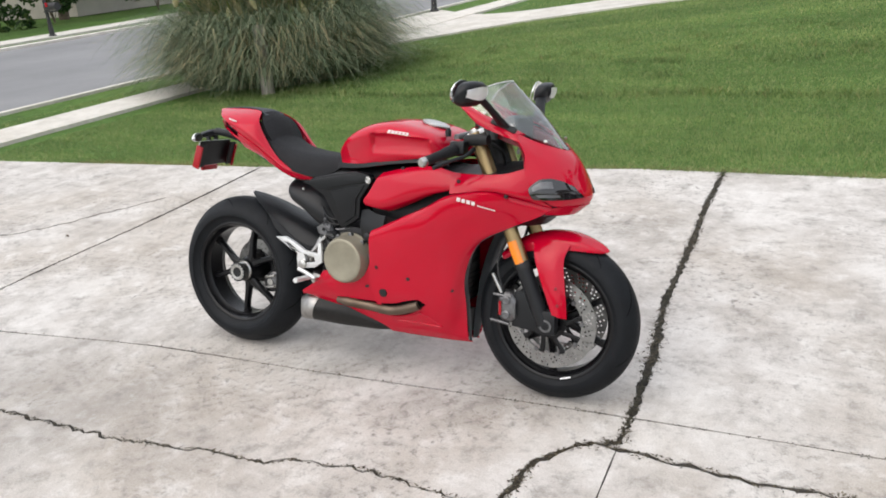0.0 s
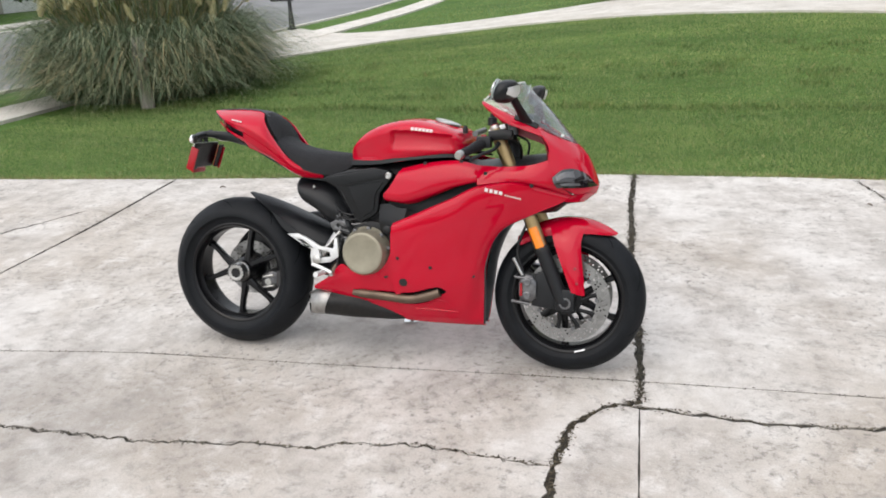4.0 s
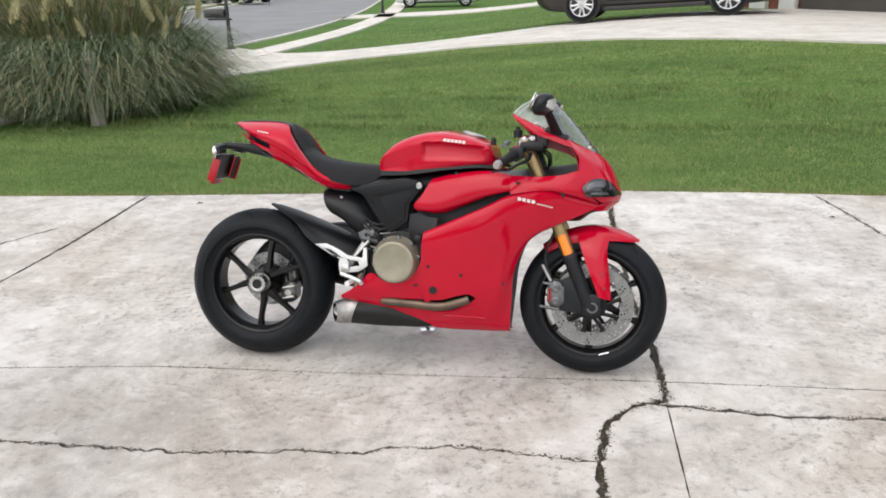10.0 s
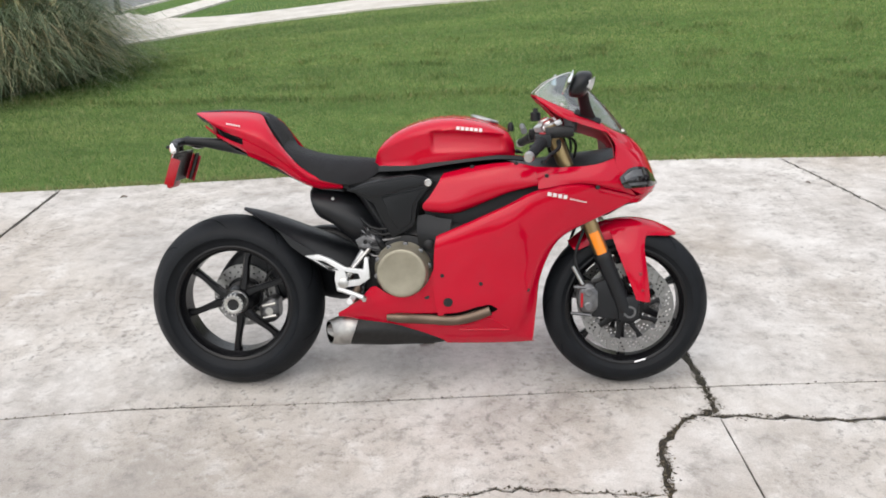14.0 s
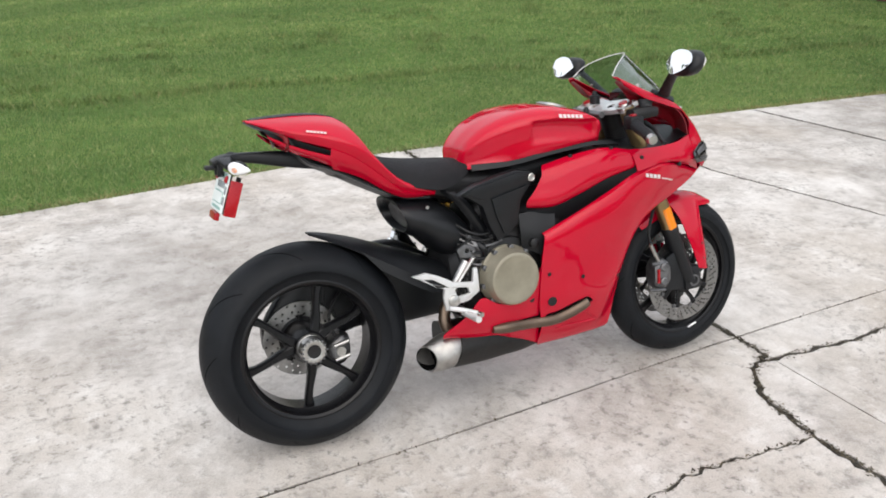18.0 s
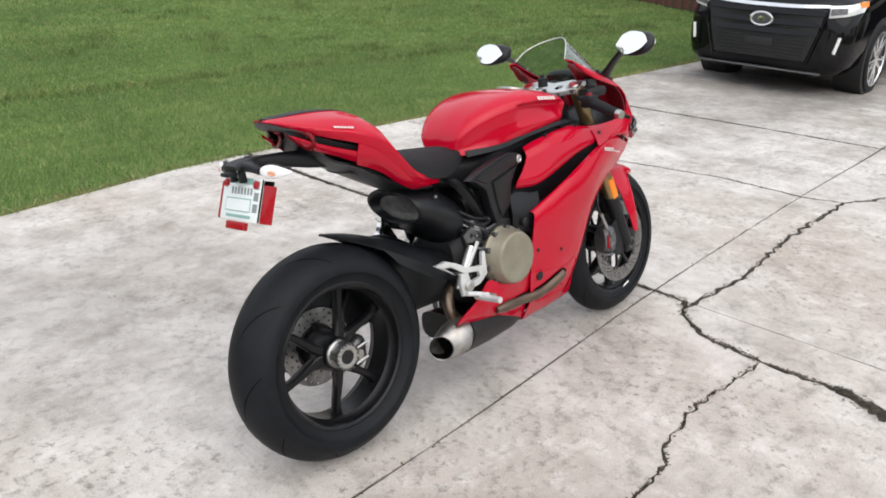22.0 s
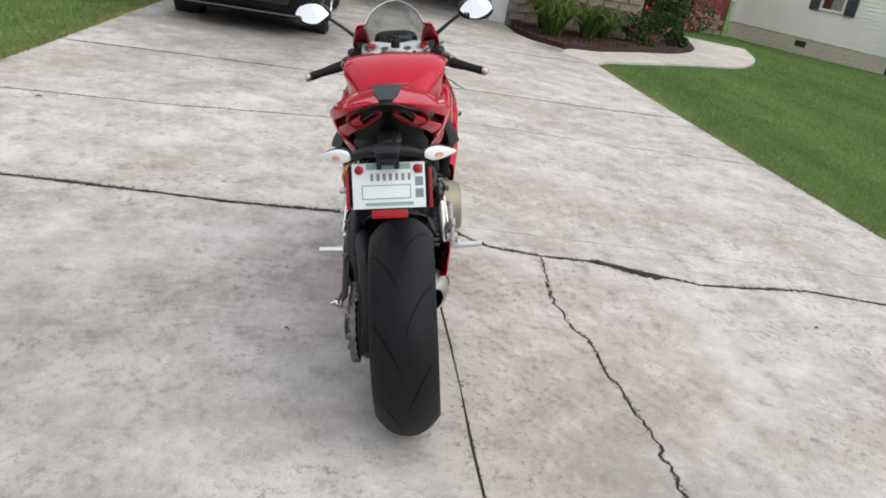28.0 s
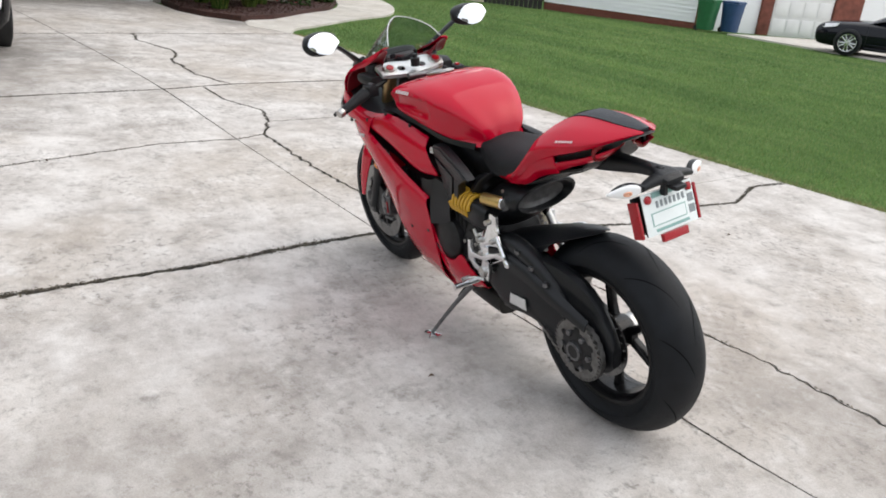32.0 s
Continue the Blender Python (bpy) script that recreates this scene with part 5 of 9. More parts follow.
def brick_run(parent, a, b, z0, z1, mat, bl=0.2, bh=0.067, joint=0.011, name="brick", proud=0.012, seed=3, limit=330, sink=True):
    """Courses of bricks or stones laid proud of a wall's face."""
    r = random.Random(seed)
    a, b = Vector((*a, 0)), Vector((*b, 0))
    d = (b - a)
    length = d.length
    d.normalize()
    turn = math.degrees(math.atan2(d.y, d.x))
    me = bm_mesh(name, box_bm(-bl / 2, bl / 2, -proud, 0.02, -bh / 2, bh / 2, 0.004, 1), mat, False)
    ground = min(land(a.x, a.y), land(b.x, b.y)) if sink else 0.0
    count, course, z, z1 = 0, 0, z0 + bh / 2 + ground, z1 + ground
    rest = bmesh.new()
    while z < z1:
        s = bl / 2 + (0 if course % 2 else -(bl + joint) / 2)
        while s < length:
            if bl * 0.4 < s < length - bl * 0.4:
                p = a + d * s
                m = pose(p.x, p.y, z, 0, 0, turn) @ Matrix.Diagonal((r.uniform(0.92, 1.0), 1 + r.uniform(-0.3, 0.5), r.uniform(0.93, 1.0), 1))
                if count < limit:
                    o = new(name, me)
                    o.parent = parent
                    o.matrix_local = m
                    count += 1
                else:
                    break
            s += bl + joint
        z += bh + joint
        course += 1
    rest.free()


def window_part(parent, at, w, h, shutters=True):
    o = new("window", bm_mesh("window", plate([(-w / 2, 0), (w / 2, 0), (w / 2, h), (-w / 2, h)], -0.05, 0.03, 0.006, [[(-w / 2 + 0.06, 0.07), (w / 2 - 0.06, 0.07), (w / 2 - 0.06, h - 0.06), (-w / 2 + 0.06, h - 0.06)]]), M_TRIMW))
    o.parent = parent
    o.matrix_local = at
    part("pane", box_bm(-w / 2 + 0.06, w / 2 - 0.06, -0.005, 0.005, 0.07, h - 0.06), M_PANE, o)
    # dark board close behind the glass
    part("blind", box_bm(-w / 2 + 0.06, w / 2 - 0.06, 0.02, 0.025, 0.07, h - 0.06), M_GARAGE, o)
    part("rail", box_bm(-w / 2 + 0.05, w / 2 - 0.05, -0.035, 0.01, h / 2 - 0.025, h / 2 + 0.025, 0.005), M_TRIMW, o)
    if shutters:
        for s in (-1, 1):
            sh = part("shutter", box_bm(s * (w / 2 + 0.19) - 0.17, s * (w / 2 + 0.19) + 0.17, -0.045, 0.0, -0.02, h + 0.02, 0.008), M_SHUTTER, o)
            for k in range(int(h / 0.09)):
                part("louvre", box_bm(s * (w / 2 + 0.19) - 0.14, s * (w / 2 + 0.19) + 0.14, -0.055, -0.04, 0.03 + k * 0.09, 0.085 + k * 0.09, 0.003), M_SHUTTER, sh)
    return o


house = thing("house", "house with open garage, stone veneer and cream siding beside the drive", "house")
G0, G1 = (12.44, 4.18), (13.84, -1.17)
# garage front: opening from G0 to G1, white posts, header above
wall_run(house, (12.3, 4.85), G0, 0, 2.9, M_SIDING, "garage_wall")
wall_run(house, G0, G1, 2.25, 2.95, M_SIDING, "garage_header")
wall_run(house, (12.35, 4.3), (12.46, 4.15), 0, 2.3, M_TRIMW, "door_post", 0.2)
wall_run(house, (13.84, -1.18), (13.93, -1.51), 0, 2.3, M_TRIMW, "door_post", 0.24)
wall_run(house, (12.31, 4.3), (13.87, -1.5), 2.18, 2.42, M_TRIMW, "door_header", 0.2)
wall_run(house, (13.98, -1.53), (14.68, -4.31), 0, 2.9, M_MORTAR, "stone_wall")
brick_run(house, (13.95, -1.55), (14.64, -4.3), 0.0, 1.5, M_STONE, 0.34, 0.14, 0.014, "stone", 0.03, 4, 150)
wall_run(house, (14.68, -4.31), (24.15, -5.34), 0, 2.9, M_SIDING, "porch_side")
wall_run(house, (23.54, -5.29), (25.72, -10.1), 0, 2.9, M_BRICK, "porch_wall")
brick_run(house, (23.48, -5.36), (25.58, -10.01), 0.0, 0.62, M_STONE, 0.36, 0.15, 0.014, "stone", 0.04, 6, 60)
W0, W1 = (26.01, -10.39), (20.87, -13.25)
wall_run(house, W0, W1, 0, 0.52, M_BLOCK, "foundation", 0.2)
brick_run(house, W0, W1, 0.0, 0.5, M_BLOCK, 0.39, 0.11, 0.012, "block", 0.008, 9, 60)
wall_run(house, W0, W1, 0.5, 3.0, M_SIDING, "siding_wall")
siding_run(house, W0, W1, 0.52, 2.95, M_SIDING)
wd = (Vector((*W1, 0)) - Vector((*W0, 0))).normalized()
WZ = min(land(*W0), land(*W1))
wturn = math.degrees(math.atan2(wd.y, wd.x))
for f, zz in ((0.0, 0.0), (1.0, 0.0)):
    p = Vector((*W0, 0)).lerp(Vector((*W1, 0)), f) + Vector((wd.y, -wd.x, 0)) * 0.02
    o = part("corner_board", box_bm(-0.055, 0.055, -0.03, 0.1, 0.48, 3.0, 0.004), M_TRIMW, house)
    o.matrix_local = pose(p.x, p.y, WZ, 0, 0, wturn)
vp = Vector((*W0, 0)).lerp(Vector((*W1, 0)), 0.50)
o = part("foundation_vent", box_bm(-0.2, 0.2, -0.02, 0.05, 0.24, 0.42, 0.006), M_BLACKTRIM, house, "dark foundation vent")
o.matrix_local = pose(vp.x, vp.y, WZ, 0, 0, wturn)
wp = Vector((*W0, 0)).lerp(Vector((*W1, 0)), 0.62)
window_part(house, pose(wp.x + wd.y * 0.03, wp.y - wd.x * 0.03, 1.42 + WZ, 0, 0, wturn), 0.85, 1.3)
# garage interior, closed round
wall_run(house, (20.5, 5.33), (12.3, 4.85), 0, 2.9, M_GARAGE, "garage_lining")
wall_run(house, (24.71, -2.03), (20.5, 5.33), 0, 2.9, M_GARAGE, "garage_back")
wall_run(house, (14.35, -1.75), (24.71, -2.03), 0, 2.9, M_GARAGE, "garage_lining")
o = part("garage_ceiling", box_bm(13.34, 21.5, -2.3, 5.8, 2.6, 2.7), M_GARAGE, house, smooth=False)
shelf = thing("storage_cabinet", "dim brown storage cabinet against the garage wall", "cabinet", pose(20.29, 2.86, land(20.29, 2.86)))
part("carcass", box_bm(-0.4, 0.4, -0.5, 0.5, 0, 1.5, 0.01), M_FENCE, shelf)
part("door", box_bm(-0.42, -0.4, -0.48, -0.01, 0.05, 1.45, 0.004), M_FENCE, shelf)
part("door", box_bm(-0.42, -0.4, 0.01, 0.48, 0.05, 1.45, 0.004), M_FENCE, shelf)
part("roof", mesh_from("roof", [(12.2, -4.8, 2.75), (12.2, 6.4, 2.75), (17.0, 6.4, 4.9), (17.0, -4.8, 4.9), (22, 6.4, 2.75), (22, -4.8, 2.75), (12.2, -4.8, 2.65), (12.2, 6.4, 2.65)], [(0, 1, 2, 3), (3, 2, 4, 5), (0, 6, 7, 1)], M_ROOF), M_ROOF, house)

# house to the east: white siding on a red brick base, garage door, brick piers
east = thing("east_house", "white sided neighbouring house on a red brick base", "house")
E0, E1, E2 = (19.1, -14.39), (14.76, -16.46), (12.38, -23.15)
wall_run(east, E0, E1, 0.0, 0.22, M_BRICK, "brick_base", 0.25)
wall_run(east, E0, E1, 0.22, 3.0, M_SIDING2, "siding_wall")
siding_run(east, E0, E1, 0.22, 2.95, M_SIDING2)
brick_run(east, E0, E1, 0.0, 0.2, M_BRICK, 0.2, 0.06, 0.01, "brick", 0.012, 12, 60)
wall_run(east, E1, E2, 0.0, 3.0, M_SIDING2, "front_wall")
ed = (Vector((*E2, 0)) - Vector((*E1, 0))).normalized()
EZ = min(land(*E1), land(*E2))
et = math.degrees(math.atan2(ed.y, ed.x))
for s, w in ((0.0, 0.35), (1.95, 0.35), (4.3, 0.9)):
    p = Vector((*E1, 0)) + ed * (s + w / 2) + Vector((ed.y, -ed.x, 0)) * 0.02
    o = part("brick_pier", box_bm(-w / 2, w / 2, -0.08, 0.1, 0, 2.9, 0.01), M_BRICK, east, "red brick pier")
    o.matrix_local = pose(p.x, p.y, EZ, 0, 0, et)
p = Vector((*E1, 0)) + ed * 3.3 + Vector((ed.y, -ed.x, 0)) * 0.02
gd = part("garage_door", box_bm(-0.95, 0.95, -0.03, 0.03, 0, 2.1, 0.004), M_TRIMW, east, "white panelled garage door")
gd.matrix_local = pose(p.x, p.y, EZ, 0, 0, et)
for i in range(4):
    for j in range(4):
        part("door_panel", box_bm(-0.9 + i * 0.46, -0.9 + i * 0.46 + 0.40, -0.045, -0.03, 0.06 + j * 0.52, 0.06 + j * 0.52 + 0.42, 0.008), M_TRIMW, gd)
vent_p = Vector((*E0, 0)).lerp(Vector((*E1, 0)), 0.12)
o = part("wall_vent", box_bm(-0.12, 0.12, -0.04, 0.02, 0.85, 1.35, 0.01), M_GREYPL, east)
o.matrix_local = pose(vent_p.x, vent_p.y, EZ, 0, 0, math.degrees(math.atan2(E1[1] - E0[1], E1[0] - E0[0])))


def wheelie_bin(at, mat, label):
    o = thing("wheeled_bin", label, "bin", at, "wheeled bins")
    part("body", patch([[(-a, -b, z), (a, -b, z), (a, b, z), (-a, b, z)] for a, b, z in ((0.22, 0.24, 0.05), (0.24, 0.27, 0.5), (0.28, 0.31, 1.0))], 24, 8, closed=True, cap=True), mat, o)
    part("lid", box_bm(-0.32, 0.30, -0.33, 0.33, 1.0, 1.07, 0.03), mat, o)
    part("handle", tube([(0.30, -0.25, 1.0), (0.38, -0.25, 1.0), (0.38, 0.25, 1.0), (0.30, 0.25, 1.0)], 0.015, 8), mat, o)
    for s in (-1, 1):
        part("bin_wheel", lathe([(s * 0.2, 0.1), (s * 0.26, 0.1)], "y", 20, (0.2, 0, 0.1)), M_BLACKTRIM, o)
    return o


wheelie_bin(pose(14.0, -16.05, land(14.0, -16.05), 0, 0, 15) @ Matrix.Scale(0.78, 4), M_BINGREEN, "dark green wheeled bin with its lid shut")
wheelie_bin(pose(13.68, -16.66, land(13.68, -16.66), 0, 0, 15) @ Matrix.Scale(0.78, 4), M_BINBLUE, "dark blue wheeled bin with its lid shut")

# fences
def board_fence(name, a, b, h, mat, label, z=None):
    o = thing(name, label, "fence", kind="")
    A, B = Vector((*a, 0)), Vector((*b, 0))
    n = max(2, int((B - A).length / 0.15))
    d = (B - A).normalized()
    turn = math.degrees(math.atan2(d.y, d.x))
    me = bm_mesh("board", box_bm(-0.068, 0.068, -0.01, 0.01, 0, h, 0.004, 1), mat, False)
    for k in range(n):
        p = A.lerp(B, (k + 0.5) / n)
        q = new("board", me)
        q.parent = o
        q.matrix_local = pose(p.x, p.y, land(p.x, p.y) - 0.02, 0, 0, turn) @ Matrix.Diagonal((1, 1, 1 + 0.012 * math.sin(k * 7.3), 1))
    for zz in (0.35, h - 0.3):
        p = A.lerp(B, 0.5)
        q = part("rail", box_bm(-(B - A).length / 2, (B - A).length / 2, 0.012, 0.05, zz - 0.04, zz + 0.04), mat, o, smooth=False)
        q.matrix_local = pose(p.x, p.y, land(p.x, p.y), 0, 0, turn)
    return o


board_fence("board_fence", (10.4, 9.9), (12.9, 5.3), 1.85, M_FENCE, "red-brown stained board fence behind the lawn")
board_fence("board_fence", (12.9, 5.3), (12.2, 4.4), 1.85, M_FENCE, "red-brown stained board fence beside the garage")
board_fence("dark_fence", (20.75, -13.2), (19.0, -14.25), 1.15, M_DARKFENCE, "low dark weathered fence between the houses")

# house of the neighbour to the north, brick with white garage surround
north = thing("north_house", "red brick neighbouring house with white garage surrounds", "house")
N0, N1 = (4.3, 19.3), (10.2, 10.35)
NZ = 0.48
wall_run(north, N0, N1, NZ - 0.2, 3.6, M_BRICK, "brick_wall", 0.25, sink=False)
brick_run(north, (8.6, 12.8), N1, NZ - 0.05, 1.7, M_BRICK, 0.22, 0.075, 0.012, "brick", 0.012, 14, 300, sink=False)
nd = (Vector((*N1, 0)) - Vector((*N0, 0))).normalized()
nt_ = math.degrees(math.atan2(nd.y, nd.x))
# the M_GARAGE panel is a dark sheet painting in the shaded, open garage
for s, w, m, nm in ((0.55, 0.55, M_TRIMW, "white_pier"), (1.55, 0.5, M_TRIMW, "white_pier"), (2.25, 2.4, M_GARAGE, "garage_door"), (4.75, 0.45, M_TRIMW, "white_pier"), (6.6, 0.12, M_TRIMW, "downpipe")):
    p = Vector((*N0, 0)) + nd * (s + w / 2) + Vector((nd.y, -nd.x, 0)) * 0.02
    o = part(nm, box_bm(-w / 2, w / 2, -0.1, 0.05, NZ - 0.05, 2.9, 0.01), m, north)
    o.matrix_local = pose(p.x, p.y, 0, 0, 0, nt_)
part("roof", mesh_from("roof", [(3.2, 19, 3.6), (9.4, 9.4, 3.6), (14, 12.5, 6.0), (8, 22, 6.0), (13.5, 15, 3.6)], [(0, 1, 2, 3)], M_ROOF), M_ROOF, north)

# houses across the street
def far_house(at, w, d, h, wallm, label):
    o = thing("far_house", label, "house", at, "houses across the street")
    part("wall", box_bm(-w / 2, w / 2, -d / 2, d / 2, 0, h), wallm, o, smooth=False)
    part("roof", mesh_from("roof", [(-w / 2 - 0.4, -d / 2 - 0.4, h), (w / 2 + 0.4, -d / 2 - 0.4, h), (w / 2 + 0.4, d / 2 + 0.4, h), (-w / 2 - 0.4, d / 2 + 0.4, h), (-w / 2 + 2, 0, h + 2.6), (w / 2 - 2, 0, h + 2.6)], [(0, 1, 5, 4), (1, 2, 5), (2, 3, 4, 5), (3, 0, 4)], M_ROOF), M_ROOF, o)
    for k in range(3):
        x = -w / 2 + (k + 0.5) * w / 3
        if k == 1:
            part("garage_door", box_bm(x - 1.3, x + 1.3, -d / 2 - 0.04, -d / 2 + 0.02, 0, 2.2, 0.01), M_TRIMW, o)
        else:
            wn_ = part("window", box_bm(x - 0.55, x + 0.55, -d / 2 - 0.05, -d / 2 + 0.02, 0.9, 2.2, 0.01), M_TRIMW, o)
            part("pane", box_bm(x - 0.47, x + 0.47, -d / 2 - 0.055, -d / 2 - 0.045, 0.98, 2.12), M_PANE, wn_)
    return o


fh = far_house(pose(-31, 26, 0, 0, 0, 90), 14, 9, 3.2, M_FARWALL, "beige single-storey house across the street")
copy_thing(fh, pose(-33, 48, 0, 0, 0, 75))
copy_thing(fh, pose(-30, 74, 0.3, 0, 0, 60))
copy_thing(fh, pose(-32, 6, 0, 0, 0, 90))
far_house(pose(3, 52, 0.5, 0, 0, -20), 13, 9, 3.2, M_BRICK, "brick house further along the street")
copy_thing(fh, pose(-12, 108, 0.3, 0, 0, 15))

# ---- shrubs and trees ----
def leaf_cloud(name, n, size, spread, mat, seed, flat=0.6, lobes=7):
    """A crown of many small leaves gathered in uneven lobes, with gaps."""
    g = np.random.default_rng(seed)
    cent = g.normal(0, 0.42, (lobes, 3)) * np.array(spread)
    rad = g.uniform(0.35, 0.7, lobes)
    which = g.integers(0, lobes, n)
    v = g.normal(0, 1, (n, 3))
    v /= np.linalg.norm(v, axis=1)[:, None]
    p = cent[which] + v * (rad[which] * g.uniform(0.55, 1.0, n) ** 0.5)[:, None] * np.array(spread) * 0.75
    a = g.normal(0, 1, (n, 3))
    a /= np.linalg.norm(a, axis=1)[:, None]
    b = np.cross(a, g.normal(0, 1, (n, 3)))
    b /= np.linalg.norm(b, axis=1)[:, None]
    s = size * g.uniform(0.6, 1.3, n)[:, None]
    quad = np.stack([p - a * s, p + b * s * flat, p + a * s, p - b * s * flat], 1).reshape(-1, 3)
    faces = np.arange(n * 4).reshape(-1, 4)
    me = bpy.data.meshes.new(name)
    me.vertices.add(n * 4)
    me.vertices.foreach_set("co", quad.ravel().astype(np.float32))
    me.loops.add(n * 4)
    me.loops.foreach_set("vertex_index", faces.ravel().astype(np.int32))
    me.polygons.add(n)
    me.polygons.foreach_set("loop_start", np.arange(n, dtype=np.int32) * 4)
    me.polygons.foreach_set("loop_total", np.full(n, 4, np.int32))
    me.update()
    me.materials.append(mat)
    return me


bed_line = [(12.27, -1.58), (11.46, -1.81), (11.04, -2.23), (11.5, -2.93), (12.65, -3.82), (14.07, -5.01), (16.01, -5.99), (17.68, -6.01), (18.2, -5.32), (15.4, -4.6), (14.5, -4.05), (13.8, -1.62)]
bed = tagged(new("mulch_bed", slab_mesh("mulch_bed", [Vector((*p, 0)) for p in bed_line], [], M_MULCH, z=lambda x, y: land(x, y) + 0.075, depth=0.14)), "dark red mulch bed along the garden path", "flower bed", kind="structure")
clods = np.random.default_rng(3)
cx, cy = clods.uniform(10, 20, 16000), clods.uniform(-7.5, -1.2, 16000)
keep = inside(cx, cy, np.array(bed_line))
tagged(new("mulch_chips", blades_mesh("mulch_chips", cx[keep], cy[keep], np.array([land(a, b) + 0.07 for a, b in zip(cx[keep], cy[keep])]), 0.05, 0.03, 1.6, M_MULCH, clods)), "loose dark red bark chips on the bed", "mulch", kind="stuff")


def shrub(at, spread, n, size, label, seed, flowers=0, mat=None):
    o = thing("shrub", label, "shrub", at, "shrubs in the bed")
    c = new("crown", leaf_cloud("crown", n, size, spread, mat or M_LEAF, seed))
    c.parent = o
    c.location.z = spread[2] * 0.9
    r = random.Random(seed)
    for k in range(6):
        a = r.uniform(0, math.tau)
        part("stem", tube([(0, 0, 0), (math.cos(a) * spread[0] * 0.2, math.sin(a) * spread[1] * 0.2, spread[2] * 0.5), (math.cos(a) * spread[0] * 0.45, math.sin(a) * spread[1] * 0.45, spread[2] * 1.1)], 0.016, 6, taper=[1, 0.7, 0.4]), M_BARK, o)
    if flowers:
        f = new("flowers", leaf_cloud("flowers", flowers, 0.035, tuple(v * 1.12 for v in spread), M_FLOWER, seed + 50, 0.9, 9))
        f.parent = o
        tagged(f, kind="stuff")
        f.location.z = spread[2] * 0.95
    return o


shrub(pose(16.57, -4.81, land(16.57, -4.81)), (0.85, 0.8, 0.75), 2600, 0.045, "dense dark green shrub dotted with pink-red flowers", 61, 160)
shrub(pose(15.48, -3.49, land(15.48, -3.49)), (0.75, 0.8, 0.85), 2600, 0.045, "dark green flowering shrub against the stone wall", 62, 110)
shrub(pose(19.55, -6.51, land(19.55, -6.51)), (0.7, 0.7, 0.8), 2200, 0.045, "leafy shrub with many pink-red flowers", 63, 420)
shrub(pose(15.22, -5.29, land(15.22, -5.29)), (0.42, 0.42, 0.4), 1200, 0.035, "small rounded green shrub at the bed's tip", 64)
shrub(pose(21.59, -7.26, land(21.59, -7.26)), (0.7, 0.7, 0.7), 2000, 0.045, "leafy shrub with pink-red flowers by the porch", 65, 380)
shrub(pose(14.06, -4.14, land(14.06, -4.14)), (0.45, 0.45, 0.42), 1200, 0.035, "small green shrub in the mulch", 66, 20)
for k, (x, y, s) in enumerate(((12.16, -2.21, 0.62), (12.86, -2.94, 0.62), (13.24, -2.19, 0.7), (13.61, -3.39, 0.55))):
    o = thing("strap_plant", "arching clump of yellow-green strap leaves in the mulch", "plant", pose(x, y, land(x, y) + 0.06), "strap-leaved plants")
    q = new("leaves", blade_bundle("leaves", 240, (0, 0, 0), 0.12, s, s * 0.95, 0.028, M_STRAP, 6, 80 + k, 0.8))
    q.parent = o


def tree(at, h, r, seed, label, n=5200, group="garden trees"):
    o = thing("tree", label, "tree", at, group)
    part("trunk", tube([(0, 0, 0), (0.05, 0.03, h * 0.25), (-0.05, 0.05, h * 0.5), (0.04, 0, h * 0.8)], 0.16, 10, 12, taper=[1.3, 0.9, 0.7, 0.3]), M_BARK, o)
    rr = random.Random(seed)
    for k in range(9):
        a, z = rr.uniform(0, math.tau), h * rr.uniform(0.35, 0.7)
        part("limb", tube([(0, 0, z), (math.cos(a) * r * 0.4, math.sin(a) * r * 0.4, z + h * 0.1), (math.cos(a) * r * 0.8, math.sin(a) * r * 0.8, z + h * 0.22)], 0.06, 7, taper=[1, 0.6, 0.25]), M_BARK, o)
    c = new("crown", leaf_cloud("crown", n, 0.13, (r, r, h * 0.36), M_LEAF2, seed, 0.6, 12))
    c.parent = o
    c.location.z = h * 0.68
    return o


tree(pose(28.87, -18.71, land(28.87, -18.71)), 6.0, 2.2, 91, "leafy green tree behind the low dark fence")
tree(pose(-27, 40, 0), 6.5, 2.4, 92, "small leafy tree in a front garden across the street")
tree(pose(-26, 18, 0), 7.0, 2.6, 93, "leafy tree in a front garden across the street")
tree(pose(-25, 55, 0), 5.0, 1.9, 94, "small dark-leaved tree in a front garden")
tree(pose(16, 9, 0.3), 7.5, 2.8, 95, "leafy green tree behind the board fence")
for k, (x, y, h) in enumerate(((22.4, -15.9, 1.6), (24.4, -16.4, 2.0), (26.3, -17.8, 2.4), (24.2, -18.9, 2.2), (27.5, -15.6, 2.2))):
    shrub(pose(x, y, land(x, y)), (1.5, 1.5, h), 3400, 0.09, "tall dark green hedge behind the low dark fence", 167 + k)
for k, (x, y) in enumerate(((-26.5, 41), (-27.5, 50), (-27.0, 60), (5.4, 18.6), (5.0, 19.0))):
    shrub(pose(x, y, land(x, y)), (0.9, 0.9, 0.8), 1500, 0.07, "rounded dark green garden shrub near a drive", 70 + k)
for k, (x, y, h) in enumerate(((-23.5, 13.0, 2.0), (-24.5, 16.5, 2.6), (-23.0, 20.0, 1.8), (-25.0, 10.0, 2.4), (-24.0, 24.5, 1.7))):
    shrub(pose(x, y, land(x, y)), (1.7, 1.9, h), 2600, 0.11, "tall dark green hedge across the street", 190 + k)
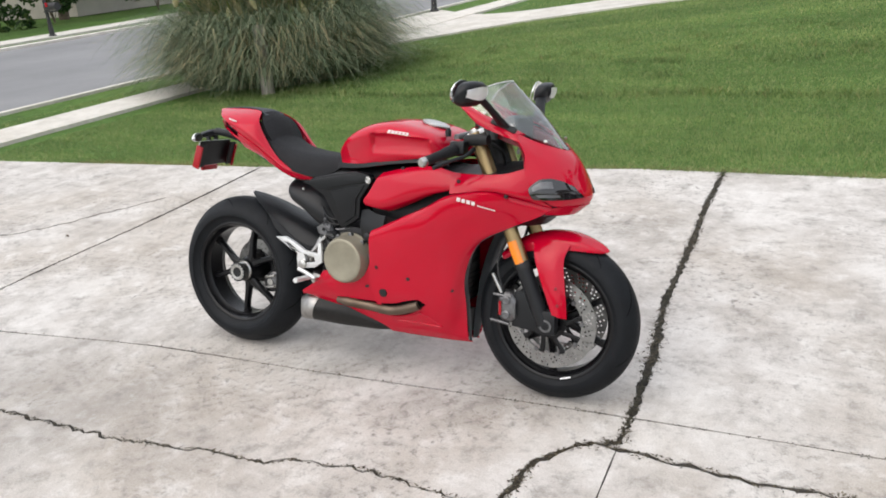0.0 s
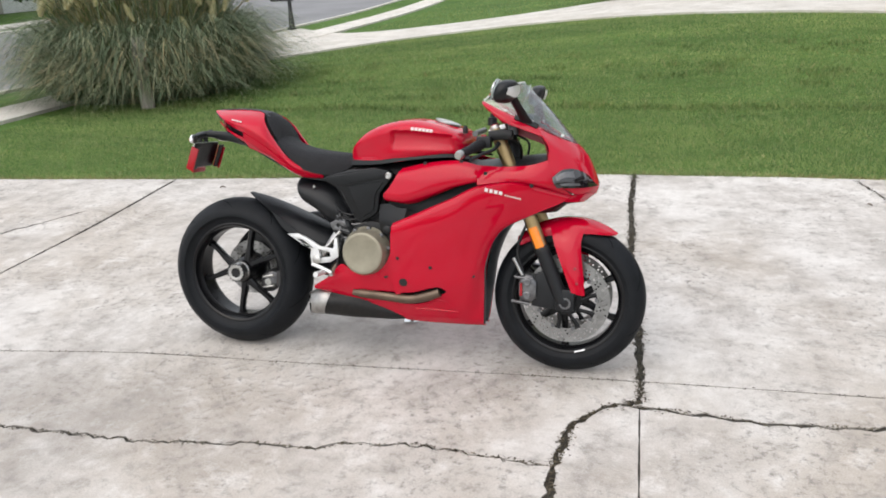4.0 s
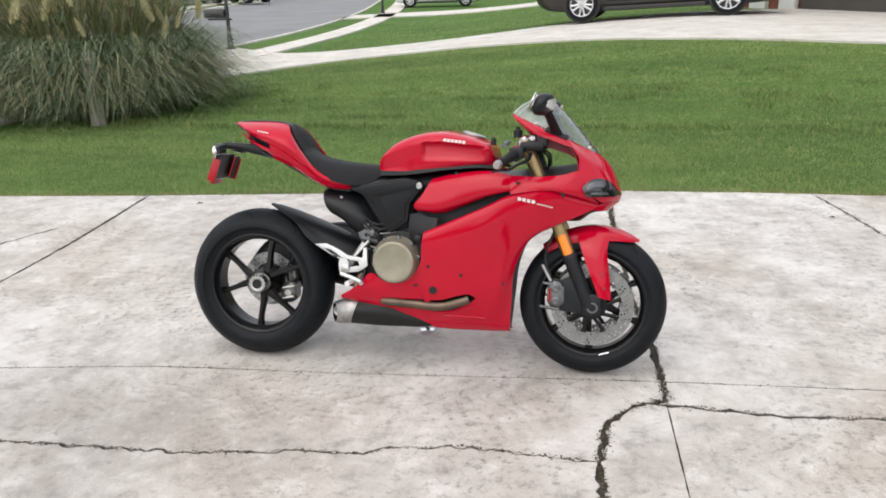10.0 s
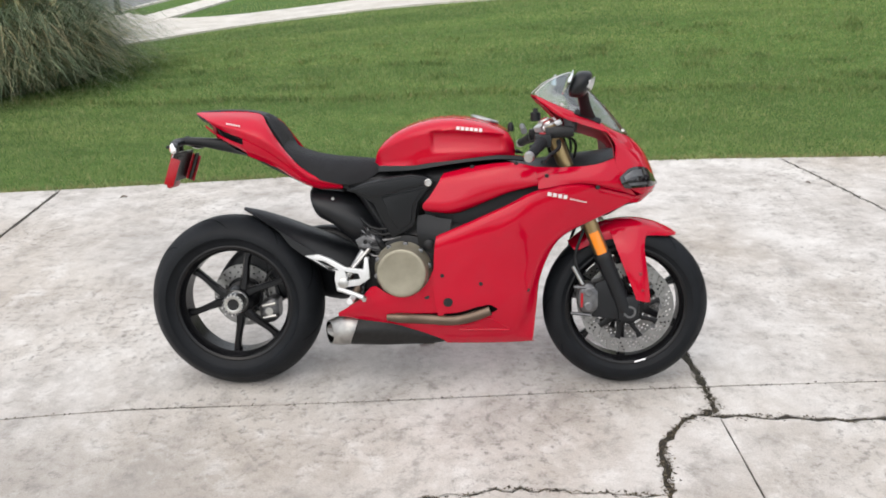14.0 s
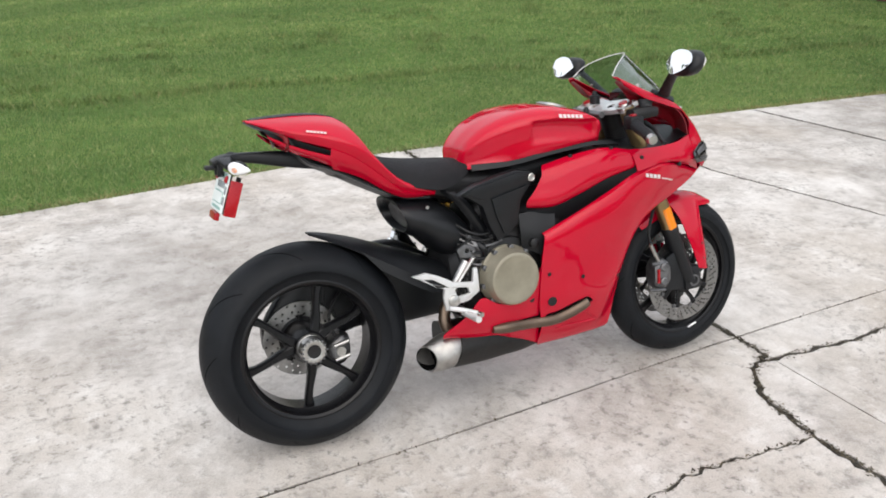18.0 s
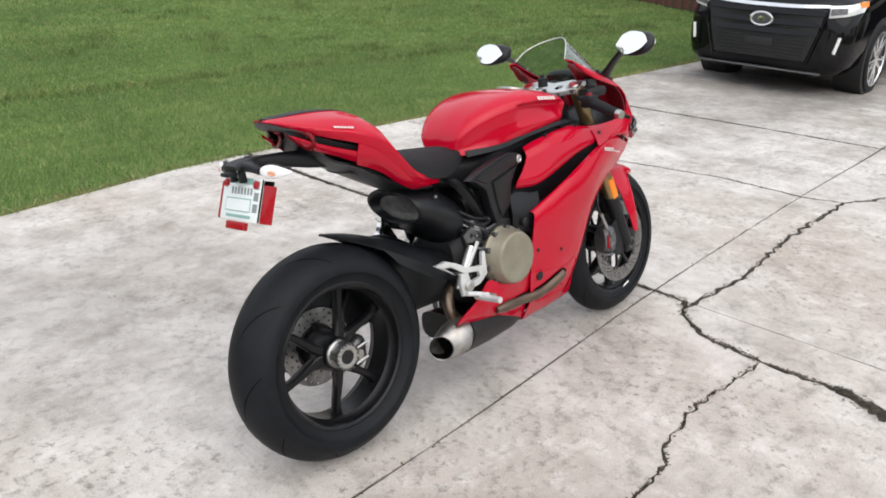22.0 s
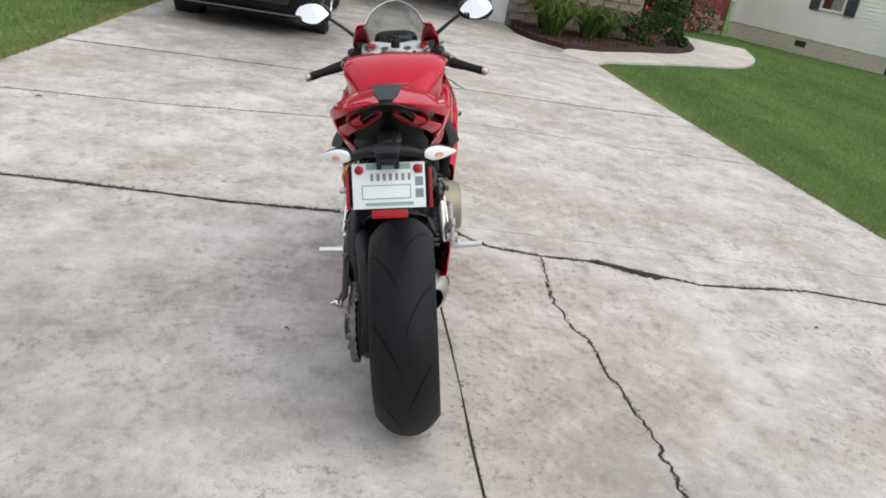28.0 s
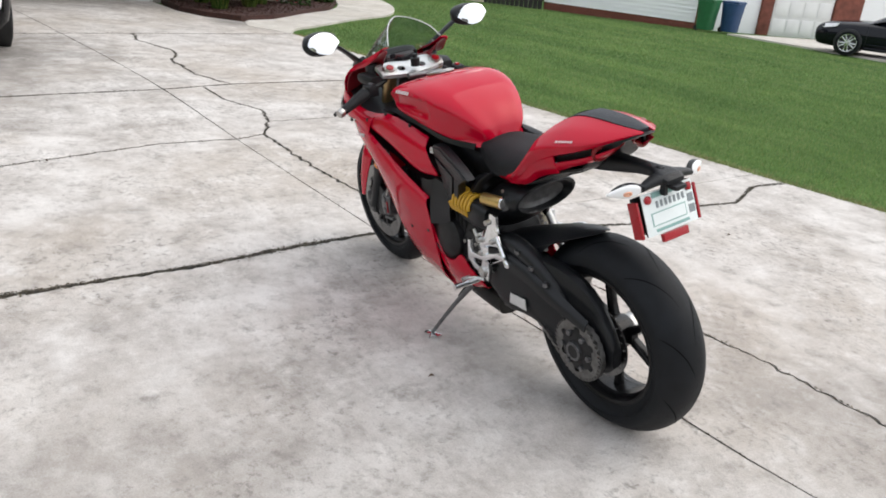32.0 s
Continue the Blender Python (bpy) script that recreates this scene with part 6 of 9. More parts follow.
for k, (x, y, r, h) in enumerate(((14.55, -2.35, 0.6, 0.6), (14.95, -3.2, 0.7, 0.75), (17.4, -4.95, 0.75, 0.8), (18.7, -5.75, 0.7, 0.7))):
    shrub(pose(x, y, land(x, y)), (r, r, h), 2200, 0.05, "dense dark green shrub with few pink-red flowers", 210 + k, 40)

# a few fallen leaves and pebbles on the concrete
def leaf_bm(s):
    return patch([[(-0.5 * s, 0, 0.002), (0, -0.03 * s, 0.006), (0.5 * s, 0, 0.003)], [(-0.5 * s, 0.002, 0.004), (0, 0.12 * s, 0.016), (0.5 * s, 0.002, 0.006)], [(-0.5 * s, 0.004, 0.003), (0, 0.30 * s, 0.010), (0.5 * s, 0.004, 0.004)]], 8, 5, 0.0008)


for k, (x, y, s, turn) in enumerate(((-1.52, 2.13, 0.05, 30), (0.42, 0.40, 0.022, 80), (2.9, 2.4, 0.04, 140), (-2.2, 0.6, 0.035, 10), (1.1, -1.9, 0.02, 60), (3.3, 1.3, 0.03, 200))):
    o = thing("fallen_leaf", "small dry brown leaf lying on the concrete", "leaf", pose(x, y, 0.0015, 0, 0, turn), "fallen leaves")
    part("blade", leaf_bm(s), M_DRYLEAF, o)

# ---- the motorcycle (x forward, y to its left, z up; leans on its side stand) ----
bike = thing("motorcycle", "glossy red sports motorcycle leaning on its side stand", "motorcycle", pose(0.03, -0.043, 0.002, -11, 0, 1.8))
RX, RZ, FX, FZ = -0.029, 0.3135, 1.398, 0.2935
FRONT_SHIFT = Vector((0, -0.017, 0))


def sides(name, rows, mat, parent, label="", nu=24, nv=10, thick=0.004, angle=40):
    """The same panel on the machine's right (as given, y below 0) and left."""
    a = patch(rows, nu, nv, thick)
    b = a.copy()
    for v in b.verts:
        v.co.y = -v.co.y
    bmesh.ops.reverse_faces(b, faces=b.faces[:])
    return part(name, a, mat, parent, label, angle=angle), part(name, b, mat, parent, label, angle=angle)


def pair(name, bm, mat, parent, label=""):
    b = bm.copy()
    for v in b.verts:
        v.co.y = -v.co.y
    bmesh.ops.reverse_faces(b, faces=b.faces[:])
    return part(name, bm, mat, parent, label), part(name, b, mat, parent, label)


def tyre_profile(r, half, seat, bulge):
    """Section of a round-shouldered tyre: crown, shoulders, side walls down to the rim seat."""
    pts = []
    for k in range(17):
        a = -1 + 2 * k / 16
        pts.append((half * a, r - (r - bulge) * abs(a) ** 2.3))
    wall = [(half * 0.985, bulge - 0.02), (half * 0.93, (bulge + seat) / 2 + 0.004), (half * 0.80, seat + 0.008), (half * 0.74, seat - 0.006)]
    inner = [(half * 0.5, seat - 0.004)]
    return [(-y, q) for y, q in (inner + wall[::-1])] + pts + wall[::-1][::-1] + inner


def groove_bm(r, half, bulge, base, sgn, at, lean):
    """One curved tread groove laid across a tyre as a fine dark strip."""
    bm = bmesh.new()
    prev = None
    for i in range(13):
        u = i / 12
        a = base + u * lean
        y = sgn * half * (0.06 + 0.80 * u ** 1.5)
        w = 0.0012 + 0.0018 * math.sin(math.pi * u)
        rr = r - (r - bulge) * abs(y / half) ** 2.3 + 0.0007
        pq = [bm.verts.new((at[0] + rr * math.cos(a + da), at[1] + y, at[2] + rr * math.sin(a + da))) for da in (-w / r, w / r)]
        if prev:
            bm.faces.new((prev[0], prev[1], pq[1], pq[0]))
        prev = pq
    return bm


M_GROOVE = surface("tread_groove", (0.002, 0.002, 0.002), 0.95, spec=0.05)


def disc_bm(at, r_out, r_in, y, d, holes=36, rows=2):
    """A drilled brake disc."""
    outer = ring_pts(at[0], at[2], r_out, 72)
    drilled = [ring_pts(at[0], at[2], r_in, 60)]
    for k in range(holes):
        for j in range(rows):
            a = math.tau * (k + 0.35 * j) / holes
            rr = r_in + (r_out - r_in) * (0.28 + 0.46 * j / max(rows - 1, 1)) + 0.006 * (k % 3 - 1)
            drilled.append(ring_pts(at[0] + rr * math.cos(a), at[2] + rr * math.sin(a), 0.0042, 6))
    return plate(outer, y - d / 2, y + d / 2, 0.0, drilled)


def wheel(name, at, half, r, bulge, spokes, phase, label):
    rim_pts = [(-half * 0.76, 0.224), (-half * 0.79, 0.214), (-half * 0.74, 0.206), (-half * 0.55, 0.203), (-half * 0.40, 0.192), (half * 0.40, 0.192), (half * 0.55, 0.203),
               (half * 0.74, 0.206), (half * 0.79, 0.214), (half * 0.76, 0.224), (half * 0.5, 0.214), (half * 0.35, 0.204), (-half * 0.35, 0.204), (-half * 0.5, 0.214)]
    rim = part(name, lathe(rim_pts, "y", 72, at, closed=True), M_WHEEL, bike, label, angle=30)
    part("tyre", lathe(tyre_profile(r, half, 0.216, bulge), "y", 96, at, closed=True), M_RUBBER, rim, "black sports tyre with a worn round tread", angle=60)
    for k in range(9):
        for sgn in (-1, 1):
            part("tread_groove", groove_bm(r, half, bulge, math.tau * (k + (0.5 if sgn > 0 else 0)) / 9, sgn, at, -0.5), M_GROOVE, rim)
    # three forked spokes, each splitting into two arms at the hub
    for k in range(spokes):
        base = math.tau * k / spokes + phase
        for sgn in (-1, 1):
            part("spoke", spoke_bm(at, 0.030, 0.200, base + sgn * 0.16, sgn * 0.28, -0.014, -0.004, 0.036, 0.020, 0.030), M_WHEEL, rim)
        part("spoke_web", spoke_bm(at, 0.030, 0.072, base, 0.0, -0.012, -0.010, 0.044, 0.030, 0.024), M_WHEEL, rim)
    return rim


# rear wheel
rw = wheel("rear_wheel", (RX, -0.017, RZ), 0.0918, 0.3225, 0.268, 3, radians(50), "black alloy rear wheel with three forked spokes")
part("hub", lathe([(-0.060, 0.036), (-0.058, 0.046), (-0.03, 0.056), (0.03, 0.06), (0.09, 0.06)], "y", 40, (RX, 0, RZ)), M_WHEEL, rw)
part("axle_nut", lathe([(-0.096, 0.020), (-0.099, 0.026), (-0.097, 0.036), (-0.085, 0.040), (-0.064, 0.041), (-0.059, 0.046), (-0.050, 0.048)], "y", 36, (RX, 0, RZ)), M_STEEL, rw, "grey steel axle nut")
part("axle_bore", lathe([(-0.0965, 0.0), (-0.0975, 0.012), (-0.0985, 0.021), (-0.080, 0.021)], "y", 24, (RX, 0, RZ)), M_DARK, rw)
for k in range(16):
    a = math.tau * k / 16
    part("nut_tooth", box_bm(-0.003, 0.003, -0.100, -0.090, 0.033, 0.041, 0.001), M_GUN, rw).matrix_local = Matrix.Translation((RX, 0, RZ)) @ Matrix.Rotation(a, 4, "Y")
part("brake_disc", disc_bm((RX, 0, RZ), 0.120, 0.072, 0.052, 0.005, 28), M_DISC, rw, "drilled steel rear brake disc")
for k in range(5):
    part("disc_carrier", spoke_bm((RX, 0.05, RZ), 0.05, 0.078, math.tau * k / 5 + 0.3, 0.0, 0, 0, 0.02, 0.02, 0.01), M_WHEEL, rw)
# rear caliper
cal = part("rear_caliper", loft([(RX + 0.070, 0.030, RZ - 0.055, 0.030, 0.030), (RX + 0.085, 0.030, RZ - 0.055, 0.038, 0.044), (RX + 0.120, 0.030, RZ - 0.045, 0.038, 0.050), (RX + 0.142, 0.030, RZ - 0.040, 0.028, 0.036)], 24, 12), M_GUN, bike, "grey cast rear brake caliper")
for dz in (-0.075, -0.028):
    part("pad_pin", tube([(RX + 0.085, -0.012, RZ + dz), (RX + 0.135, -0.012, RZ + dz + 0.01)], 0.007, 10), M_STEEL, cal)
part("piston_cap", lathe([(-0.012, 0.015), (-0.004, 0.016), (0.0, 0.016)], "y", 16, (RX + 0.108, 0, RZ - 0.05)), M_STEEL, cal)
part("caliper_bracket", plate([(RX - 0.02, RZ + 0.10), (RX + 0.05, RZ + 0.11), (RX + 0.12, RZ + 0.06), (RX + 0.14, RZ - 0.02), (RX + 0.09, RZ - 0.05), (RX + 0.03, RZ - 0.02)], 0.056, 0.080, 0.006), M_PLASTIC, bike, "black rear caliper bracket")
part("brake_line", tube([(RX + 0.10, 0.02, RZ - 0.01), (RX + 0.09, 0.03, RZ + 0.06), (RX + 0.15, 0.06, RZ + 0.14)], 0.0055, 8), M_DARK, bike)

# sprocket on the left
teeth = []
for k in range(78):
    rr = 0.103 if k % 2 else 0.094
    for da in (-0.018, 0.018):
        a = math.tau * k / 78 + da
        teeth.append((RX + rr * math.cos(a), RZ + rr * math.sin(a)))
wins = [ring_pts(RX + 0.068 * math.cos(a), RZ + 0.068 * math.sin(a), 0.013, 10) for a in (math.tau * (k + 0.5) / 6 for k in range(6))]
spr = part("sprocket", plate(teeth, 0.128, 0.134, 0.0, wins), M_SPROCKET, bike, "dull grey steel rear sprocket")
part("carrier", lathe([(0.10, 0.03), (0.10, 0.075), (0.125, 0.08), (0.138, 0.06), (0.142, 0.034), (0.15, 0.03), (0.15, 0.012)], "y", 36, (RX, 0, RZ)), M_DARK, spr)
for k in range(6):
    a = math.tau * k / 6
    part("bolt", lathe([(0.13, 0.009), (0.146, 0.009), (0.148, 0.006)], "y", 8, (RX + 0.058 * math.cos(a), 0, RZ + 0.058 * math.sin(a))), M_GUN, spr)
part("axle_ring", lathe([(0.138, 0.022), (0.152, 0.022), (0.152, 0.030), (0.138, 0.032)], "y", 28, (RX, 0, RZ)), M_GUN, spr)
spr.location = (0, 0.010, 0)

# chain
chain_pts = [(RX, 0, RZ + 0.1), (0.2, 0, 0.45), (0.47, 0, 0.455), (0.51, 0, 0.42), (0.47, 0, 0.385), (0.2, 0, 0.33), (RX, 0, RZ - 0.1), (RX - 0.07, 0, RZ - 0.07), (RX - 0.1, 0, RZ), (RX - 0.07, 0, RZ + 0.07)]
loop = smooth_line([(p[0], 0.131, p[2]) for p in chain_pts], 110, True)
cb = bmesh.new()
for i, p in enumerate(loop):
    d = (loop[(i + 1) % 110] - p)
    m = Matrix.Translation(p + d / 2) @ Matrix.Rotation(-math.atan2(d.z, d.x), 4, "Y")
    w = 0.006 if i % 2 else 0.009
    join_bm(cb, box_bm(-d.length * 0.58, d.length * 0.58, -w, w, -0.0055, 0.0055), m)
part("chain", cb, M_SPROCKET, bike, "oily steel drive chain", smooth=False)


# single-sided swing arm, on the left
swing = part("swing_arm", loft([(0.52, 0.02, 0.41, 0.11, 0.055), (0.44, 0.05, 0.405, 0.10, 0.085), (0.34, 0.105, 0.40, 0.055, 0.115), (0.22, 0.112, 0.42, 0.042, 0.118), (0.12, 0.104, 0.415, 0.034, 0.128), (0.03, 0.092, 0.390, 0.030, 0.138), (-0.05, 0.088, 0.360, 0.028, 0.125), (-0.11, 0.088, 0.335, 0.024, 0.085), (-0.145, 0.09, 0.325, 0.018, 0.035)]), M_PLASTIC, bike, "matt black single-sided swing arm")
part("hub_housing", lathe([(0.055, 0.06), (0.06, 0.088), (0.12, 0.088), (0.125, 0.078)], "y", 40, (RX, 0, RZ)), M_PLASTIC, swing)
part("data_plate", plate([(0.20, 0.345), (0.29, 0.335), (0.285, 0.375), (0.205, 0.385)], 0.158, 0.161, 0.002), M_ALLOY, swing, "pale metal label plate")
part("chain_guard", patch([[(0.40, 0.135, 0.52), (0.20, 0.145, 0.515), (0.05, 0.145, 0.475), (-0.08, 0.145, 0.44)], [(0.40, 0.165, 0.505), (0.20, 0.168, 0.50), (0.05, 0.165, 0.455), (-0.08, 0.16, 0.425)], [(0.39, 0.168, 0.47), (0.20, 0.170, 0.46), (0.05, 0.167, 0.43), (-0.08, 0.162, 0.41)]], 20, 8, 0.004), M_PLASTIC, swing)
part("arm_hump", tube([(0.42, 0.095, 0.485), (0.32, 0.124, 0.535), (0.20, 0.128, 0.525), (0.09, 0.128, 0.470), (0.035, 0.124, 0.40)], 0.029, 14, 24, taper=[1.0, 1.15, 1.1, 0.9, 0.7]), M_PLASTIC, swing, "raised spine of the swing arm")
for k in range(3):
    part("hose_clip", lathe([(-0.006, 0.010), (0.006, 0.010)], "z", 12), M_GUN, swing).matrix_local = pose(0.24 - 0.07 * k, 0.158, 0.545 - 0.028 * k)
part("brake_hose", tube([(0.36, 0.10, 0.53), (0.22, 0.085, 0.535), (0.08, 0.075, 0.48), (0.05, 0.06, 0.38)], 0.006, 8), M_DARK, swing)
part("hugger", patch([[(x, -w, zl), (x, -w * 0.6, zm), (x, 0, zc), (x, w * 0.6, zm), (x, w, zl)] for x, w, zl, zm, zc in (
    (0.440, 0.100, 0.455, 0.490, 0.502), (0.330, 0.115, 0.482, 0.535, 0.550), (0.240, 0.110, 0.533, 0.573, 0.587), (0.140, 0.090, 0.595, 0.614, 0.626), (0.060, 0.050, 0.634, 0.644, 0.650), (0.010, 0.016, 0.655, 0.658, 0.660))], 28, 22, 0.004), M_PLASTIC, bike, "black rear wheel hugger")
sides("hugger_side", [[(0.44, -0.103, 0.460), (0.33, -0.118, 0.487), (0.24, -0.113, 0.538), (0.15, -0.094, 0.590)], [(0.44, -0.112, 0.415), (0.35, -0.124, 0.440), (0.25, -0.117, 0.497), (0.20, -0.107, 0.530)]], M_PLASTIC, bike, nv=5, nu=16)

# front wheel, discs, forks
fw = wheel("front_wheel", (FX, 0, FZ), 0.063, 0.2963, 0.254, 3, radians(3), "black alloy front wheel with three forked spokes")
fw.location = FRONT_SHIFT
part("hub", lathe([(-0.06, 0.030), (-0.05, 0.040), (0.05, 0.040), (0.06, 0.030)], "y", 32, (FX, 0, FZ)), M_WHEEL, fw)
for sy in (-0.066, 0.066):
    d = part("brake_disc", disc_bm((FX, 0, FZ), 0.165, 0.112, sy, 0.005, 44, 3), M_DISC, fw, "large drilled steel front brake disc")
    for k in range(9):
        part("disc_carrier", spoke_bm((FX, sy, FZ), 0.05, 0.117, math.tau * k / 9, 0.25, 0, 0, 0.016, 0.016, 0.008), M_WHEEL, d)
        rv = math.tau * (k + 0.1) / 9
        part("rivet", lathe([(sy * 1.06, 0.0085), (sy * 1.12, 0.0075)], "y", 10, (FX + 0.114 * math.cos(rv), 0, FZ + 0.114 * math.sin(rv))), M_GUN, d)
    part("disc_hub", lathe([(sy - 0.004, 0.03), (sy - 0.004, 0.058), (sy + 0.004, 0.058), (sy + 0.004, 0.03)], "y", 32, (FX, 0, FZ), closed=True), M_WHEEL, d)
part("rim_sticker", patch([[(FX + 0.035, -0.052, FZ - 0.211), (FX + 0.075, -0.052, FZ - 0.199)], [(FX + 0.035, -0.05, FZ - 0.206), (FX + 0.073, -0.05, FZ - 0.194)]], 8, 3, 0.001), M_WHITE, fw, "small white lettering shown as a bar")
UP = Vector((-0.385, 0, 0.923))
for sy in (-1, 1):
    y = 0.102 * sy
    foot = Vector((FX - 0.012, y, FZ))
    fork = part("fork_leg", tube([foot, foot + UP * 0.215], 0.028, 20), M_PLASTIC, bike, "black lower fork leg")
    fork.location = FRONT_SHIFT
    part("fork_tube", tube([foot + UP * 0.20, foot + UP * 0.705], 0.026, 24), M_GOLD, fork, "bronze-gold upper fork tube")
    part("axle_clamp", box_bm(FX - 0.04, FX + 0.035, y - 0.022, y + 0.022, FZ - 0.035, FZ + 0.055, 0.014), M_PLASTIC, fork)
    part("axle_cap", lathe([(y + sy * 0.018, 0.023), (y + sy * 0.024, 0.022), (y + sy * 0.024, 0.015), (y + sy * 0.012, 0.014)], "y", 24, (FX, 0, FZ)), M_GUN, fork)
    part("axle_end", lathe([(y + sy * 0.0, 0.014), (y + sy * 0.014, 0.013)], "y", 16, (FX, 0, FZ)), M_DARK, fork)
    part("dust_seal", lathe([(0, 0.030), (0.02, 0.031), (0.026, 0.027)], "z", 20), M_DARK, fork).matrix_local = Matrix.Translation(foot + UP * 0.205) @ pose(0, 0, 0, 0, -22.6, 0)
    a = foot + UP * 0.228
    part("reflector", patch([[a + UP * u + Vector((dx, sy * dy, dx * 0.42)) for u in (0.0, 0.004, 0.078, 0.082)] for dx, dy in ((-0.016, 0.022), (-0.013, 0.0275), (0.0, 0.030), (0.013, 0.0275), (0.016, 0.022))], 10, 9, 0.003), M_ORANGE, fork, "orange side reflector")
    # caliper behind the leg
    c = part("front_caliper", loft([(FX - 0.178, y * 0.93, FZ + 0.048, 0.026, 0.034), (FX - 0.166, y * 0.95, FZ + 0.050, 0.030, 0.054), (FX - 0.132, y * 0.97, FZ + 0.047, 0.030, 0.056), (FX - 0.112, y * 0.97, FZ + 0.045, 0.026, 0.036)]), M_GUN, fork, "grey radial front brake caliper")
    part("pad_pin", tube([(FX - 0.195, y + sy * 0.02, FZ + 0.092), (FX - 0.125, y + sy * 0.02, FZ + 0.086)], 0.006, 10), M_GUN, c)
    part("pad_pin", tube([(FX - 0.205, y + sy * 0.02, FZ - 0.003), (FX - 0.135, y + sy * 0.02, FZ - 0.012)], 0.006, 10), M_GUN, c)
    for zz in (0.022, 0.074):
        part("piston_cap", lathe([(y + sy * 0.018, 0.017), (y + sy * 0.030, 0.016), (y + sy * 0.033, 0.011), (y + sy * 0.031, 0.0)], "y", 18, (FX - 0.145, 0, FZ + zz)), M_GUN, c)
    part("red_mark", box_bm(FX - 0.172, FX - 0.164, y + sy * 0.024, y + sy * 0.0285, FZ + 0.02, FZ + 0.07, 0.001), M_REDLENS, c, "red marking shown as a bar")
    part("caliper_mount", plate([(FX - 0.12, FZ + 0.10), (FX - 0.06, FZ + 0.13), (FX - 0.02, FZ + 0.03), (FX - 0.03, FZ - 0.03), (FX - 0.13, FZ - 0.02)], y - 0.012, y + 0.012, 0.004), M_PLASTIC, fork)
    part("brake_hose", tube([(FX - 0.16, y + sy * 0.02, FZ + 0.10), (FX - 0.19, y, FZ + 0.19), (FX - 0.16, y * 0.9, FZ + 0.29), (FX - 0.13, y * 0.6, FZ + 0.36)], 0.0055, 8), M_DARK, fork)
    part("hose_end", tube([(FX - 0.165, y + sy * 0.02, FZ + 0.10), (FX - 0.20, y + sy * 0.02, FZ + 0.165)], 0.0065, 8), M_STEEL, fork)

# front mudguard
def guard_row(ang, r, w, drop):
    c = Vector((FX + r * math.cos(ang), 0, FZ + r * math.sin(ang)))
    o = Vector((math.cos(ang), 0, math.sin(ang)))
    return [c + Vector((0, -w, 0)) - o * drop, c + Vector((0, -w * 0.93, 0)) - o * drop * 0.35, c + Vector((0, -w * 0.5, 0)), c + o * 0.006, c + Vector((0, w * 0.5, 0)), c + Vector((0, w * 0.93, 0)) - o * drop * 0.35, c + Vector((0, w, 0)) - o * drop]


guard = part("front_mudguard", patch([guard_row(radians(a), r, w, d) for a, r, w, d in ((132, 0.304, 0.066, 0.028), (116, 0.307, 0.075, 0.042), (99, 0.310, 0.078, 0.052), (84, 0.312, 0.076, 0.050), (71, 0.312, 0.068, 0.036), (61, 0.311, 0.050, 0.018), (55.5, 0.310, 0.016, 0.003))], 34, 28, 0.0035), M_RED, bike, "red front mudguard")
guard.location = FRONT_SHIFT * 0.6
sides("mudguard_leg", [
    [(1.33, -0.080, 0.575), (1.38, -0.082, 0.585), (1.43, -0.080, 0.585), (1.46, -0.077, 0.575)],
    [(1.345, -0.112, 0.53), (1.385, -0.118, 0.53), (1.425, -0.114, 0.53), (1.448, -0.100, 0.53)],
    [(1.375, -0.126, 0.45), (1.405, -0.131, 0.45), (1.435, -0.128, 0.45), (1.456, -0.112, 0.45)],
    [(1.400, -0.130, 0.39), (1.420, -0.134, 0.39), (1.445, -0.131, 0.39), (1.464, -0.116, 0.39)],
    [(1.420, -0.130, 0.337), (1.436, -0.132, 0.333), (1.452, -0.130, 0.329), (1.470, -0.118, 0.325)]], M_RED, guard, nu=18, nv=16)
for sy in (-1, 1):
    for z, x in ((0.43, 1.432), (0.372, 1.44)):
        part("bolt", lathe([(sy * 0.131, 0.006), (sy * 0.134, 0.006), (sy * 0.135, 0.003)], "y", 10, (x, 0, z)), M_REDIN, guard)

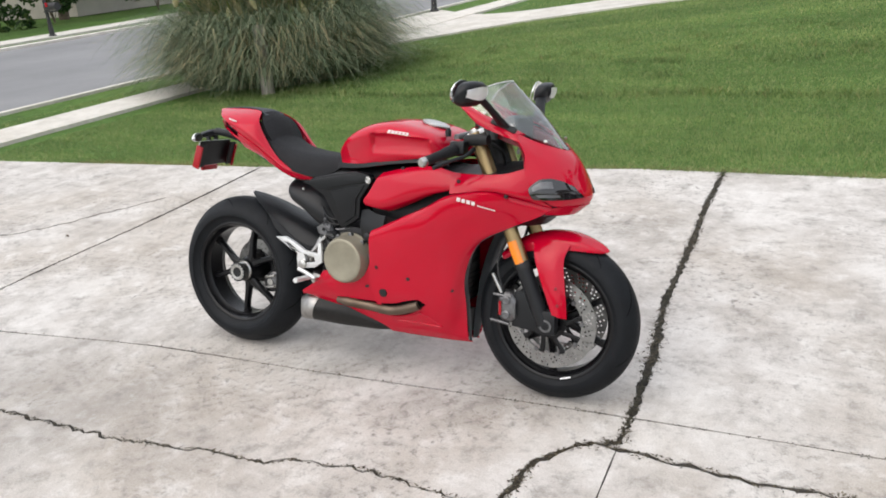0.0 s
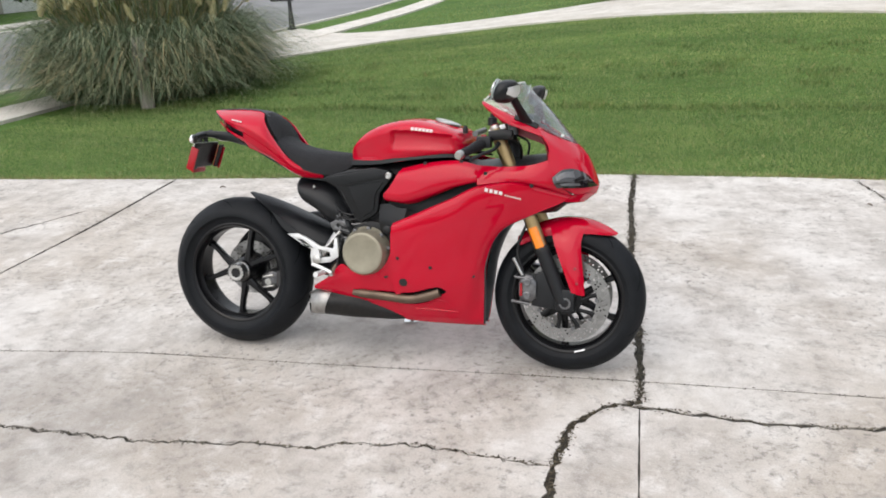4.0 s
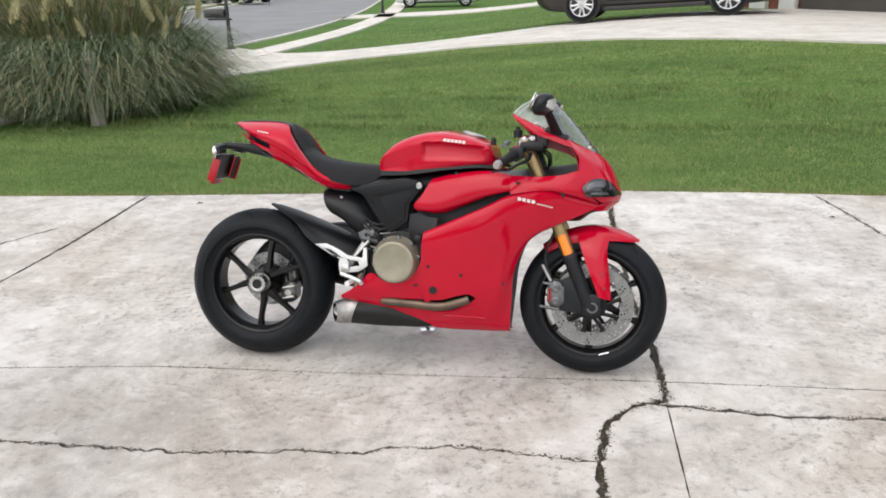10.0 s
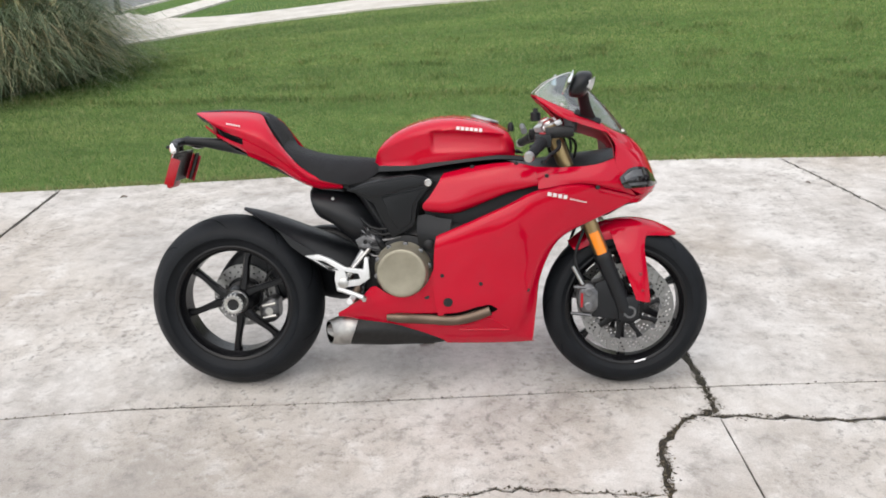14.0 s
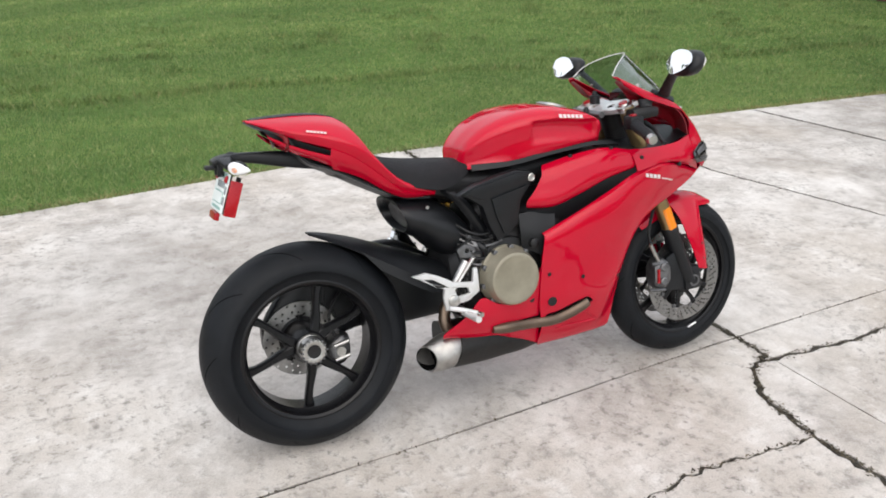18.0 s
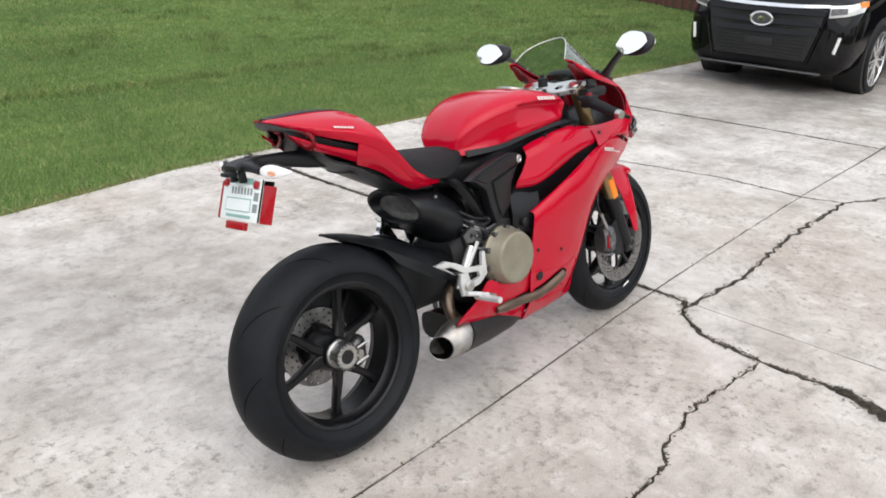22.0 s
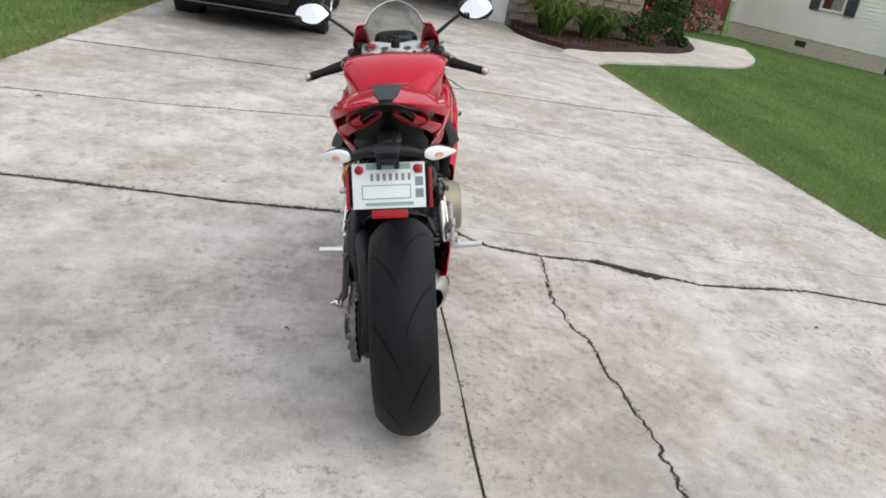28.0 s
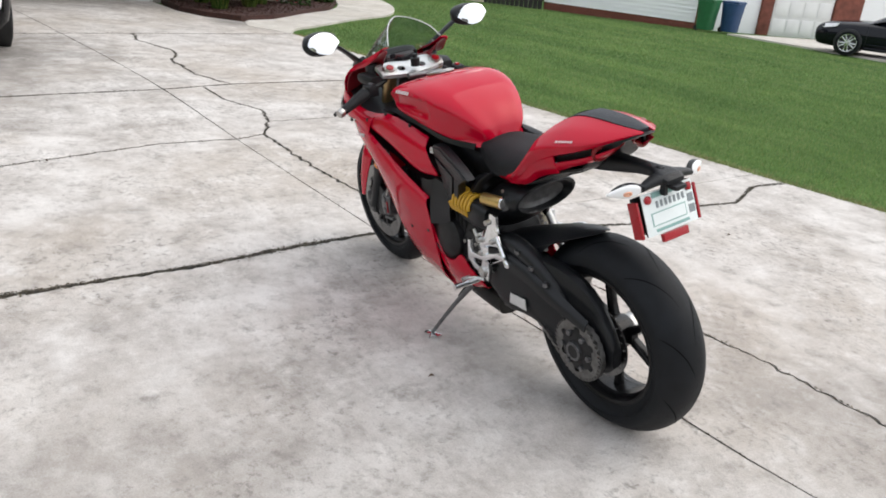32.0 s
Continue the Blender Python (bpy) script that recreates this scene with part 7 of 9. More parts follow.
# ---- red bodywork ----
main_r, main_l = sides("side_fairing", [
    [(0.727, -0.185, 0.578), (0.866, -0.205, 0.640), (0.975, -0.213, 0.690), (1.066, -0.222, 0.735), (1.210, -0.206, 0.756), (1.410, -0.130, 0.703)],
    [(0.726, -0.200, 0.574), (0.866, -0.221, 0.634), (0.975, -0.228, 0.684), (1.068, -0.234, 0.729), (1.210, -0.215, 0.752), (1.410, -0.135, 0.701)],
    [(0.725, -0.204, 0.564), (0.867, -0.226, 0.620), (0.985, -0.232, 0.676), (1.066, -0.238, 0.716), (1.208, -0.216, 0.740), (1.400, -0.139, 0.694)],
    [(0.721, -0.204, 0.540), (0.866, -0.224, 0.577), (1.049, -0.234, 0.662), (1.200, -0.212, 0.700), (1.365, -0.145, 0.672)],
    [(0.717, -0.196, 0.488), (0.855, -0.212, 0.517), (1.017, -0.218, 0.578), (1.128, -0.203, 0.619), (1.270, -0.162, 0.630)],
    [(0.714, -0.185, 0.407), (0.841, -0.188, 0.413), (0.962, -0.188, 0.443), (1.065, -0.178, 0.485), (1.148, -0.160, 0.560)],
    [(0.716, -0.172, 0.335), (0.829, -0.168, 0.326), (0.950, -0.163, 0.335), (1.033, -0.153, 0.362), (1.087, -0.138, 0.430)],
    [(0.736, -0.145, 0.248), (0.825, -0.128, 0.236), (0.937, -0.121, 0.235), (1.009, -0.112, 0.244), (1.075, -0.098, 0.308)],
    [(0.744, -0.100, 0.178), (0.833, -0.084, 0.169), (0.934, -0.075, 0.167), (1.006, -0.066, 0.168), (1.065, -0.058, 0.172)],
    [(0.753, -0.085, 0.164), (0.834, -0.064, 0.156), (0.934, -0.054, 0.154), (1.005, -0.046, 0.154), (1.062, -0.040, 0.157)],
    [(0.775, -0.030, 0.160), (0.850, -0.030, 0.152), (0.950, -0.030, 0.150), (1.020, -0.030, 0.150), (1.070, -0.030, 0.153)]], M_RED, bike, "red side fairing panel", 40, 44, 0.004)
sides("front_return", [
    [(1.398, -0.136, 0.694), (1.268, -0.159, 0.630), (1.146, -0.157, 0.560), (1.085, -0.135, 0.430), (1.073, -0.095, 0.308), (1.060, -0.037, 0.157)],
    [(1.370, -0.109, 0.694), (1.250, -0.132, 0.630), (1.136, -0.132, 0.560), (1.083, -0.108, 0.430), (1.073, -0.068, 0.308), (1.062, -0.024, 0.157)],
    [(1.320, -0.084, 0.694), (1.210, -0.107, 0.630), (1.103, -0.110, 0.560), (1.057, -0.083, 0.430), (1.050, -0.043, 0.308), (1.052, -0.008, 0.157)]], M_SLATE, bike, "slate grey inner fairing edge", 24, 8, 0.003)
low_r = part("lower_fairing", patch([
    [(0.371, -0.158, 0.298), (0.454, -0.172, 0.353), (0.503, -0.180, 0.401), (0.558, -0.186, 0.373), (0.636, -0.184, 0.368), (0.685, -0.182, 0.402), (0.720, -0.188, 0.473)],
    [(0.371, -0.155, 0.289), (0.453, -0.170, 0.323), (0.532, -0.180, 0.343), (0.581, -0.181, 0.343), (0.634, -0.176, 0.341), (0.682, -0.170, 0.355), (0.720, -0.178, 0.396)],
    [(0.372, -0.146, 0.282), (0.457, -0.156, 0.288), (0.530, -0.160, 0.292), (0.578, -0.160, 0.290), (0.631, -0.155, 0.284), (0.680, -0.150, 0.282), (0.725, -0.148, 0.292)],
    [(0.378, -0.130, 0.279), (0.456, -0.138, 0.265), (0.528, -0.138, 0.258), (0.576, -0.132, 0.249), (0.629, -0.122, 0.228), (0.679, -0.112, 0.209), (0.754, -0.090, 0.172)]], 34, 14, 0.004), M_RED, bike, "red belly fairing panel", angle=40)
part("lower_fairing", patch([
    [(0.445, 0.126, 0.308), (0.508, 0.134, 0.284), (0.566, 0.138, 0.267), (0.605, 0.132, 0.252), (0.647, 0.122, 0.228), (0.688, 0.112, 0.209), (0.748, 0.090, 0.172)],
    [(0.440, 0.142, 0.312), (0.509, 0.152, 0.307), (0.567, 0.160, 0.301), (0.606, 0.160, 0.293), (0.649, 0.155, 0.284), (0.689, 0.150, 0.282), (0.725, 0.148, 0.292)],
    [(0.439, 0.151, 0.319), (0.505, 0.166, 0.342), (0.569, 0.180, 0.352), (0.609, 0.181, 0.345), (0.651, 0.176, 0.341), (0.690, 0.170, 0.355), (0.721, 0.178, 0.396)],
    [(0.439, 0.154, 0.328), (0.506, 0.168, 0.372), (0.546, 0.180, 0.414), (0.590, 0.186, 0.378), (0.653, 0.184, 0.368), (0.693, 0.182, 0.402), (0.721, 0.188, 0.473)]], 34, 14, 0.004), M_RED, bike, "red belly fairing panel ending at the foot rest", angle=40)
sides("duct_panel", [
    [(0.755, -0.150, 0.790), (0.85, -0.165, 0.812), (0.98, -0.180, 0.826), (1.062, -0.190, 0.813)],
    [(0.744, -0.168, 0.776), (0.84, -0.186, 0.796), (0.97, -0.201, 0.812), (1.064, -0.205, 0.800)],
    [(0.738, -0.178, 0.762), (0.835, -0.198, 0.778), (0.965, -0.210, 0.790), (1.068, -0.213, 0.782)],
    [(0.708, -0.180, 0.716), (0.82, -0.204, 0.728), (0.95, -0.215, 0.757), (1.072, -0.217, 0.770)],
    [(0.682, -0.176, 0.684), (0.785, -0.200, 0.686), (0.90, -0.209, 0.720), (1.072, -0.217, 0.760)],
    [(0.684, -0.168, 0.668), (0.775, -0.188, 0.664), (0.88, -0.197, 0.694), (0.97, -0.205, 0.728), (1.070, -0.212, 0.752)],
    [(0.706, -0.140, 0.654), (0.79, -0.158, 0.652), (0.885, -0.168, 0.686), (0.97, -0.180, 0.722), (1.060, -0.190, 0.748)]], M_RED, bike, "red upper side panel above the air duct", 30, 34, 0.004)
sides("cockpit_panel", [
    [(1.060, -0.190, 0.812), (1.154, -0.196, 0.809), (1.268, -0.196, 0.818), (1.325, -0.188, 0.836)],
    [(1.066, -0.212, 0.795), (1.17, -0.213, 0.790), (1.28, -0.206, 0.790), (1.345, -0.188, 0.79)],
    [(1.070, -0.224, 0.770), (1.18, -0.220, 0.768), (1.30, -0.204, 0.750), (1.375, -0.170, 0.74)],
    [(1.072, -0.234, 0.742), (1.21, -0.214, 0.757), (1.31, -0.185, 0.735), (1.41, -0.137, 0.704)]], M_RED, bike, "", 24, 12, 0.004)
nose_rows = [
    [(1.415, 0, 0.888), (1.385, -0.075, 0.902), (1.33, -0.122, 0.925), (1.258, -0.155, 0.962)],
    [(1.438, 0, 0.865), (1.408, -0.088, 0.875), (1.355, -0.145, 0.892), (1.300, -0.180, 0.925)],
    [(1.458, 0, 0.838), (1.425, -0.102, 0.846), (1.375, -0.162, 0.860), (1.328, -0.190, 0.880)],
    [(1.482, 0, 0.785), (1.447, -0.118, 0.792), (1.395, -0.172, 0.802), (1.327, -0.190, 0.838)],
    [(1.498, 0, 0.730), (1.462, -0.122, 0.738), (1.41, -0.172, 0.742), (1.345, -0.188, 0.785)],
    [(1.490, 0, 0.708), (1.455, -0.110, 0.712), (1.42, -0.150, 0.712), (1.375, -0.168, 0.738)]]
full_nose = [[(x, -y, z) for x, y, z in r[:0:-1]] + r for r in nose_rows]
nose = part("nose_cowl", patch(full_nose, 48, 26, 0.004), M_RED, bike, "pointed red nose cowl")
part("chin", patch([[(1.41, -0.137, 0.702), (1.455, -0.105, 0.71), (1.490, 0, 0.705), (1.455, 0.105, 0.71), (1.41, 0.137, 0.702)], [(1.385, -0.139, 0.680), (1.425, -0.098, 0.676), (1.450, 0, 0.672), (1.425, 0.098, 0.676), (1.385, 0.139, 0.680)]], 30, 5, 0.004), M_RED, bike, "red lower lip of the nose")
part("intake_mouth", patch([[(1.385, -0.136, 0.680), (1.422, -0.095, 0.678), (1.445, 0, 0.674), (1.422, 0.095, 0.678), (1.385, 0.136, 0.680)], [(1.36, -0.135, 0.672), (1.39, -0.09, 0.672), (1.40, 0, 0.675), (1.39, 0.09, 0.672), (1.36, 0.135, 0.672)], [(1.28, -0.155, 0.64), (1.32, -0.09, 0.635), (1.34, 0, 0.630), (1.32, 0.09, 0.635), (1.28, 0.155, 0.64)]], 30, 12, 0.004), M_PLASTIC, bike, "black intake mouth under the nose")
sides("cheek_strip", [
    [(1.300, -0.118, 0.944), (1.258, -0.128, 0.966), (1.20, -0.128, 0.988), (1.14, -0.124, 1.013), (1.066, -0.116, 1.048)],
    [(1.290, -0.152, 0.946), (1.262, -0.157, 0.962), (1.20, -0.160, 0.983), (1.14, -0.156, 1.008), (1.066, -0.144, 1.044)],
    [(1.295, -0.172, 0.934), (1.275, -0.172, 0.945), (1.21, -0.174, 0.968), (1.14, -0.168, 0.992), (1.073, -0.151, 1.032)],
    [(1.300, -0.180, 0.922), (1.275, -0.180, 0.930), (1.22, -0.178, 0.948), (1.145, -0.168, 0.976), (1.085, -0.148, 1.018)]], M_RED, nose, "", 20, 12, 0.004)
# headlamps: smoked glass wrapped round the nose
sides("headlamp", [
    [(1.343, -0.192, 0.772), (1.375, -0.184, 0.800), (1.405, -0.170, 0.806), (1.440, -0.138, 0.797), (1.468, -0.090, 0.775)],
    [(1.350, -0.194, 0.752), (1.38, -0.189, 0.765), (1.415, -0.174, 0.765), (1.455, -0.134, 0.760), (1.485, -0.075, 0.752)],
    [(1.362, -0.188, 0.735), (1.39, -0.184, 0.735), (1.425, -0.168, 0.735), (1.465, -0.122, 0.735), (1.496, -0.055, 0.738)]], M_LAMPGLASS, nose, "smoked headlamp glass with pale inner reflectors", 24, 10, 0.003)
sides("lamp_reflector", [[(1.356, -0.1955, 0.776), (1.385, -0.188, 0.795), (1.418, -0.169, 0.797)], [(1.362, -0.1965, 0.762), (1.390, -0.191, 0.774), (1.424, -0.171, 0.774)]], M_GUN, nose, "", 12, 4, 0.001)
sides("lamp_reflector", [[(1.372, -0.1935, 0.752), (1.405, -0.183, 0.754), (1.440, -0.156, 0.752)], [(1.380, -0.1920, 0.744), (1.41, -0.181, 0.744), (1.444, -0.152, 0.744)]], M_GUN, nose, "", 12, 4, 0.001)
# screen
screen_low = [(1.066, -0.116, 1.047), (1.16, -0.126, 1.003), (1.258, -0.128, 0.965), (1.345, -0.098, 0.924), (1.414, 0, 0.889)]
screen_mid = [(1.066, -0.115, 1.049), (1.15, -0.108, 1.046), (1.225, -0.092, 1.027), (1.29, -0.058, 1.012), (1.325, 0, 0.995)]
screen_top = [(1.066, -0.113, 1.051), (1.10, -0.094, 1.083), (1.145, -0.063, 1.106), (1.18, -0.030, 1.118), (1.200, 0, 1.122)]
scr = part("screen", patch([r[:-1] + [(x, -y, z) for x, y, z in r[::-1]] for r in (screen_low, screen_mid, screen_top)], 40, 14, 0.0025), M_SCREEN, bike, "clear plastic windscreen")
part("screen_rim", tube([(x, y, z) for x, y, z in screen_top] + [(x, -y, z) for x, y, z in screen_top[-2::-1]], 0.0016, 8, 40), M_ALLOY, scr)
for sy in (-1, 1):
    for x, y, z in ((1.36, 0.094, 0.917), (1.25, 0.128, 0.968), (1.15, 0.126, 1.008)):
        part("screw", lathe([(0, 0.006), (0.004, 0.006), (0.005, 0.003)], "z", 10), M_STEEL, scr).matrix_local = pose(x + 0.005, sy * (y + 0.004), z + 0.004, -sy * 50, 0, 0)

# tank
def tank_row(x, zt, w, zb, wb):
    h = zt - zb
    half = [(wb, zb), (w * 0.90, zb + h * 0.18), (w * 0.93, zb + h * 0.42), (w * 0.985, zb + h * 0.64), (w, zb + h * 0.72), (w * 0.95, zb + h * 0.83), (w * 0.76, zt - h * 0.065), (w * 0.40, zt - 0.003)]
    return [(x, -y, z) for y, z in half] + [(x, 0, zt)] + [(x, y, z) for y, z in half[::-1]]


tank_bm = patch([tank_row(*r) for r in (
    (0.506, 0.826, 0.055, 0.800, 0.055), (0.520, 0.870, 0.085, 0.800, 0.090), (0.565, 0.917, 0.118, 0.800, 0.120), (0.630, 0.952, 0.150, 0.802, 0.138), (0.710, 0.974, 0.178, 0.810, 0.148),
    (0.79, 0.980, 0.190, 0.822, 0.152), (0.87, 0.968, 0.194, 0.832, 0.152), (0.93, 0.951, 0.188, 0.838, 0.150), (0.972, 0.930, 0.170, 0.842, 0.142), (0.992, 0.900, 0.146, 0.845, 0.130), (0.999, 0.868, 0.122, 0.847, 0.118))], 100, 80)
# pressed-in hollow on each flank
for v in tank_bm.verts:
    top = 0.936 - 0.09 * max(0.0, v.co.x - 0.80)
    edge = min(v.co.x - 0.712 - 0.35 * max(0.0, 0.885 - v.co.z), 0.962 - v.co.x, top - v.co.z, v.co.z - 0.862)
    if abs(v.co.y) > 0.10 and edge > 0:
        v.co.y -= math.copysign(0.024 * ease(0.0, 0.010, edge) * min(1.0, 0.15 + 1.1 * (v.co.z - 0.862) / (top - 0.862)), v.co.y)
tank = part("fuel_tank", tank_bm, M_RED, bike, "red fuel tank with hollowed flanks", angle=60)
cap = part("filler_cap", lathe([(0.0, 0.052), (0.006, 0.052), (0.008, 0.046), (0.005, 0.043), (0.009, 0.040), (0.010, 0.0)], "z", 40), M_STEEL, tank, "bright metal filler cap")
cap.matrix_local = pose(0.895, 0, 0.962, 0, 16, 0)


def lettering(name, x0, z0, x1, z1, y0, y1, n, h, parent, mat, lean=0.10):
    """A word shown as a row of upright bars."""
    for k in range(n):
        u0, u1 = (k + 0.08) / n, (k + 0.80) / n
        a, b = Vector((x0, y0, z0)).lerp(Vector((x1, y1, z1)), u0), Vector((x0, y0, z0)).lerp(Vector((x1, y1, z1)), u1)
        s = 1 if y0 > 0 else -1
        rows = [[a, b], [a + Vector((h * 0.12, -s * h * lean, h)), b + Vector((h * 0.12, -s * h * lean, h))]]
        part(name, patch(rows, 3, 3, 0.0012), mat, parent)


for sy in (-1, 1):
    lettering("lettering", 0.800, 0.939, 0.890, 0.930, sy * 0.1945, sy * 0.1965, 6, 0.0105, tank, M_PRINT, 0.55)
    lettering("lettering", 1.100, 0.720, 1.170, 0.706, sy * 0.2385, sy * 0.2305, 4, 0.0125, main_r if sy < 0 else main_l, M_PRINT)
    lettering("lettering", 1.175, 0.705, 1.235, 0.690, sy * 0.2295, sy * 0.2115, 8, 0.0045, main_r if sy < 0 else main_l, M_PRINT)
# black trim between tank and panels
sides("tank_trim", [[(0.525, -0.108, 0.815), (0.65, -0.150, 0.818), (0.79, -0.160, 0.838), (0.95, -0.165, 0.85), (1.02, -0.16, 0.845)], [(0.525, -0.114, 0.795), (0.65, -0.153, 0.803), (0.79, -0.165, 0.824), (0.95, -0.174, 0.838), (1.04, -0.178, 0.832)]], M_PLASTIC, bike, "black trim strip", 26, 5, 0.006)

# seat and tail
part("rider_seat", patch([[(x, -w, zl), (x, -w * 0.90, zl + (zt - zl) * 0.55), (x - 0.003, -w * 0.62, zt - 0.008), (x - 0.005, 0, zt), (x - 0.003, w * 0.62, zt - 0.008), (x, w * 0.90, zl + (zt - zl) * 0.55), (x, w, zl)] for x, w, zl, zt in (
    (0.165, 0.098, 0.890, 0.935), (0.205, 0.122, 0.842, 0.890), (0.265, 0.136, 0.790, 0.862), (0.340, 0.134, 0.766, 0.846), (0.420, 0.120, 0.752, 0.838), (0.480, 0.104, 0.765, 0.834), (0.522, 0.092, 0.790, 0.830))], 38, 30, 0.01), M_SEAT, bike, "black textured rider seat", angle=60)
part("seat_stop", patch([[(0.118, -0.052, 0.993), (0.118, 0, 0.999), (0.118, 0.052, 0.993)], [(0.150, -0.095, 0.958), (0.150, 0, 0.975), (0.150, 0.095, 0.958)], [(0.172, -0.104, 0.925), (0.172, 0, 0.940), (0.172, 0.104, 0.925)], [(0.195, -0.10, 0.885), (0.190, 0, 0.896), (0.195, 0.10, 0.885)]], 18, 14, 0.018), M_SEAT, bike, "black padded seat stop")
tail_r, tail_l = sides("tail_panel", [
    [(-0.137, -0.016, 1.006), (-0.07, -0.030, 1.008), (0.0, -0.035, 1.009), (0.060, -0.038, 1.006), (0.106, -0.052, 0.997), (0.143, -0.112, 0.962), (0.185, -0.128, 0.900), (0.268, -0.132, 0.808), (0.397, -0.106, 0.750)],
    [(-0.135, -0.026, 1.003), (-0.066, -0.072, 0.994), (0.0, -0.098, 0.988), (0.065, -0.115, 0.980), (0.112, -0.128, 0.966), (0.150, -0.146, 0.940), (0.192, -0.147, 0.886), (0.275, -0.143, 0.800), (0.397, -0.108, 0.748)],
    [(-0.131, -0.032, 1.001), (-0.062, -0.104, 0.977), (0.0, -0.137, 0.960), (0.068, -0.160, 0.944), (0.122, -0.171, 0.926), (0.160, -0.169, 0.903), (0.205, -0.159, 0.862), (0.28, -0.147, 0.790), (0.397, -0.109, 0.746)],
    [(-0.127, -0.033, 0.998), (-0.058, -0.104, 0.971), (0.003, -0.137, 0.953), (0.069, -0.160, 0.936), (0.122, -0.171, 0.917), (0.160, -0.168, 0.893), (0.206, -0.157, 0.852), (0.282, -0.145, 0.783), (0.397, -0.108, 0.744)],
    [(-0.115, -0.036, 0.990), (-0.050, -0.099, 0.960), (0.005, -0.129, 0.938), (0.070, -0.152, 0.915), (0.120, -0.158, 0.890), (0.160, -0.152, 0.864), (0.210, -0.141, 0.824), (0.285, -0.128, 0.765), (0.397, -0.104, 0.742)]], M_RED, bike, "red tail fairing", 44, 30, 0.004, 30)
for sy, side in ((-1, tail_r), (1, tail_l)):
    def across(rows):
        return [[(x, sy * y, z) for x, y, z in r] for r in rows]

    part("tail_flank", patch(across([
        [(0.067, 0.153, 0.917), (0.120, 0.1585, 0.892), (0.160, 0.1525, 0.866), (0.210, 0.1415, 0.826), (0.285, 0.1285, 0.767), (0.397, 0.104, 0.743)],
        [(0.066, 0.143, 0.888), (0.120, 0.144, 0.862), (0.170, 0.137, 0.834), (0.220, 0.128, 0.795), (0.300, 0.116, 0.752), (0.397, 0.101, 0.741)],
        [(0.076, 0.122, 0.857), (0.130, 0.120, 0.836), (0.180, 0.113, 0.810), (0.230, 0.105, 0.776), (0.300, 0.095, 0.742), (0.390, 0.088, 0.737)]]), 24, 12, 0.004), M_RED, side, angle=30)
    part("tail_lip", patch(across([
        [(-0.092, 0.070, 0.962), (-0.045, 0.102, 0.936), (0.010, 0.128, 0.913), (0.068, 0.147, 0.893)],
        [(-0.085, 0.074, 0.952), (-0.038, 0.103, 0.924), (0.015, 0.127, 0.901), (0.070, 0.143, 0.880)],
        [(-0.066, 0.066, 0.934), (-0.020, 0.088, 0.905), (0.025, 0.106, 0.886), (0.075, 0.122, 0.862)]]), 20, 10, 0.004), M_RED, side, "red lip under the tail's air slot", angle=30)
    part("tail_slot", patch(across([
        [(-0.100, 0.030, 0.984), (-0.040, 0.086, 0.955), (0.010, 0.112, 0.932), (0.075, 0.135, 0.906)],
        [(-0.080, 0.050, 0.958), (-0.035, 0.085, 0.930), (0.015, 0.108, 0.905), (0.075, 0.128, 0.884)]]), 18, 6, 0.003), M_PLASTIC, side)
    ringl = [(-0.066, sy * 0.018, 0.962), (-0.068, sy * 0.045, 0.970), (-0.058, sy * 0.084, 0.966), (-0.046, sy * 0.104, 0.950), (-0.042, sy * 0.102, 0.936), (-0.042, sy * 0.084, 0.920), (-0.054, sy * 0.040, 0.940)]
    part("tail_lamp", tube(ringl, 0.0055, 8, 56, True, flat=(1.0, 1.4)), M_TAILLENS, bike, "dark red ring-shaped tail lamp")
    part("lamp_backing", patch([[(-0.060, sy * 0.020, 0.962), (-0.060, sy * 0.050, 0.968), (-0.046, sy * 0.100, 0.956)], [(-0.050, sy * 0.026, 0.950), (-0.046, sy * 0.066, 0.946), (-0.036, sy * 0.100, 0.944)], [(-0.044, sy * 0.034, 0.942), (-0.034, sy * 0.080, 0.922), (-0.034, sy * 0.098, 0.934)]], 12, 8, 0.002), M_LAMPGLASS, bike, "smoked tail lamp glass")
    lettering("lettering", 0.005, 0.9675, 0.060, 0.9580, sy * 0.1385, sy * 0.1545, 6, 0.0045, side, M_PRINT, 0.9)
part("tail_pad", patch([[(x, -w, z - 0.003), (x - 0.004, 0, z), (x, w, z - 0.003)] for x, w, z in ((-0.122, 0.018, 1.0105), (-0.06, 0.031, 1.0140), (0.0, 0.036, 1.0150), (0.06, 0.039, 1.0115), (0.100, 0.046, 1.0045), (0.135, 0.060, 0.986))], 20, 18, 0.010), M_PAD, bike, "dark passenger seat cover on the tail")
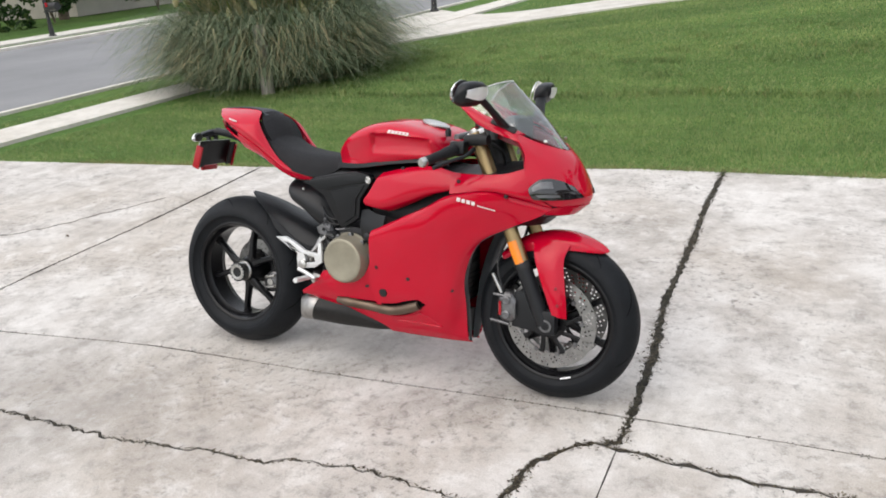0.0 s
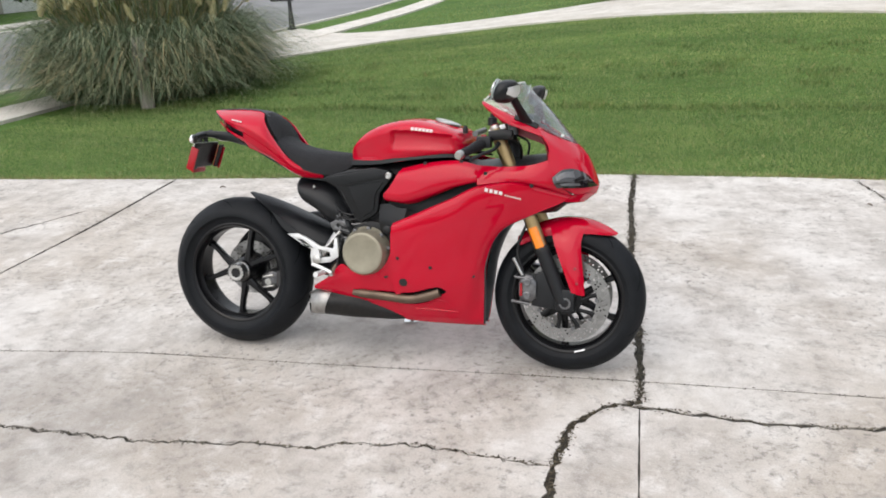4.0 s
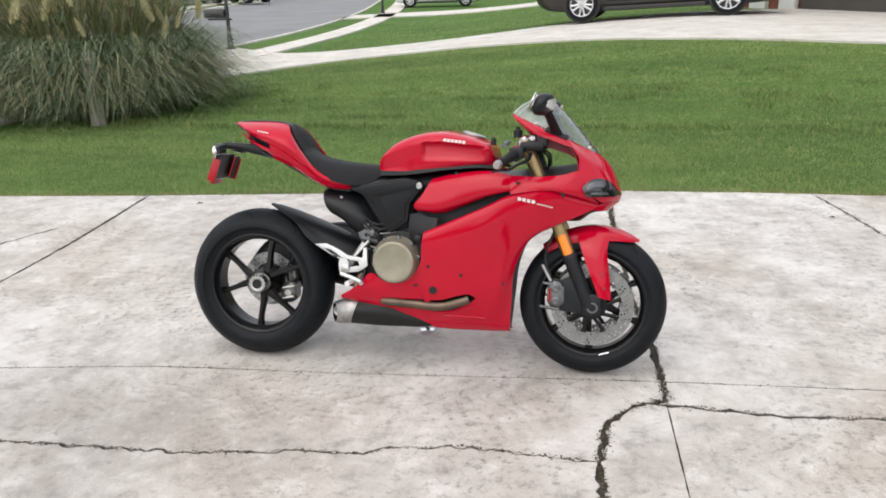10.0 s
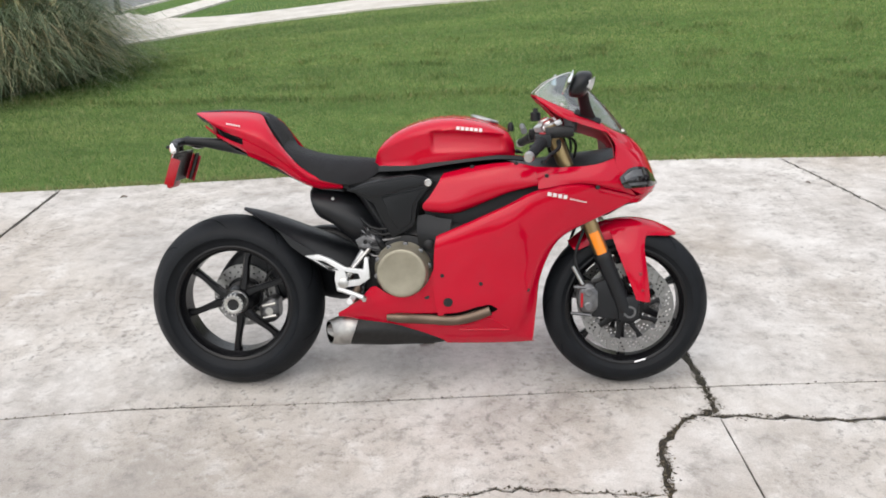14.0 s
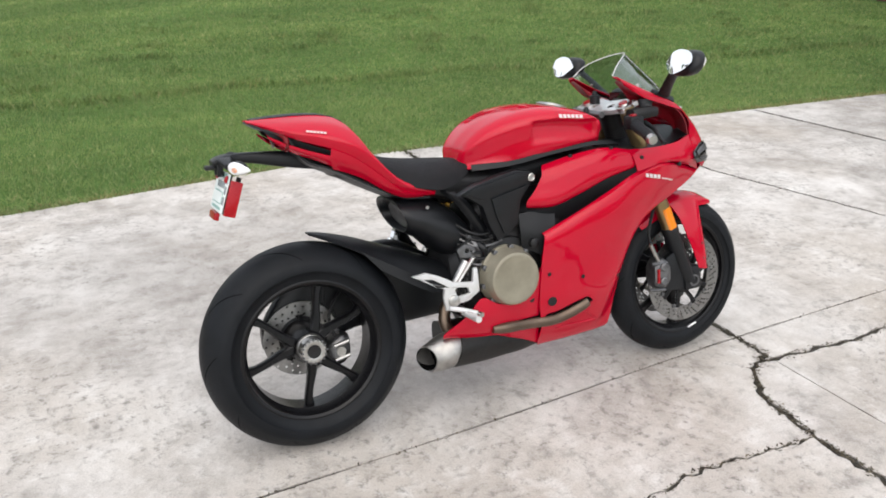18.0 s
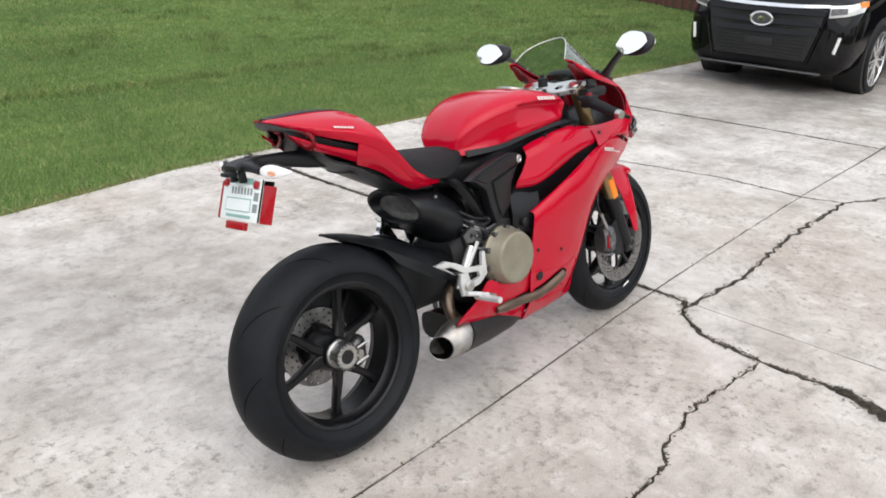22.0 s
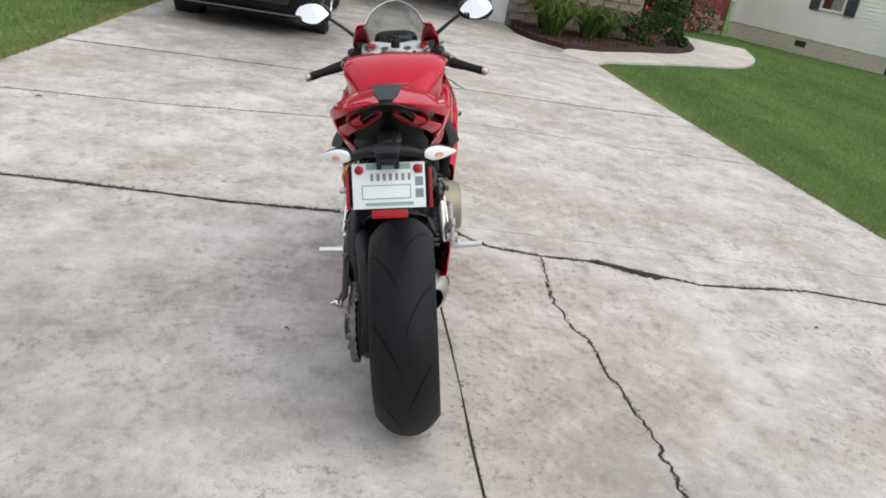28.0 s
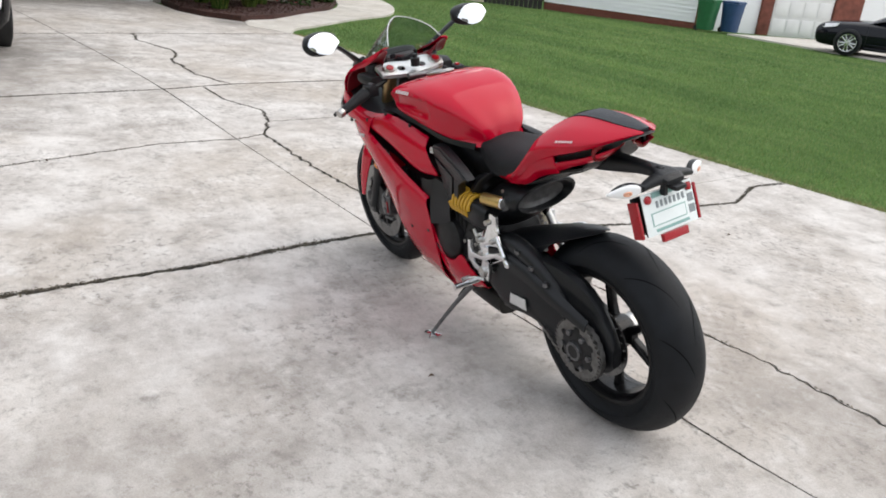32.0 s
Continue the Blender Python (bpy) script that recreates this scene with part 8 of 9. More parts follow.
part("tail_back", patch([
    [(-0.132, -0.026, 1.002), (-0.137, 0, 1.004), (-0.132, 0.026, 1.002)], [(-0.098, -0.060, 0.982), (-0.104, 0, 0.984), (-0.098, 0.060, 0.982)], [(-0.046, -0.100, 0.962), (-0.054, 0, 0.966), (-0.046, 0.100, 0.962)],
    [(-0.018, -0.098, 0.925), (-0.024, 0, 0.922), (-0.018, 0.098, 0.925)], [(0.005, -0.092, 0.886), (0.005, 0, 0.880), (0.005, 0.092, 0.886)], [(0.09, -0.105, 0.850), (0.09, 0, 0.835), (0.09, 0.105, 0.850)], [(0.20, -0.100, 0.790), (0.20, 0, 0.775), (0.20, 0.100, 0.790)], [(0.30, -0.09, 0.742), (0.30, 0, 0.730), (0.30, 0.09, 0.742)], [(0.39, -0.085, 0.730), (0.39, 0, 0.722), (0.39, 0.085, 0.730)]], 22, 26, 0.006), M_PLASTIC, bike, "black tail underside")

# number plate carrier
carrier = part("plate_carrier", loft([(0.10, 0, 0.868, 0.044, 0.026), (0.02, 0, 0.878, 0.034, 0.026), (-0.06, 0, 0.890, 0.026, 0.022), (-0.13, 0, 0.900, 0.022, 0.016), (-0.175, 0, 0.904, 0.024, 0.014), (-0.195, 0, 0.905, 0.034, 0.013), (-0.225, 0, 0.902, 0.036, 0.011), (-0.242, 0, 0.897, 0.030, 0.007)], 24, 24), M_PLASTIC, bike, "slim black number plate carrier")
part("crossbar", loft([(-0.088, 0, 0.889, 0.011, 0.008), (-0.055, 0, 0.897, 0.017, 0.011), (0, 0, 0.902, 0.026, 0.013), (0.055, 0, 0.897, 0.017, 0.011), (0.088, 0, 0.889, 0.011, 0.008)], 18, 22), M_PLASTIC, carrier).matrix_local = pose(-0.208, 0, 0, 0, 0, 90)
part("cover_cap", lathe([(0.908, 0.014), (0.919, 0.012), (0.922, 0.006), (0.922, 0.0)], "z", 16, (-0.185, 0, 0)), M_PLASTIC, carrier)
for sy in (-1, 1):
    part("stay", box_bm(-0.232, -0.214, sy * 0.022 - 0.006, sy * 0.022 + 0.006, 0.858, 0.900, 0.002), M_PLASTIC, carrier)
    # long flat lens pointing outwards, dark shell in front of it
    sig = part("turn_signal", loft([(0.0, 0, 0, 0.007, 0.009), (0.010, 0, 0, 0.011, 0.015), (0.030, 0, 0, 0.014, 0.020), (0.055, 0, 0, 0.013, 0.018), (0.080, 0, 0, 0.009, 0.011), (0.102, 0, 0, 0.003, 0.003)], 20, 22), M_WHITE, carrier, "clear turn signal with a small amber bulb")
    sig.matrix_local = pose(-0.206, sy * 0.090, 0.888, 0, 0, sy * 66) @ pose(0, 0, 0, 0, 4, 0) @ Matrix.Scale(0.88, 4)
    part("bulb", lathe([(0.0, 0.0), (0.003, 0.006), (0.0, 0.0085), (-0.006, 0.009)], "y" , 14), M_AMBER, sig, "small amber bulb").matrix_local = pose(0.042, sy * 0.0135, -0.003) @ Matrix.Diagonal((1.7, sy, 1.0, 1))
    part("housing", loft([(-0.012, 0, 0, 0.008, 0.009), (0.004, -sy * 0.004, 0.001, 0.010, 0.014), (0.030, -sy * 0.007, 0.002, 0.0115, 0.0205), (0.060, -sy * 0.007, 0.002, 0.009, 0.018), (0.085, -sy * 0.006, 0.001, 0.005, 0.010)], 18, 18), M_PLASTIC, sig, "black rear shell")
np_ob = part("number_plate", box_bm(-0.057, 0.057, -0.091, 0.091, -0.0015, 0.0015, 0.0012), M_PLATE, carrier, "white temporary licence plate with grey print shown as bars")
np_ob.matrix_local = pose(-0.226, 0, 0.815, 0, -70, 0)
part("plate_backing", box_bm(-0.056, 0.056, -0.090, 0.090, -0.007, -0.0025, 0.001), M_PLASTIC, np_ob)
part("band", box_bm(0.040, 0.054, -0.055, 0.055, 0.0015, 0.0035), M_PLATE_TEAL, np_ob)
for k in range(7):
    part("print_bar", box_bm(0.012, 0.030, -0.055 + k * 0.0155, -0.055 + k * 0.0155 + 0.0075, 0.0015, 0.0030), M_INK, np_ob)
for k in range(3):
    part("print_bar", box_bm(0.028 - k * 0.03, 0.05 - k * 0.03, -0.086, -0.066, 0.0015, 0.0030), M_INK, np_ob)
part("print_panel", box_bm(-0.034, 0.002, -0.055, 0.068, 0.0015, 0.0026), M_PLATE_TEAL, np_ob)
part("print_panel", box_bm(-0.031, -0.001, -0.052, 0.065, 0.0026, 0.0034), M_PLATE, np_ob)
part("band", box_bm(-0.050, -0.042, -0.06, 0.06, 0.0015, 0.0026), M_PLATE_TEAL, np_ob)
for sy in (-1, 1):
    s = part("red_screw", lathe([(0.0015, 0.011), (0.007, 0.011), (0.010, 0.006), (0.010, 0.0)], "z", 20), M_REDLENS, np_ob, "round red plate screw cap")
    s.matrix_local = pose(0.040, sy * 0.073, 0)
    rf = part("side_reflector", box_bm(-0.05, 0.05, -0.004, 0.004, -0.022, 0.012, 0.002), M_REDLENS, np_ob, "red side reflector")
    rf.matrix_local = pose(-0.008, sy * 0.104, -0.014)
    part("reflector_stay", box_bm(-0.052, 0.052, sy * 0.07, sy * 0.104, -0.028, -0.022, 0.002), M_PLASTIC, np_ob)
part("rear_reflector", box_bm(-0.082, -0.060, -0.045, 0.045, -0.006, 0.008, 0.003), M_REDLENS, np_ob, "red rear reflector")
part("plate_lamp", box_bm(-0.262, -0.232, -0.020, 0.020, 0.878, 0.890, 0.004), M_PLASTIC, carrier)

# ---- frame, engine and black panels ----
def splay(bm):
    """Leans a flat part outwards towards the front and the foot inwards."""
    for v in bm.verts:
        v.co.y += 0.16 * (v.co.x - 0.70) + 0.10 * max(0.0, 0.76 - v.co.z)
    return bm


cover_r, cover_l = pair("frame_cover", splay(plate([(0.427, 0.741), (0.485, 0.763), (0.560, 0.780), (0.644, 0.791), (0.701, 0.781), (0.719, 0.760), (0.702, 0.738), (0.664, 0.690), (0.653, 0.616), (0.620, 0.591), (0.576, 0.571), (0.540, 0.632), (0.515, 0.694), (0.458, 0.731)], -0.170, -0.135, 0.006)), M_PLASTIC, bike, "matt black cast frame cover")
field = splay(plate([(0.546, 0.714), (0.684, 0.740), (0.648, 0.685), (0.640, 0.622), (0.596, 0.594), (0.568, 0.648)], -0.176, -0.166, 0.004))
rim = splay(plate([(0.448, 0.742), (0.490, 0.757), (0.644, 0.783), (0.694, 0.774), (0.690, 0.752), (0.540, 0.722), (0.512, 0.716)], -0.175, -0.166, 0.004))
for sy, cover in ((-1, cover_r), (1, cover_l)):
    for bm in (field, rim):
        b = bm.copy()
        if sy > 0:
            for v in b.verts:
                v.co.y = -v.co.y
            bmesh.ops.reverse_faces(b, faces=b.faces[:])
        part("raised_field", b, M_PLASTIC, cover)
sides("frame_spar", [
    [(0.415, -0.104, 0.742), (0.455, -0.116, 0.705), (0.50, -0.128, 0.640), (0.535, -0.130, 0.580)],
    [(0.430, -0.124, 0.742), (0.472, -0.136, 0.708), (0.516, -0.144, 0.644), (0.550, -0.144, 0.582)],
    [(0.455, -0.122, 0.740), (0.492, -0.132, 0.708), (0.532, -0.138, 0.648), (0.565, -0.138, 0.585)]], M_PLASTIC, bike, "black cast strut below the seat", 20, 8, 0.008, 28)
sides("duct_backing", [[(0.68, -0.105, 0.720), (0.80, -0.105, 0.730), (0.93, -0.112, 0.770), (1.04, -0.140, 0.790), (1.12, -0.195, 0.790)], [(0.69, -0.110, 0.540), (0.80, -0.115, 0.54), (0.93, -0.122, 0.59), (1.04, -0.150, 0.650), (1.12, -0.205, 0.690)]], M_PLASTIC, bike, "black air duct mouth", 18, 6, 0.006)
sides("engine_side_cover", [[(0.66, -0.155, 0.645), (0.70, -0.165, 0.65), (0.735, -0.175, 0.64), (0.78, -0.18, 0.635)], [(0.66, -0.165, 0.58), (0.70, -0.178, 0.575), (0.735, -0.185, 0.57), (0.77, -0.19, 0.58)], [(0.665, -0.155, 0.53), (0.70, -0.168, 0.52), (0.73, -0.175, 0.50), (0.74, -0.18, 0.49)]], M_PLASTIC, bike, "", 14, 10, 0.006)
for sy in (-1, 1):
    part("frame_bolt", lathe([(sy * 0.150, 0.013), (sy * 0.175, 0.013), (sy * 0.177, 0.010), (sy * 0.174, 0.007), (sy * 0.174, 0.0)], "y", 18, (0.702, 0, 0.761)), M_STEEL, bike)
# bodies inside the fairing
part("engine_block", loft([(0.44, 0, 0.44, 0.09, 0.10), (0.50, 0, 0.45, 0.135, 0.15), (0.62, 0, 0.46, 0.145, 0.17), (0.78, 0, 0.48, 0.14, 0.17), (0.95, 0, 0.48, 0.11, 0.15), (1.0, 0, 0.48, 0.09, 0.13)], 28, 18), M_DARK, bike, "dark engine casing inside the fairing")
part("airbox", loft([(0.56, 0, 0.70, 0.10, 0.09), (0.70, 0, 0.72, 0.095, 0.10), (0.90, 0, 0.73, 0.100, 0.10), (1.06, 0, 0.74, 0.12, 0.07), (1.12, 0, 0.74, 0.10, 0.05)], 28, 14), M_PLASTIC, bike)
part("belly_pan", loft([(0.44, 0, 0.225, 0.10, 0.050), (0.55, 0, 0.222, 0.100, 0.045), (0.75, 0, 0.222, 0.085, 0.045), (0.95, 0, 0.225, 0.070, 0.050), (1.05, 0, 0.230, 0.045, 0.045)], 26, 12), M_CARBON, bike)
part("radiator", box_bm(0.99, 1.03, -0.11, 0.11, 0.30, 0.58, 0.01), M_DARK, bike, "black radiator behind the front wheel")
for k in range(14):
    part("radiator_fin", box_bm(1.028, 1.035, -0.10, 0.10, 0.305 + k * 0.019, 0.311 + k * 0.019), M_DARK, bike)
part("subframe", loft([(0.10, 0, 0.85, 0.07, 0.03), (0.25, 0, 0.80, 0.09, 0.035), (0.42, 0, 0.755, 0.10, 0.04), (0.60, 0, 0.74, 0.10, 0.06)], 20, 10), M_DARK, bike)
part("cylinder_head", loft([(0.52, 0, 0.60, 0.09, 0.06), (0.58, 0, 0.64, 0.105, 0.07), (0.66, 0, 0.66, 0.10, 0.06)], 20, 8), M_DARK, bike)

# clutch cover, right
clutch = part("clutch_cover", lathe([(-0.145, 0.10), (-0.160, 0.100), (-0.166, 0.094), (-0.205, 0.088), (-0.216, 0.083), (-0.219, 0.076), (-0.2175, 0.070), (-0.2195, 0.0)], "y", 56, (0.607, 0, 0.455)), M_BRONZE, bike, "bronze-grey round clutch cover")
for k in range(10):
    a = math.tau * k / 10 + 0.2
    part("bolt", lathe([(-0.158, 0.009), (-0.176, 0.009), (-0.177, 0.006)], "y", 8, (0.607 + 0.094 * math.cos(a), 0, 0.455 + 0.094 * math.sin(a))), M_GUN, clutch)
part("crankcase", plate(ring_pts(0.62, 0.46, 0.118, 32), -0.15, -0.10, 0.012), M_DARK, bike)
part("alternator_cover", lathe([(0.13, 0.095), (0.165, 0.09), (0.178, 0.075), (0.18, 0.0)], "y", 40, (0.66, 0, 0.44)), M_DARK, bike, "dark alternator cover")
# fittings behind the clutch
rnd = random.Random(5)
for k in range(9):
    x, z = 0.46 + 0.018 * k, 0.60 - 0.012 * k + rnd.uniform(-0.02, 0.02)
    part("hose", tube([(x, -0.10, z), (x + 0.03, -0.135 - 0.01 * (k % 3), z - 0.03), (x + 0.05, -0.13, z - 0.08)], 0.006 + 0.003 * (k % 3), 8), (M_DARK, M_GUN, M_PLASTIC)[k % 3], bike)

# cable runs, clamps and brackets round the engine
for k in range(6):
    z = 0.585 - 0.02 * k
    part("cable", tube([(0.455, -0.12, z + 0.05), (0.50, -0.148, z + 0.02), (0.55, -0.150, z + 0.015), (0.60, -0.146, z + 0.045 - 0.01 * k)], 0.0045, 8), (M_PLASTIC, M_DARK, M_GUN)[k % 3], bike)
for x, z, r in ((0.485, 0.595, 0.008), (0.525, 0.575, 0.010), (0.565, 0.588, 0.007), (0.50, 0.545, 0.009), (0.545, 0.535, 0.007)):
    cl = part("clamp", lathe([(-0.12, r), (-0.150, r), (-0.153, r * 0.7), (-0.149, r * 0.5), (-0.149, 0.0)], "y", 16, (x, 0, z)), M_GUN, bike)
part("bracket", plate([(0.44, 0.56), (0.47, 0.575), (0.535, 0.545), (0.56, 0.52), (0.545, 0.505), (0.50, 0.525), (0.45, 0.535)], -0.146, -0.138, 0.002, [ring_pts(0.475, 0.552, 0.008, 8), ring_pts(0.53, 0.527, 0.008, 8)]), M_GUN, bike, "grey metal bracket")
part("oil_cap", lathe([(-0.15, 0.017), (-0.185, 0.016), (-0.188, 0.012), (-0.188, 0.0)], "y", 12, (0.70, 0, 0.55)), M_DARK, bike)
for k in range(8):
    part("casing_rib", box_bm(0.452 + 0.004 * k, 0.458 + 0.004 * k, -0.135, -0.10, 0.36 + 0.018 * k, 0.372 + 0.018 * k, 0.002), M_GUN, bike)
for k in range(5):
    part("hose", tube([(0.52 + 0.03 * k, 0.11, 0.66), (0.54 + 0.03 * k, 0.148, 0.60), (0.56 + 0.025 * k, 0.145, 0.52), (0.58 + 0.02 * k, 0.13, 0.44)], 0.0055, 8), (M_PLASTIC, M_DARK)[k % 2], bike)
part("sprocket_cover", plate([(0.46, 0.50), (0.53, 0.51), (0.58, 0.46), (0.57, 0.38), (0.50, 0.35), (0.45, 0.39)], 0.12, 0.152, 0.008), M_PLASTIC, bike, "black front sprocket cover")
for k in range(4):
    a = math.tau * k / 4 + 0.6
    part("bolt", lathe([(0.15, 0.007), (0.157, 0.007), (0.158, 0.004)], "y", 8, (0.515 + 0.05 * math.cos(a), 0, 0.43 + 0.05 * math.sin(a))), M_STEEL, bike)

# wide oval shroud under the seat
def oval(x, z, hx, hz, hy, n=28):
    """A ring across the machine about (x, z): half height along (hx, hz), half width hy."""
    return [(x + hx * math.sin(a), hy * math.copysign(abs(math.cos(a)) ** 0.85, math.cos(a)), z + hz * math.sin(a)) for a in (math.tau * k / n for k in range(n))]


pod = part("rear_shroud", patch([oval(0.318, 0.668, -0.014, 0.042, 0.094), oval(0.294, 0.673, -0.018, 0.050, 0.108), oval(0.287, 0.675, -0.020, 0.055, 0.116), oval(0.296, 0.674, -0.024, 0.061, 0.123), oval(0.335, 0.662, -0.028, 0.074, 0.130), oval(0.400, 0.632, -0.012, 0.090, 0.133), oval(0.460, 0.602, 0.004, 0.082, 0.130), oval(0.520, 0.570, 0.012, 0.045, 0.112)], 48, 36, closed=True), M_PLASTIC, bike, "black exhaust shroud with a wide oval mouth", angle=60)
part("inner_can", patch([oval(0.319, 0.668, -0.014, 0.0415, 0.0935), oval(0.328, 0.665, -0.007, 0.02, 0.05), oval(0.329, 0.665, 0, 0.001, 0.002)], 36, 8, closed=True), M_GUN, pod, "dull metal heat shield inside the mouth")
for sy in (-1, 1):
    part("rivet", lathe([(0, 0.006), (0.005, 0.005)], "y", 8), M_STEEL, pod).matrix_local = pose(0.362, sy * 0.118, 0.703, 0, 0, 0 if sy > 0 else 180)
    # black disc on the uncut shroud paints in a shaded fixing hole
    part("fixing_hole", lathe([(0.0, 0.0), (0.0, 0.011), (-0.006, 0.012)], "y", 16), M_GROOVE, pod).matrix_local = pose(0.478, sy * 0.132, 0.580, 0, 0, 0 if sy > 0 else 180)
    part("rear_set_bracket", plate([(0.44, 0.56), (0.50, 0.60), (0.53, 0.585), (0.49, 0.52), (0.46, 0.50)], sy * 0.128, sy * 0.142, 0.003, [ring_pts(0.490, 0.562, 0.010, 10)]), M_DARK, bike)

# exhaust end on the right, guards
def tilted_ring(c, n, r, count=32, squash=1.0):
    """A ring of radius r about c, square to the level direction n."""
    n = Vector((*n, 0)).normalized()
    s = Vector((-n.y, n.x, 0))
    return [Vector(c) + s * (r * math.cos(a) * squash) + Vector((0, 0, r * math.sin(a))) for a in (math.tau * k / count for k in range(count))]


can = part("exhaust_outlet", patch([tilted_ring(c, n, r) for c, n, r in (
    ((0.500, -0.088, 0.224), (-1, 0.0), 0.042), ((0.455, -0.096, 0.228), (-1, 0.0), 0.051), ((0.420, -0.103, 0.229), (-1, -0.15), 0.057), ((0.385, -0.109, 0.225), (-1, -0.35), 0.057), ((0.352, -0.111, 0.217), (-0.9, -0.45), 0.050), ((0.328, -0.110, 0.213), (-0.84, -0.54), 0.0425), ((0.324, -0.108, 0.2125), (-0.84, -0.54), 0.0405), ((0.327, -0.107, 0.213), (-0.84, -0.54), 0.0385))], 40, 26, closed=True), M_BRUSHED, bike, "brushed steel exhaust outlet", angle=50)
# bore in one even near-black
part("outlet_bore", patch([tilted_ring((0.327, -0.107, 0.213), (-0.84, -0.54), 0.0387), tilted_ring((0.336, -0.101, 0.214), (-0.84, -0.54), 0.037), tilted_ring((0.375, -0.080, 0.216), (-0.84, -0.54), 0.034), tilted_ring((0.376, -0.080, 0.216), (-0.84, -0.54), 0.002)], 32, 10, closed=True), M_GROOVE, can, "black bore of the exhaust outlet")
part("link_pipe", tube([(0.44, -0.085, 0.255), (0.415, -0.075, 0.305), (0.43, -0.06, 0.36), (0.48, -0.05, 0.40)], 0.020, 18, 20), M_TITAN, bike, "heat-tinted pipe above the silencer")
part("silencer_guard", patch([
    [(0.440, -0.138, 0.277), (0.530, -0.136, 0.261), (0.629, -0.120, 0.236), (0.688, -0.108, 0.210), (0.753, -0.086, 0.172)],
    [(0.428, -0.166, 0.233), (0.528, -0.146, 0.222), (0.617, -0.128, 0.208), (0.687, -0.112, 0.191), (0.742, -0.086, 0.170)],
    [(0.408, -0.138, 0.177), (0.530, -0.124, 0.170), (0.618, -0.110, 0.168), (0.687, -0.098, 0.166), (0.735, -0.080, 0.166)],
    [(0.430, -0.070, 0.170), (0.540, -0.060, 0.167), (0.630, -0.060, 0.165), (0.700, -0.055, 0.163), (0.745, -0.050, 0.163)]], 22, 18, 0.004), M_CARBON, bike, "dark silencer guard")


def flank(obs, x, z):
    """How far out the panels lie at (x, z)."""
    near = sorted((((v.co.x - x) ** 2 + (v.co.z - z) ** 2, abs(v.co.y)) for ob in obs for v in ob.data.vertices))[:4]
    return max(y for d, y in near)


def on_flank(points, lift):
    return [(x, -flank((main_r, low_r), x, z) - lift, z) for x, z in points]


PIPE = [(0.545, 0.283), (0.60, 0.281), (0.66, 0.276), (0.71, 0.272), (0.76, 0.270), (0.80, 0.272), (0.83, 0.279), (0.86, 0.289), (0.885, 0.298), (0.91, 0.308)]
part("header_pipe", tube(on_flank(PIPE, 0.001), 0.0195, 16, 40, taper=[0.7, 1, 1, 1, 1, 1, 1, 1, 1, 0.9]), M_TITAN, bike, "heat-tinted exhaust pipe")
# black strip lying on the panels paints in the shade of the pipe's recess
part("pipe_slot", patch([on_flank([(x, z + h) for (x, z), h in zip(PIPE, (0.006, 0.012, 0.019, 0.022, 0.025, 0.027, 0.029, 0.029, 0.026, 0.020))] + [(0.932, 0.314)], 0.0015), on_flank([(x, z) for x, z in PIPE] + [(0.935, 0.311)], 0.0015), on_flank([(x, z - h) for (x, z), h in zip(PIPE, (0.006, 0.012, 0.019, 0.022, 0.023, 0.024, 0.026, 0.026, 0.022, 0.014))] + [(0.933, 0.308)], 0.0015)], 40, 9, 0.002), M_GROOVE, bike, "black strip painting in the shaded slot round the exhaust pipe")
part("slot_lip", tube(on_flank([(0.78, 0.244), (0.83, 0.248), (0.87, 0.258), (0.905, 0.272), (0.945, 0.247), (0.981, 0.222), (0.93, 0.224), (0.87, 0.226), (0.80, 0.226)], -0.001), 0.0042, 8, 60), M_RED, main_r)

y = flank((main_r,), 0.763, 0.341)
# dark discs set proud of the panels paint in the shaded holes
part("fairing_hole", lathe([(-y - 0.002, 0.0), (-y - 0.002, 0.0165), (-y + 0.02, 0.0175)], "y", 16, (0.763, 0, 0.341)), M_DARK, bike)
part("fairing_hole", lathe([(-0.171, 0.0), (-0.171, 0.010), (-0.15, 0.011)], "y", 16, (0.688, 0, 0.361)), M_DARK, bike)
for sy, panel in ((-1, main_r), (1, main_l)):
    for x, z in ((0.878, 0.409), (1.042, 0.379), (0.745, 0.44)):
        y = flank((panel,), x, z)
        part("fairing_bolt", lathe([(sy * (y - 0.012), 0.008), (sy * (y + 0.0005), 0.007), (sy * (y + 0.001), 0.004)], "y", 10, (x, 0, z)), M_DARK, bike)
    for x, z, y in ((1.10, 0.783, 0.2185), (1.27, 0.742, 0.2065), (0.852, 0.812, 0.1715), (1.0, 0.822, 0.1885)):
        part("fairing_bolt", lathe([(sy * (y - 0.004), 0.008), (sy * (y + 0.0015), 0.007), (sy * (y + 0.002), 0.004)], "y", 10, (x, 0, z)), M_DARK, bike)

